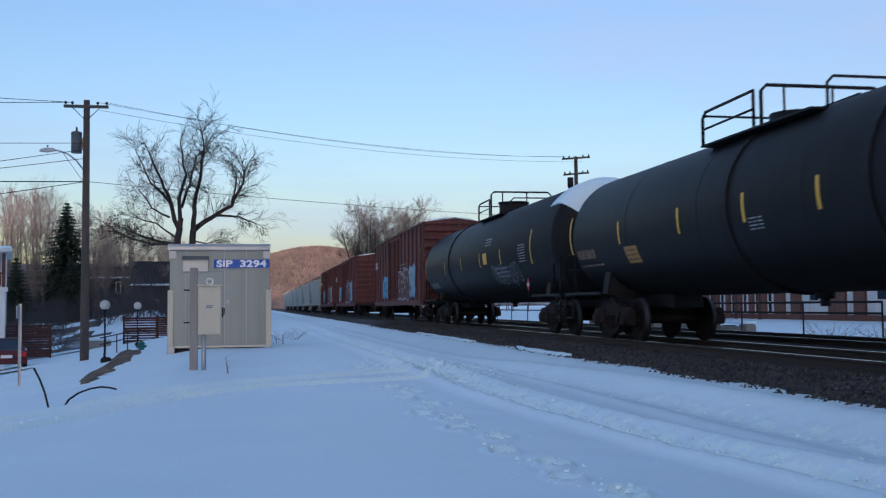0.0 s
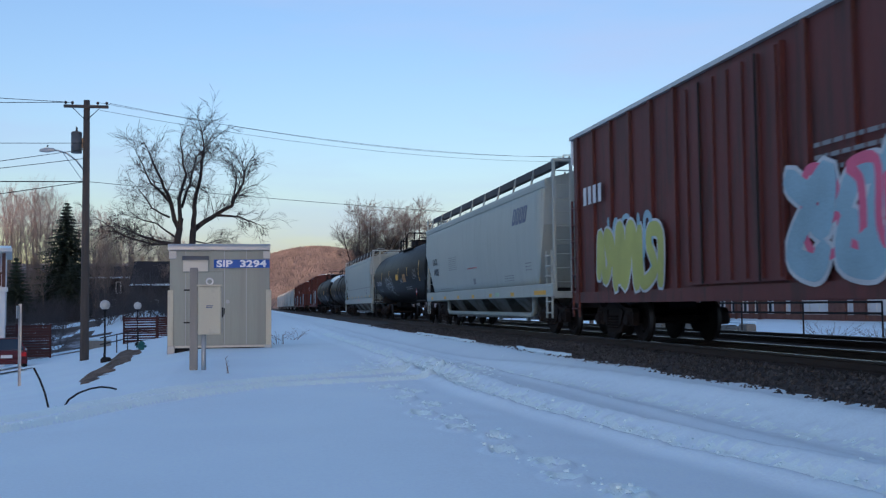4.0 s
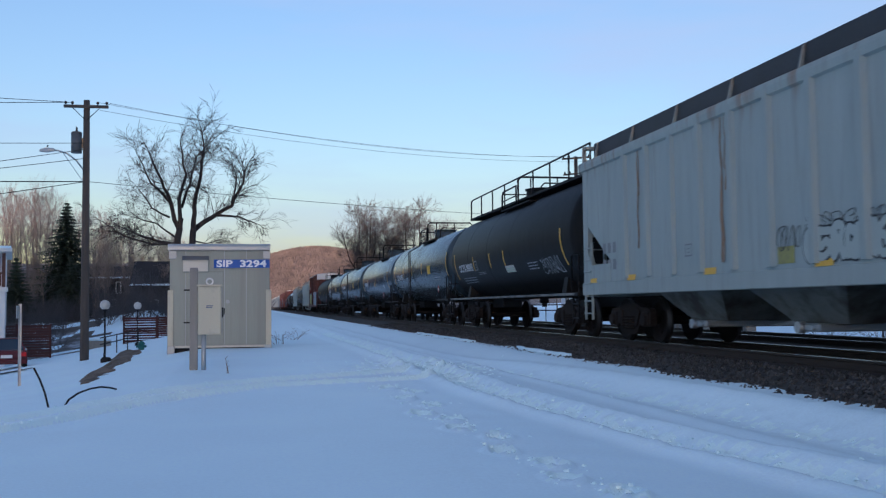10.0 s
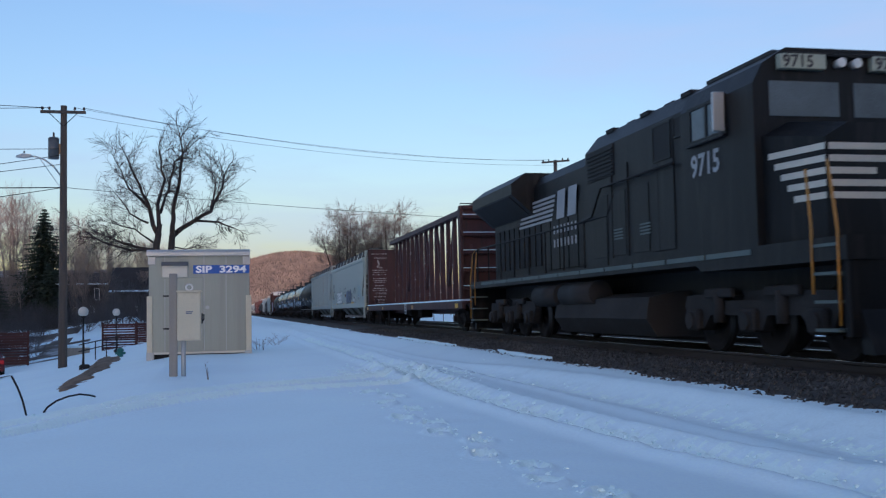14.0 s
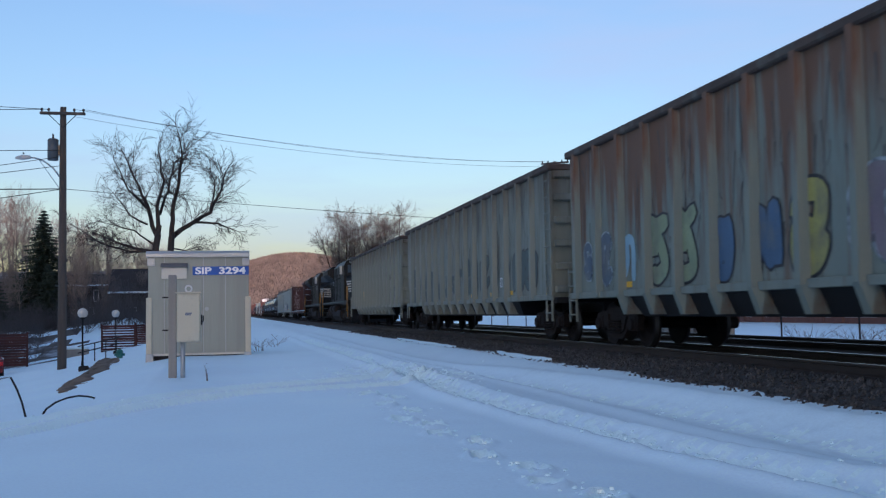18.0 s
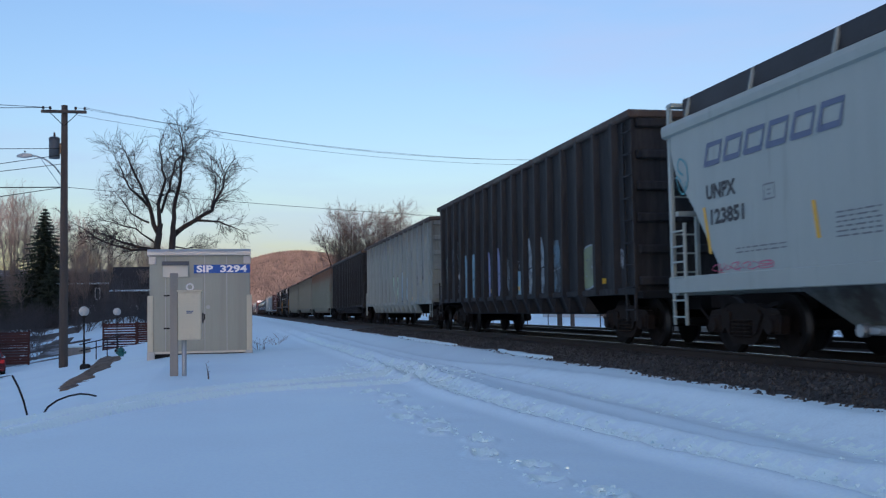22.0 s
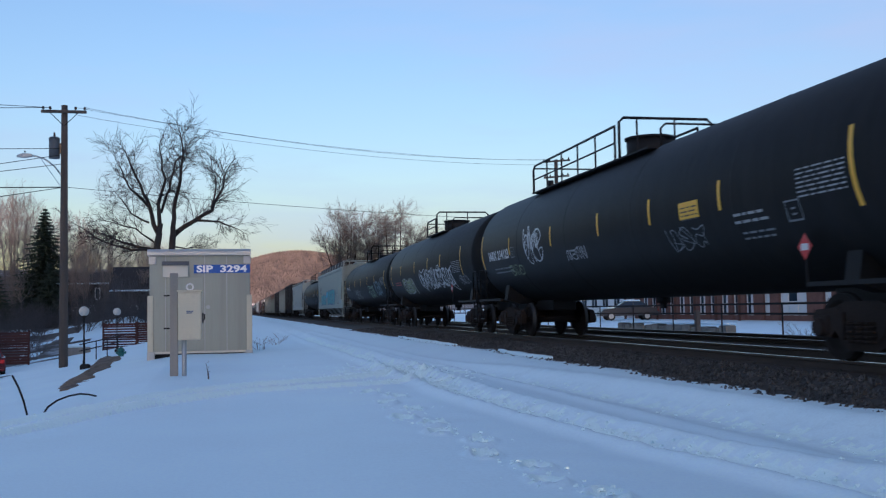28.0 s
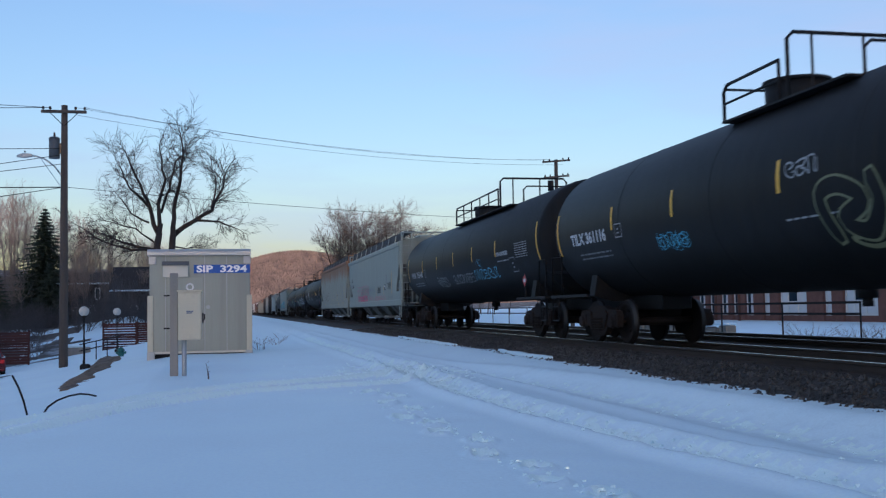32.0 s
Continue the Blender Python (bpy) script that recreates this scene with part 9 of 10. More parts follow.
box(b, 0.35, 7.6, SB[0] + 0.1, SB[0] + 0.4, SZ - 0.4, 4.1)
box(b, 0.35, 7.6, SB[1] - 0.4, SB[1] - 0.1, SZ - 0.4, 4.1)
box(b, 7.6, 7.9, SB[0], SB[1], SZ - 0.4, 4.1)
part("wall", b, M["mortar"], station)
b = NB()
box(b, 0.36, 7.5, SB[0] + 0.5, SB[1] - 0.5, SZ + 0.05, SZ + 0.15)
part("floor_slab", b, M["wood_grey"], station)
for a, c in wins:
    b = NB()
    box(b, 0.10, 0.14, a, c, SZ + 0.35, 3.05)
    pane = part("window", b, M["siding"], station, "white boarded window panel")
    b = NB()
    for q in (a + 0.04, c - 0.04):
        box(b, 0.04, 0.12, q - 0.05, q + 0.05, SZ + 0.35, 3.05)
    for z in (SZ + 0.40, 1.35, 3.0):
        box(b, 0.04, 0.12, a, c, z - 0.05, z + 0.05)
    if c - a > 2:
        for q in (a + 1.1, a + 2.2):
            box(b, 0.05, 0.12, q - 0.03, q + 0.03, SZ + 0.35, 3.05)
    part("frame", b, M["white_trim"], pane)
    panes = [(a + 1.2, a + 2.1, 1.45, 2.9)] if c - a > 2 else [(a + 0.5, c - 0.1, SZ + 0.5, 2.9)] if c - a > 0.8 else []
    for p0, p1, z0, z1 in panes:
        b = NB()
        box(b, 0.085, 0.10, p0, p1, z0, z1)
        part("pane", b, M["glass"], pane)
b = NB()
box(b, -1.5, -1.35, SB[0] - 1.4, SB[1] + 1.4, 3.75, 4.15)
box(b, -1.5, 9.3, SB[1] + 1.3, SB[1] + 1.45, 3.75, 4.15)
part("fascia", b, M["white_trim"], station, "white painted eaves board")
for i in range(7):
    b = NB()
    box(b, -1.42, -1.26, 61.0 + 3.3 * i, 61.16 + 3.3 * i, SZ - 0.3, 3.85, 0.01)
    part("porch_post", b, M["house_brown"], station, "dark timber porch post")
b = NB()
box(b, -1.36, 0.0, SB[0] - 1.3, SB[1] + 1.3, 3.85, 3.92)
part("soffit", b, M["white_trim"], station)
b = NB()
e0, e1 = SB[0] - 1.5, SB[1] + 1.5
vs = [b.verts.new(p) for p in ((-1.55, e0, 4.15), (9.4, e0, 4.15), (9.4, e1, 4.15), (-1.55, e1, 4.15), (3.9, e0 + 5.4, 6.6), (3.9, e1 - 5.4, 6.6))]
for f in ((0, 1, 4), (1, 2, 5, 4), (2, 3, 5), (3, 0, 4, 5), (3, 2, 1, 0)):
    b.faces.new([vs[i] for i in f])
bmesh.ops.recalc_face_normals(b, faces=b.faces[:])
part("roof", b, M["roof_green"], station, "dark green shingled hip roof")
b = NB()
box(b, -1.6, -1.2, e0, e1, 4.155, 4.24, 0.03)
part("eaves_snow", b, M["snow"], station)
cy_ = 61.2
b = NB()
box(b, 3.2, 4.6, cy_ - 0.7, cy_ + 0.7, 6.1, 7.7)
part("cupola", b, M["roof_green"], station)
b = NB()
loft(b, [[(2.95, cy_ - 0.95, 7.7), (4.85, cy_ - 0.95, 7.7), (4.85, cy_ + 0.95, 7.7), (2.95, cy_ + 0.95, 7.7)], [(3.85, cy_ - 0.05, 9.2), (3.95, cy_ - 0.05, 9.2), (3.95, cy_ + 0.05, 9.2), (3.85, cy_ + 0.05, 9.2)]])
bmesh.ops.recalc_face_normals(b, faces=b.faces[:])
part("cupola_roof", b, M["roof_green"], station)
for yy in (49.5, 45.0):
    b = NB()
    box(b, 4.6, 5.6, yy - 0.5, yy + 0.5, 5.6, 7.9, 0.02)
    part("chimney", b, M["mortar"], station)

# pale annexe with steps
ann = empty("annexe_building", pose(35.0, 0, 0), label="pale grey annexe with dark windows and outside steps", category="building")
b = NB()
box(b, 0, 8, 86.5, 112, SZ - 0.5, 3.6)
part("wall", b, M["siding"], ann)
b = NB()
prism(b, [(-0.6, 3.6), (4, 5.4), (8.6, 3.6)], "y", 86.0, 112.5)
part("roof", b, M["steel_dark"], ann)
for y in range(88, 111, 3):
    b = NB()
    box(b, -0.03, 0.0, y, y + 1.3, SZ + 1.0, SZ + 2.4)
    w = part("window", b, M["glass"], ann)
    b = NB()
    box(b, -0.06, -0.03, y - 0.1, y + 1.4, SZ + 0.9, SZ + 1.0)
    box(b, -0.06, -0.03, y - 0.1, y + 1.4, SZ + 2.4, SZ + 2.5)
    box(b, -0.05, -0.03, y + 0.62, y + 0.68, SZ + 1.0, SZ + 2.4)
    part("window_frame", b, M["white_trim"], w)

# railing between platform and tracks
railing = empty("platform_railing", pose(18.4, 0, 0), label="dark two-bar pipe railing along the platform", category="railing")
rz = ground_z(18.4, 45)
for i in range(16):
    b = NB()
    y = 27.0 + 4.4 * i
    rod(b, (0, y, rz - 0.3), (0, y, 1.36), 0.03, n=8)
    part("post", b, M["steel_dark"], railing)
for z in (1.33, 0.98):
    b = NB()
    rod(b, (0, 27.0, z), (0, 93.0, z), 0.038, n=8)
    part("bar", b, M["steel_dark"], railing)
wp = empty("timber_post", pose(16.8, 34.6, ground_z(16.8, 34.6)), label="short weathered timber post beside the tracks", category="post")
b = NB()
box(b, -0.09, 0.09, -0.09, 0.09, -0.3, 1.05, 0.02)
part("post", b, M["wood_pole"], wp)
wp2 = copy_thing(wp, pose(16.9, 49.0, ground_z(16.9, 49.0)))
# low stone border and snow heaps
M["stone_wall"] = mat("grey_brown_stone", (0.20, 0.18, 0.15), 0.9, var=0.35)
border = empty("stone_border", pose(21.0, 40.0, ground_z(21, 40)), label="low rough stone border capped with snow", category="wall")
rnd = random.Random(9)
for i in range(14):
    b = NB()
    box(b, rnd.uniform(-0.3, -0.2), rnd.uniform(0.2, 0.3), i * 0.9, i * 0.9 + rnd.uniform(0.7, 0.86), -0.2, rnd.uniform(0.25, 0.4), 0.05)
    part("stone", b, M["stone_wall"], border)
b = NB()
box(b, -0.28, 0.28, 0, 12.5, 0.40, 0.50, 0.05)
part("snow_cap", b, M["snow"], border)
car("parked_car", 30.0, 74.0, 80, "car_dark", "dark car half covered in snow near the station", snow=True)

# ---- trees, woods and hills ----
def grow(segs, p, d, length, r, depth, rnd, droop=0.0, up=0.0, kids=(1, 2), spread=0.75, steps=4):
    """Adds a bough and its twigs to segs."""
    d = d.normalized()
    for k in range(steps):
        d = (d + Vector((rnd.gauss(0, 0.13), rnd.gauss(0, 0.13), rnd.gauss(0, 0.10) + up - droop * k)) ).normalized()
        q = p + d * (length / steps)
        r1 = max(0.006, r * (1 - 0.62 * (k + 1) / steps))
        segs.append((p, q, max(0.006, r * (1 - 0.62 * k / steps)), r1))
        p = q
        if depth > 0:
            for _ in range(rnd.randint(*kids)):
                side = d.cross(Vector((rnd.gauss(0, 1), rnd.gauss(0, 1), rnd.gauss(0, 1)))).normalized()
                nd = (d * rnd.uniform(0.55, 1.0) + side * rnd.uniform(0.45, 1.0) * spread)
                grow(segs, p, nd, length * rnd.uniform(0.5, 0.75), max(0.006, r1 * rnd.uniform(0.5, 0.7)), depth - 1, rnd, droop, up, kids, spread, steps if depth > 1 else 3)


def seg_arrays(segs, thin=4):
    vs, fs = [], []
    for p, q, r0, r1 in segs:
        n = 7 if r0 > 0.09 else (5 if r0 > 0.035 else 3)
        w = (q - p).normalized()
        u = w.cross(Vector((0.3, 0.9, 0.2))).normalized()
        v = w.cross(u)
        k = len(vs)
        for c, r in ((p, r0), (q, r1)):
            for i in range(n):
                a = 2 * math.pi * i / n
                vs.append(tuple(c + (u * math.cos(a) + v * math.sin(a)) * r))
        for i in range(n):
            j = (i + 1) % n
            fs.append((k + i, k + j, k + n + j, k + n + i))
    return vs, fs


def seg_mesh(name, segs, material):
    vs, fs = seg_arrays(segs)
    m = bpy.data.meshes.new(name)
    m.from_pydata(vs, [], fs)
    m.materials.append(material)
    for p in m.polygons:
        p.use_smooth = True
    return m


def tree_thing(name, x, y, trunk, crown, label, twig=0.006, tint="bark"):
    t = empty(name, pose(x, y, ground_z(x, y)), label=label, category="tree")
    for nm, segs, mt in (("trunk", trunk, M["bark"]), ("crown", [(p, q, max(a, twig), max(c, twig)) for p, q, a, c in crown], M[tint])):
        ob = new(nm, seg_mesh(nm, segs, mt))
        ob.parent = t
    return t


# big spreading bare tree behind the shed; boughs in metres east of its foot and above the ground
rnd = random.Random(21)
bx, by = -3.75, 54.9
def bough(pts, r0, r1, segs, crown, n_side, depth, droop, ln):
    fine = []
    for (a, b_), (c, e) in zip(pts, pts[1:]):
        for t in (0, 0.33, 0.67):
            fine.append((a + (c - a) * t, b_ + (e - b_) * t))
    fine.append(pts[-1])
    fine = [(0.15 + (a - 0.3) * 0.80, h if h < 4.6 else 4.6 + (h - 4.6) * 0.87) for a, h in fine]
    r0, r1, ln = r0 * 0.72, r1 * 0.7, ln * 0.88
    dep = rnd.uniform(-1, 1)
    vec = [Vector((a + rnd.gauss(0, 0.04), dep * i * 0.16 + rnd.gauss(0, 0.05), h)) for i, (a, h) in enumerate(fine)]
    for i, (p, q) in enumerate(zip(vec, vec[1:])):
        ra, rb = r0 + (r1 - r0) * i / (len(vec) - 1), r0 + (r1 - r0) * (i + 1) / (len(vec) - 1)
        segs.append((p, q, ra, rb))
        if i >= 2:
            for _ in range(n_side):
                side = (q - p).normalized().cross(Vector((rnd.gauss(0, 0.5), rnd.gauss(0, 1), rnd.gauss(0, 0.5)))).normalized()
                long = ln * (0.55 + 1.5 * rnd.random() ** 1.6)
                grow(crown, p.lerp(q, rnd.random()), (q - p).normalized() * rnd.uniform(0.5, 1.0) + side * rnd.uniform(0.5, 1.0), long, min(0.026, rb * 0.5), depth, rnd, droop * 0.35, 0.02, (1, 1), 0.85, 5)
    grow(crown, vec[-1], vec[-1] - vec[-2], ln * 1.2, r1 * 0.9, depth, rnd, droop, 0.0, (1, 2), 0.8, 4)


tr, cr = [], []
bough([(-0.2, -0.4), (-0.25, 3.6), (-0.15, 5.9)], 0.34, 0.24, tr, cr, 0, 0, 0, 0.5)
bough([(0.5, -0.4), (0.55, 3.6), (0.75, 5.8)], 0.32, 0.24, tr, cr, 0, 0, 0, 0.5)
bough([(-0.15, 5.9), (-0.8, 7.6), (-1.25, 8.8), (-2.15, 10.6)], 0.19, 0.05, tr, cr, 3, 2, 0.02, 0.88)
bough([(-0.15, 5.9), (-0.1, 7.7), (0.25, 9.2), (0.1, 10.8)], 0.18, 0.05, tr, cr, 3, 2, 0.02, 0.88)
bough([(0.75, 5.8), (0.8, 7.4), (1.2, 9.3), (1.4, 11.0), (1.2, 12.3)], 0.20, 0.04, tr, cr, 3, 2, 0.02, 0.86)
bough([(0.75, 5.8), (1.8, 6.55), (3.2, 7.35), (4.0, 8.8), (4.2, 9.9)], 0.21, 0.05, tr, cr, 3, 2, 0.035, 0.88)
bough([(2.2, 6.75), (3.8, 6.65), (4.9, 6.2)], 0.11, 0.035, tr, cr, 3, 2, 0.05, 0.68)
bough([(-0.25, 4.9), (-1.4, 5.1), (-2.7, 5.5), (-3.7, 5.9)], 0.15, 0.04, tr, cr, 3, 2, 0.05, 0.75)
bough([(-0.05, 7.2), (0.55, 8.7), (1.0, 10.4), (2.1, 11.6)], 0.12, 0.03, tr, cr, 3, 2, 0.02, 0.83)
bough([(-0.8, 7.6), (-2.0, 8.7), (-2.8, 10.4)], 0.12, 0.03, tr, cr, 3, 2, 0.03, 0.88)
bough([(-0.7, 6.6), (-2.0, 7.2), (-3.0, 8.6)], 0.09, 0.03, tr, cr, 3, 2, 0.05, 0.75)
bough([(3.3, 7.5), (3.6, 9.0), (3.2, 10.2)], 0.08, 0.03, tr, cr, 3, 2, 0.03, 0.68)
bough([(0.6, 5.2), (1.6, 5.0), (2.6, 5.3)], 0.07, 0.03, tr, cr, 3, 2, 0.06, 0.55)
bough([(-0.3, 5.0), (-1.8, 4.9), (-3.6, 5.4), (-4.8, 6.2)], 0.12, 0.03, tr, cr, 3, 2, 0.05, 0.8)
bough([(-0.3, 5.3), (-1.6, 6.2), (-3.2, 6.6)], 0.08, 0.03, tr, cr, 3, 2, 0.05, 0.7)
tree_thing("bare_tree", bx, by, tr, cr, "large spreading bare tree with drooping twigs behind a shed", 0.0042)


def dome_tree(h, w, rnd):
    """Bare tree with a short trunk and a broad round crown, as (trunk, crown) segments."""
    tr, cr = [], []
    fork = Vector((rnd.uniform(-0.2, 0.2), 0, h * 0.34))
    tr.append((Vector((0, 0, -0.3)), fork, h * 0.024, h * 0.019))
    for i in range(9):
        a = i * 2.4 + rnd.uniform(-0.4, 0.4)
        lean = (0.25 if i < 3 else 0.75) * rnd.uniform(0.8, 1.2)
        tip = Vector((math.cos(a) * w * lean, math.sin(a) * w * lean, h * rnd.uniform(0.80, 0.92) * (1.04 - 0.28 * lean * lean)))
        p = fork + Vector((0, 0, -h * 0.06 * rnd.random()))
        bend = p.lerp(tip, 0.5) + Vector((math.cos(a), math.sin(a), -0.4)) * w * 0.10
        pts = [p, p.lerp(bend, 0.55), bend, bend.lerp(tip, 0.5), tip]
        for k, (c, e) in enumerate(zip(pts, pts[1:])):
            tr.append((c, e, h * (0.011 - 0.0022 * k), h * (0.0088 - 0.0022 * k)))
            for _ in range(2 + k):
                side = Vector((rnd.gauss(0, 1), rnd.gauss(0, 1), rnd.gauss(0.25, 0.6))).normalized()
                grow(cr, c.lerp(e, rnd.random()), (e - c).normalized() * 0.7 + side * 0.8, h * rnd.uniform(0.10, 0.20), h * 0.0028, 2, rnd, 0.0, 0.03, (1, 2), 0.8, 4)
    return tr, cr


for x, y, h, w, sd, lab in ((14.4, 130, 13.4, 5.0, 31, "bare tree with a round crown beyond the track"), (20.3, 131, 14.6, 5.6, 32, "broad bare tree with fine twigs beyond the track"), (17.6, 138, 10.6, 3.6, 36, "smaller bare tree with a round crown beyond the track")):
    tr, cr = dome_tree(h, w, random.Random(sd))
    tree_thing("bare_tree", x, y, tr, cr, lab, 0.013, "twig")


def woods(name, spots, variants, material, label):
    """Far trees, joined."""
    allv, allf, dark, k = [], [], [], 0
    for x, y, z, s, v, a in spots:
        vs, fs, stems = variants[v]
        dark += [1] * stems + [0] * (len(fs) - stems)
        c, sn = math.cos(a) * s, math.sin(a) * s
        q = np.stack([vs[:, 0] * c - vs[:, 1] * sn + x, vs[:, 0] * sn + vs[:, 1] * c + y, vs[:, 2] * s + z], 1)
        allv.append(q)
        allf += [tuple(k + i for i in f) for f in fs]
        k += len(vs)
    m = bpy.data.meshes.new(name)
    m.from_pydata(np.concatenate(allv).tolist(), [], allf)
    m.materials.append(material)
    m.materials.append(M["stem_far"])
    m.polygons.foreach_set("material_index", dark)
    return tagged(new(name, m), label, "woods", kind="stuff")


def tall_tree(h, rnd):
    """Slender wood-grown tree: one or two leaders with steep limbs high up, as (stems, twigs)."""
    tr, cr = [], []
    for k in range(rnd.choice((1, 1, 2))):
        p, d, r = Vector((0, 0, -0.5)), Vector((rnd.gauss(0, 0.10), rnd.gauss(0, 0.10), 1)), h * 0.0115
        n = 9
        for i in range(n):
            d = (d + Vector((rnd.gauss(0, 0.05), rnd.gauss(0, 0.05), 0.2))).normalized()
            q = p + d * h * 0.9 / n
            tr.append((p, q, r * (1 - 0.85 * i / n), r * (1 - 0.85 * (i + 1) / n)))
            p = q
            if i >= 3:
                for _ in range(3):
                    a = rnd.uniform(0, 6.28)
                    grow(cr, q, Vector((math.cos(a) * 0.6, math.sin(a) * 0.6, rnd.uniform(0.7, 1.3))), h * rnd.uniform(0.10, 0.22), r * 0.32 * (1.15 - i / n), 2, rnd, 0.0, 0.07, (1, 1), 0.6, 4)
        grow(cr, p, d, h * 0.13, r * 0.15, 2, rnd, 0, 0.04, (1, 2), 0.6, 4)
    return tr, cr


VAR = []
for sd in range(7):
    tr, cr = tall_tree(14.0, random.Random(50 + sd))
    vs, fs = seg_arrays(tr + [(p, q, max(0.015, a), max(0.012, c)) for p, q, a, c in cr])
    VAR.append((np.array(vs), fs, len(seg_arrays(tr)[1])))
rnd = random.Random(77)
spots = []


def stand(x, y, top):
    """One tree of the woods whose crown ends at a given height."""
    z = ground_z(x, y) - 0.3
    spots.append((x, y, z, max(0.3, (top - z) / 14.0), rnd.randrange(7), rnd.uniform(0, 6.28)))


# tall ones on the upper slope, their tops in the sun, lower ones towards the railway
for i in range(64):
    y = rnd.uniform(126, 172)
    f = -0.235 + 0.24 * (i + rnd.random()) / 64
    stand(f * y, y, 1.35 + y * (rnd.uniform(0.092, 0.110) if f < -0.195 else rnd.uniform(0.070, 0.094) if f < -0.13 else rnd.uniform(0.045, 0.072) if f < -0.06 else rnd.uniform(0.034, 0.052)))
for i in range(62):
    y = rnd.uniform(90, 122)
    f = rnd.choice((rnd.uniform(-0.235, -0.195), rnd.uniform(-0.155, -0.02), rnd.uniform(-0.155, -0.02)))
    stand(f * y, y, 1.35 + y * rnd.uniform(0.025, 0.075 if f < -0.1 else 0.055))
M["stem_far"] = mat("far_stems", (0.145, 0.122, 0.108), 0.9, var=0.3)
M["twig_far"] = mat("far_twigs", (0.205, 0.168, 0.146), 0.9, var=0.3)
woods("hillside_woods", spots, VAR, M["twig_far"], "bare grey-brown woods climbing a hillside")
spots = []
for i in range(60):
    y = rnd.uniform(150, 420)
    x = 24 + (y - 150) * 0.06 + rnd.uniform(0, 30)
    spots.append((x, y, ground_z(x, y) - 0.3, rnd.uniform(0.5, 0.8), rnd.randrange(7), rnd.uniform(0, 6.28)))
for i in range(40):
    x, y = rnd.uniform(60, 130), rnd.uniform(85, 190)
    spots.append((x, y, ground_z(x, y) - 0.3, rnd.uniform(0.55, 0.85), rnd.randrange(7), rnd.uniform(0, 6.28)))
woods("trackside_woods", spots, VAR, M["twig_far"], "bare brown woods along the far side of the tracks")
# undergrowth on the slope
M["brush"] = mat("brush_stems", (0.078, 0.073, 0.076), 0.9, var=0.45)
segs = []


def brush(x, y, hi, r):
    """One bush: stems that lean apart and fork."""
    p = Vector((x, y, ground_z(x, y) - 0.1))
    for _ in range(4):
        q = p + Vector((rnd.gauss(0, 0.30), rnd.gauss(0, 0.3), rnd.uniform(0.35, 1.0))) * hi * 0.6
        segs.append((p, q, r, r * 0.6))
        for _ in range(2):
            segs.append((q, q + Vector((rnd.gauss(0, 0.25), rnd.gauss(0, 0.25), rnd.uniform(0.15, 0.6))) * hi * 0.6, r * 0.55, r * 0.3))


for i in range(3600):
    y = 90 + 62 * rnd.random() ** 1.2
    f = rnd.uniform(-0.25, 0.01)
    x = f * y
    if noise.noise(Vector((x * 0.16, y * 0.10, 3))) > -0.22 and not (-0.165 < f < -0.125 and y < 105 and i % 3):
        brush(x, y, rnd.uniform(1.0, 3.4), rnd.uniform(0.012, 0.028))
# thicket by the fence at the foot of the slope, thin over the snowy gap
for i in range(230):
    y = rnd.uniform(72, 92)
    brush(-0.175 * y - rnd.uniform(0, 6), y, rnd.uniform(0.8, 3.2), rnd.uniform(0.010, 0.022))
for i in range(210):
    y = rnd.uniform(82, 95)
    brush(rnd.uniform(-0.15, -0.03) * y, y, rnd.uniform(1.6, 5.2), rnd.uniform(0.012, 0.026))
tagged(new("undergrowth", seg_mesh("undergrowth", segs, M["brush"])), "tangled leafless undergrowth on a slope", "brush", kind="stuff")


def spruce(x, y, h, w, rnd, label):
    z = ground_z(x, y)
    t = empty("spruce", pose(x, y, z), label=label, category="tree")
    b = NB()
    rod(b, (0, 0, -0.3), (0, 0, h * 0.95), h * 0.014, 0.02, n=8)
    part("trunk", b, M["bark"], t)
    vs, fs = [], []
    lev = int(h * 3.2)
    for i in range(lev):
        f = i / lev
        zz = h * (0.06 + 0.93 * f)
        rr = w * (1 - f) ** 0.9 * rnd.uniform(0.82, 1.08) + 0.05
        turn = rnd.uniform(0, 6.28)
        for k in range(9):
            a = turn + 0.7 * k + rnd.uniform(-0.2, 0.2)
            L = rr * rnd.uniform(0.75, 1.12)
            out_, side = Vector((math.cos(a), math.sin(a), 0)), Vector((-math.sin(a), math.cos(a), 0))
            drop = rnd.uniform(0.25, 0.5)
            for m in range(7):
                t0 = (m + 0.3) / 7
                c = out_ * L * t0 + Vector((0, 0, zz - drop * L * (t0 - 0.45 * t0 * t0)))
                s = (0.16 + 0.34 * L * (1 - t0) ** 0.8) * 0.75
                for sg in (-1, 1):
                    q = len(vs)
                    vs += [tuple(c), tuple(c + out_ * L / 6), tuple(c + out_ * s * 0.7 + side * sg * s + Vector((0, 0, -s * rnd.uniform(0.2, 0.7))))]
                    fs.append((q, q + 1, q + 2))
                q = len(vs)
                vs += [tuple(c - side * 0.12), tuple(c + side * 0.12), tuple(c + out_ * 0.1 + Vector((0, 0, -s * rnd.uniform(0.5, 1.1) - 0.1)))]
                fs.append((q, q + 1, q + 2))
    m = bpy.data.meshes.new("needles")
    m.from_pydata(vs, [], fs)
    m.materials.append(M["needle"])
    ob = new("needles", m)
    ob.parent = t


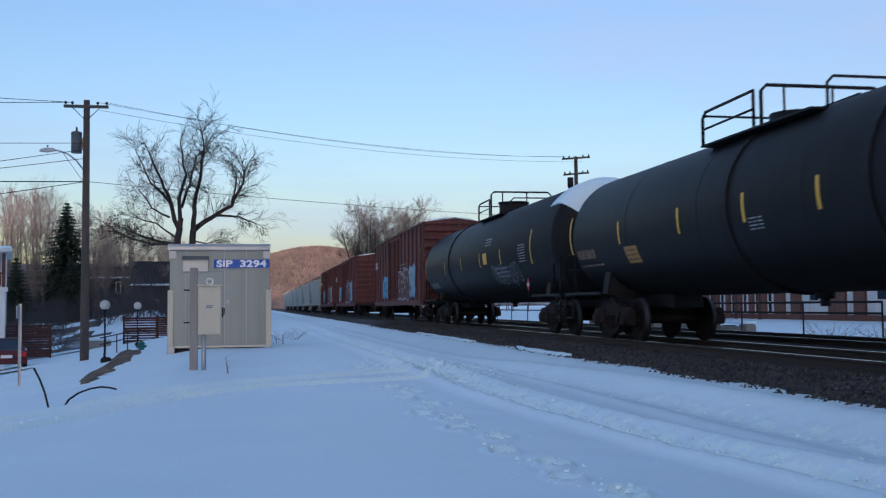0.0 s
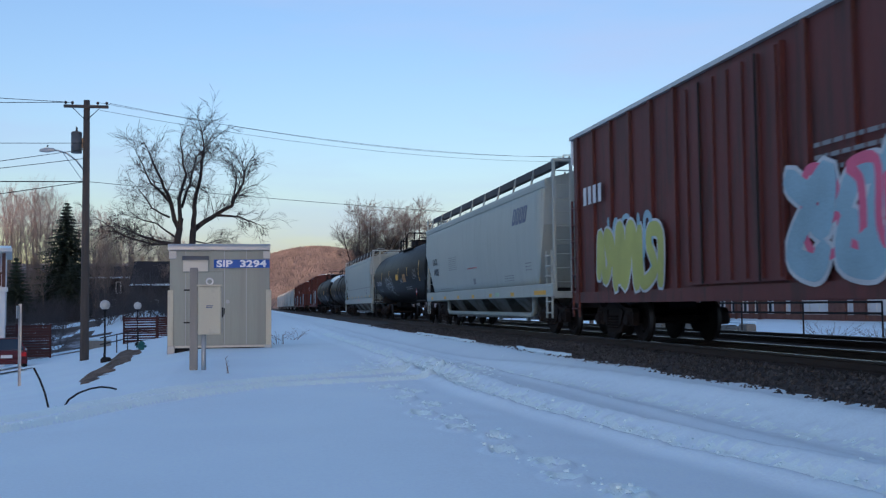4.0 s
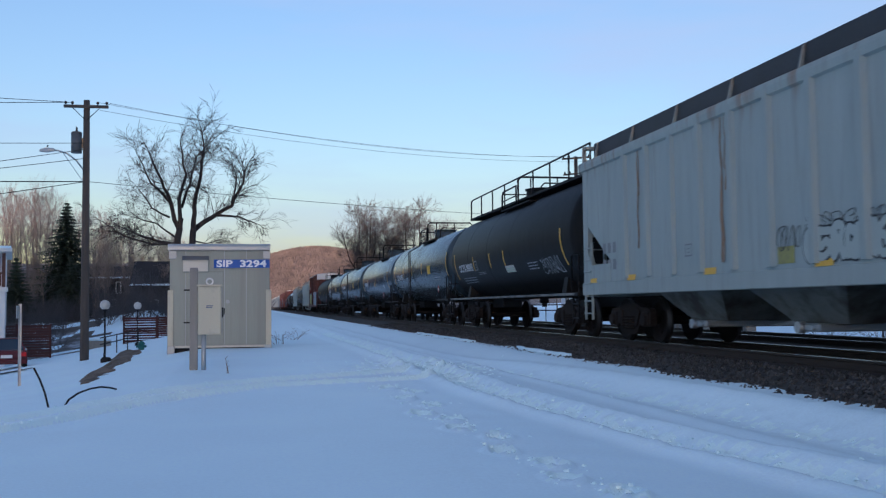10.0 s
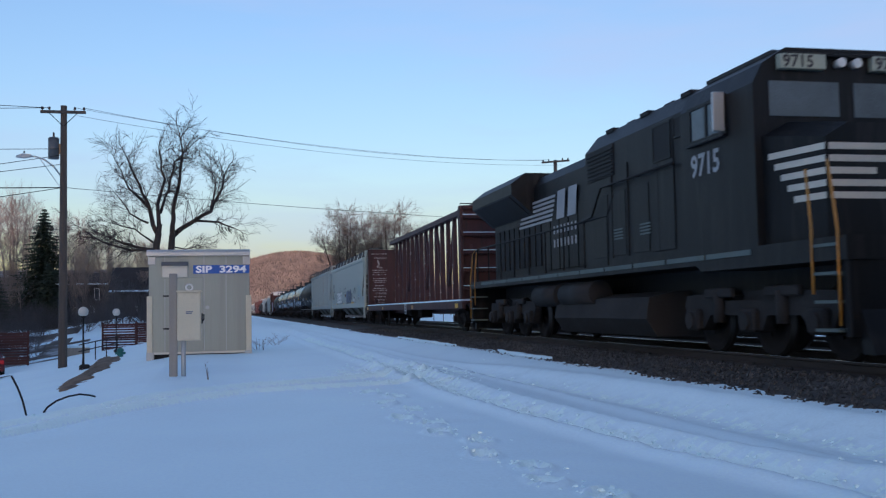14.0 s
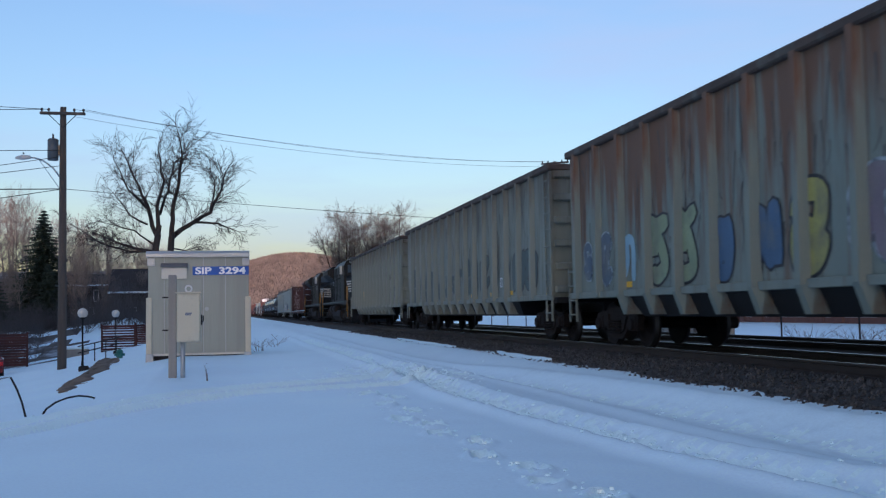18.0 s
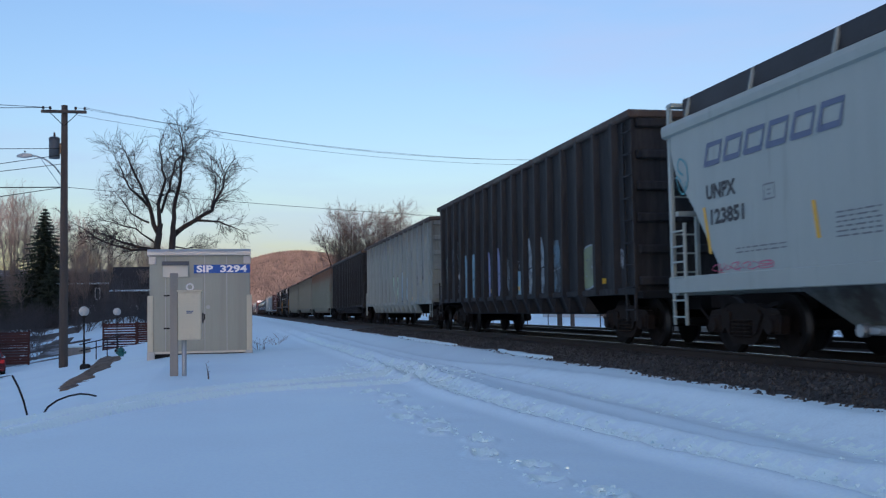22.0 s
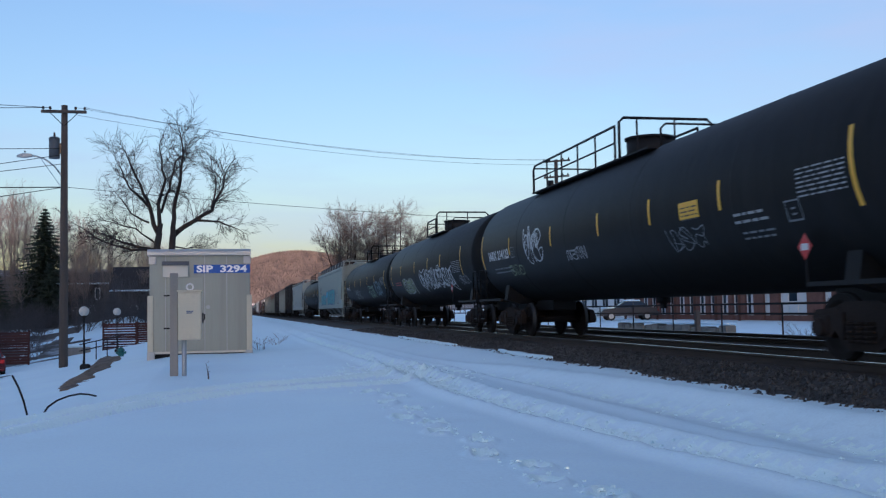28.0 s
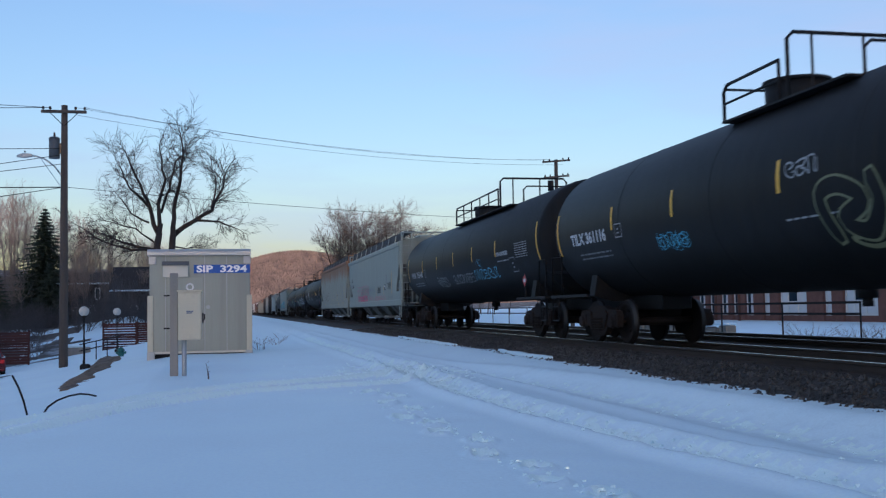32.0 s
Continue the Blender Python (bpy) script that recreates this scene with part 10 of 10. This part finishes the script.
spruce(-18.3, 104.0, 12.3 - ground_z(-18.3, 104.0), 4.7, random.Random(4), "dark green spruce among bare trees")
spruce(-20.3, 92.0, 6.2 - ground_z(-20.3, 92), 2.2, random.Random(5), "dark green spruce beside a taller one")
spruce(-17.0, 99.0, 6.6 - ground_z(-17.0, 99), 2.3, random.Random(6), "young dark spruce on a slope")


# wooded ridge far up the valley, its crowns as a rough canopy
def ridge(name, cx, cy, half, depth, prof, material, label, seed, step=6.0, rough=5.0):
    rnd = random.Random(seed)
    b = NB()
    n, m = int(2 * half / step), int(depth / (step * 1.5))
    rows = []
    for j in range(m + 1):
        row = []
        for i in range(n + 1):
            x = cx - half + 2 * half * i / n
            t = j / m
            top = prof(x)
            z = top * smoothstep(t, 0, 1.0) ** 0.8
            z += rough * noise.noise(Vector((x * 0.11, t * depth * 0.11, seed))) + rough * 1.3 * rnd.random()
            row.append(b.verts.new((x + rnd.uniform(-2, 2), cy + depth * t, z - 3)))
        rows.append(row)
    for r0, r1 in zip(rows, rows[1:]):
        for i in range(n):
            b.faces.new((r0[i], r0[i + 1], r1[i + 1], r1[i])).smooth = True
    return tagged(part(name, b, material), label, "hill", kind="structure")


# crown brown is lightened, which puts the haze of distance into the base colour
M["canopy"] = mat("bare_wood_canopy", (0.185, 0.143, 0.115), 0.95, var=0.42, scale=0.30, fine=0.16, bump=0.0, stretch=(1, 1, 0.6))
ridge("far_hill", 120, 1150, 420, 260, lambda x: 8 + 70 * math.exp(-((x - 75) / 120) ** 2) + 34 * math.exp(-((x - 230) / 110) ** 2) + 40 * math.exp(-((x + 140) / 130) ** 2), M["canopy"], "distant wooded hill glowing in dawn sun", 2, 3.0, 0.9)

# crowns along that hill, as thin upright tufts
rnd = random.Random(8)
vs, fs = [], []
for i in range(34000):
    x, t = rnd.uniform(-60, 420), 1 - rnd.random() * 0.8
    top = 8 + 70 * math.exp(-((x - 75) / 120) ** 2) + 34 * math.exp(-((x - 230) / 110) ** 2) + 40 * math.exp(-((x + 140) / 130) ** 2)
    z = top * smoothstep(t, 0, 1.0) ** 0.8 - 1.5
    y, k, w, hh = 1150 + 260 * t - 3, len(vs), rnd.uniform(0.3, 0.7), rnd.uniform(1.5, 4.0)
    vs += [(x - w, y, z), (x + w, y, z), (x + w * 0.7 * rnd.uniform(-1, 1), y + rnd.uniform(0, 2), z + hh)]
    fs.append((k, k + 1, k + 2))
m = bpy.data.meshes.new("hill_woods")
m.from_pydata(vs, [], fs)
m.materials.append(M["canopy"])
tagged(new("hill_woods", m), "fine bare crowns covering a distant hill", "woods", kind="stuff")


def motions():
    """The train rolls away along the track; every wheelset turns with it."""
    for car, start in CARS:
        walk(car, [(t, pose(TRACK_X, start + travelled(t), RAIL_Z)) for t in (0, 4, 8, 12, 16, 20, 24, 28, 32)])
    for (y, z), sets in WHEELS.items():
        first = sets[0]
        kin = [o for o in scene.objects if o.data is first.data and o is not first and abs(o.location.y - y) < 0.01]
        walk(first, [(i / FPS, pose(0, y, z, -math.degrees((travelled(i / FPS) - travelled(0)) / z))) for i in range(32 * FPS + 1)])
        for w in kin:
            w.rotation_mode = "QUATERNION"
            keys = w.animation_data_create()
            keys.action = first.animation_data.action
            keys.action_slot = first.animation_data.action_slot


motions()
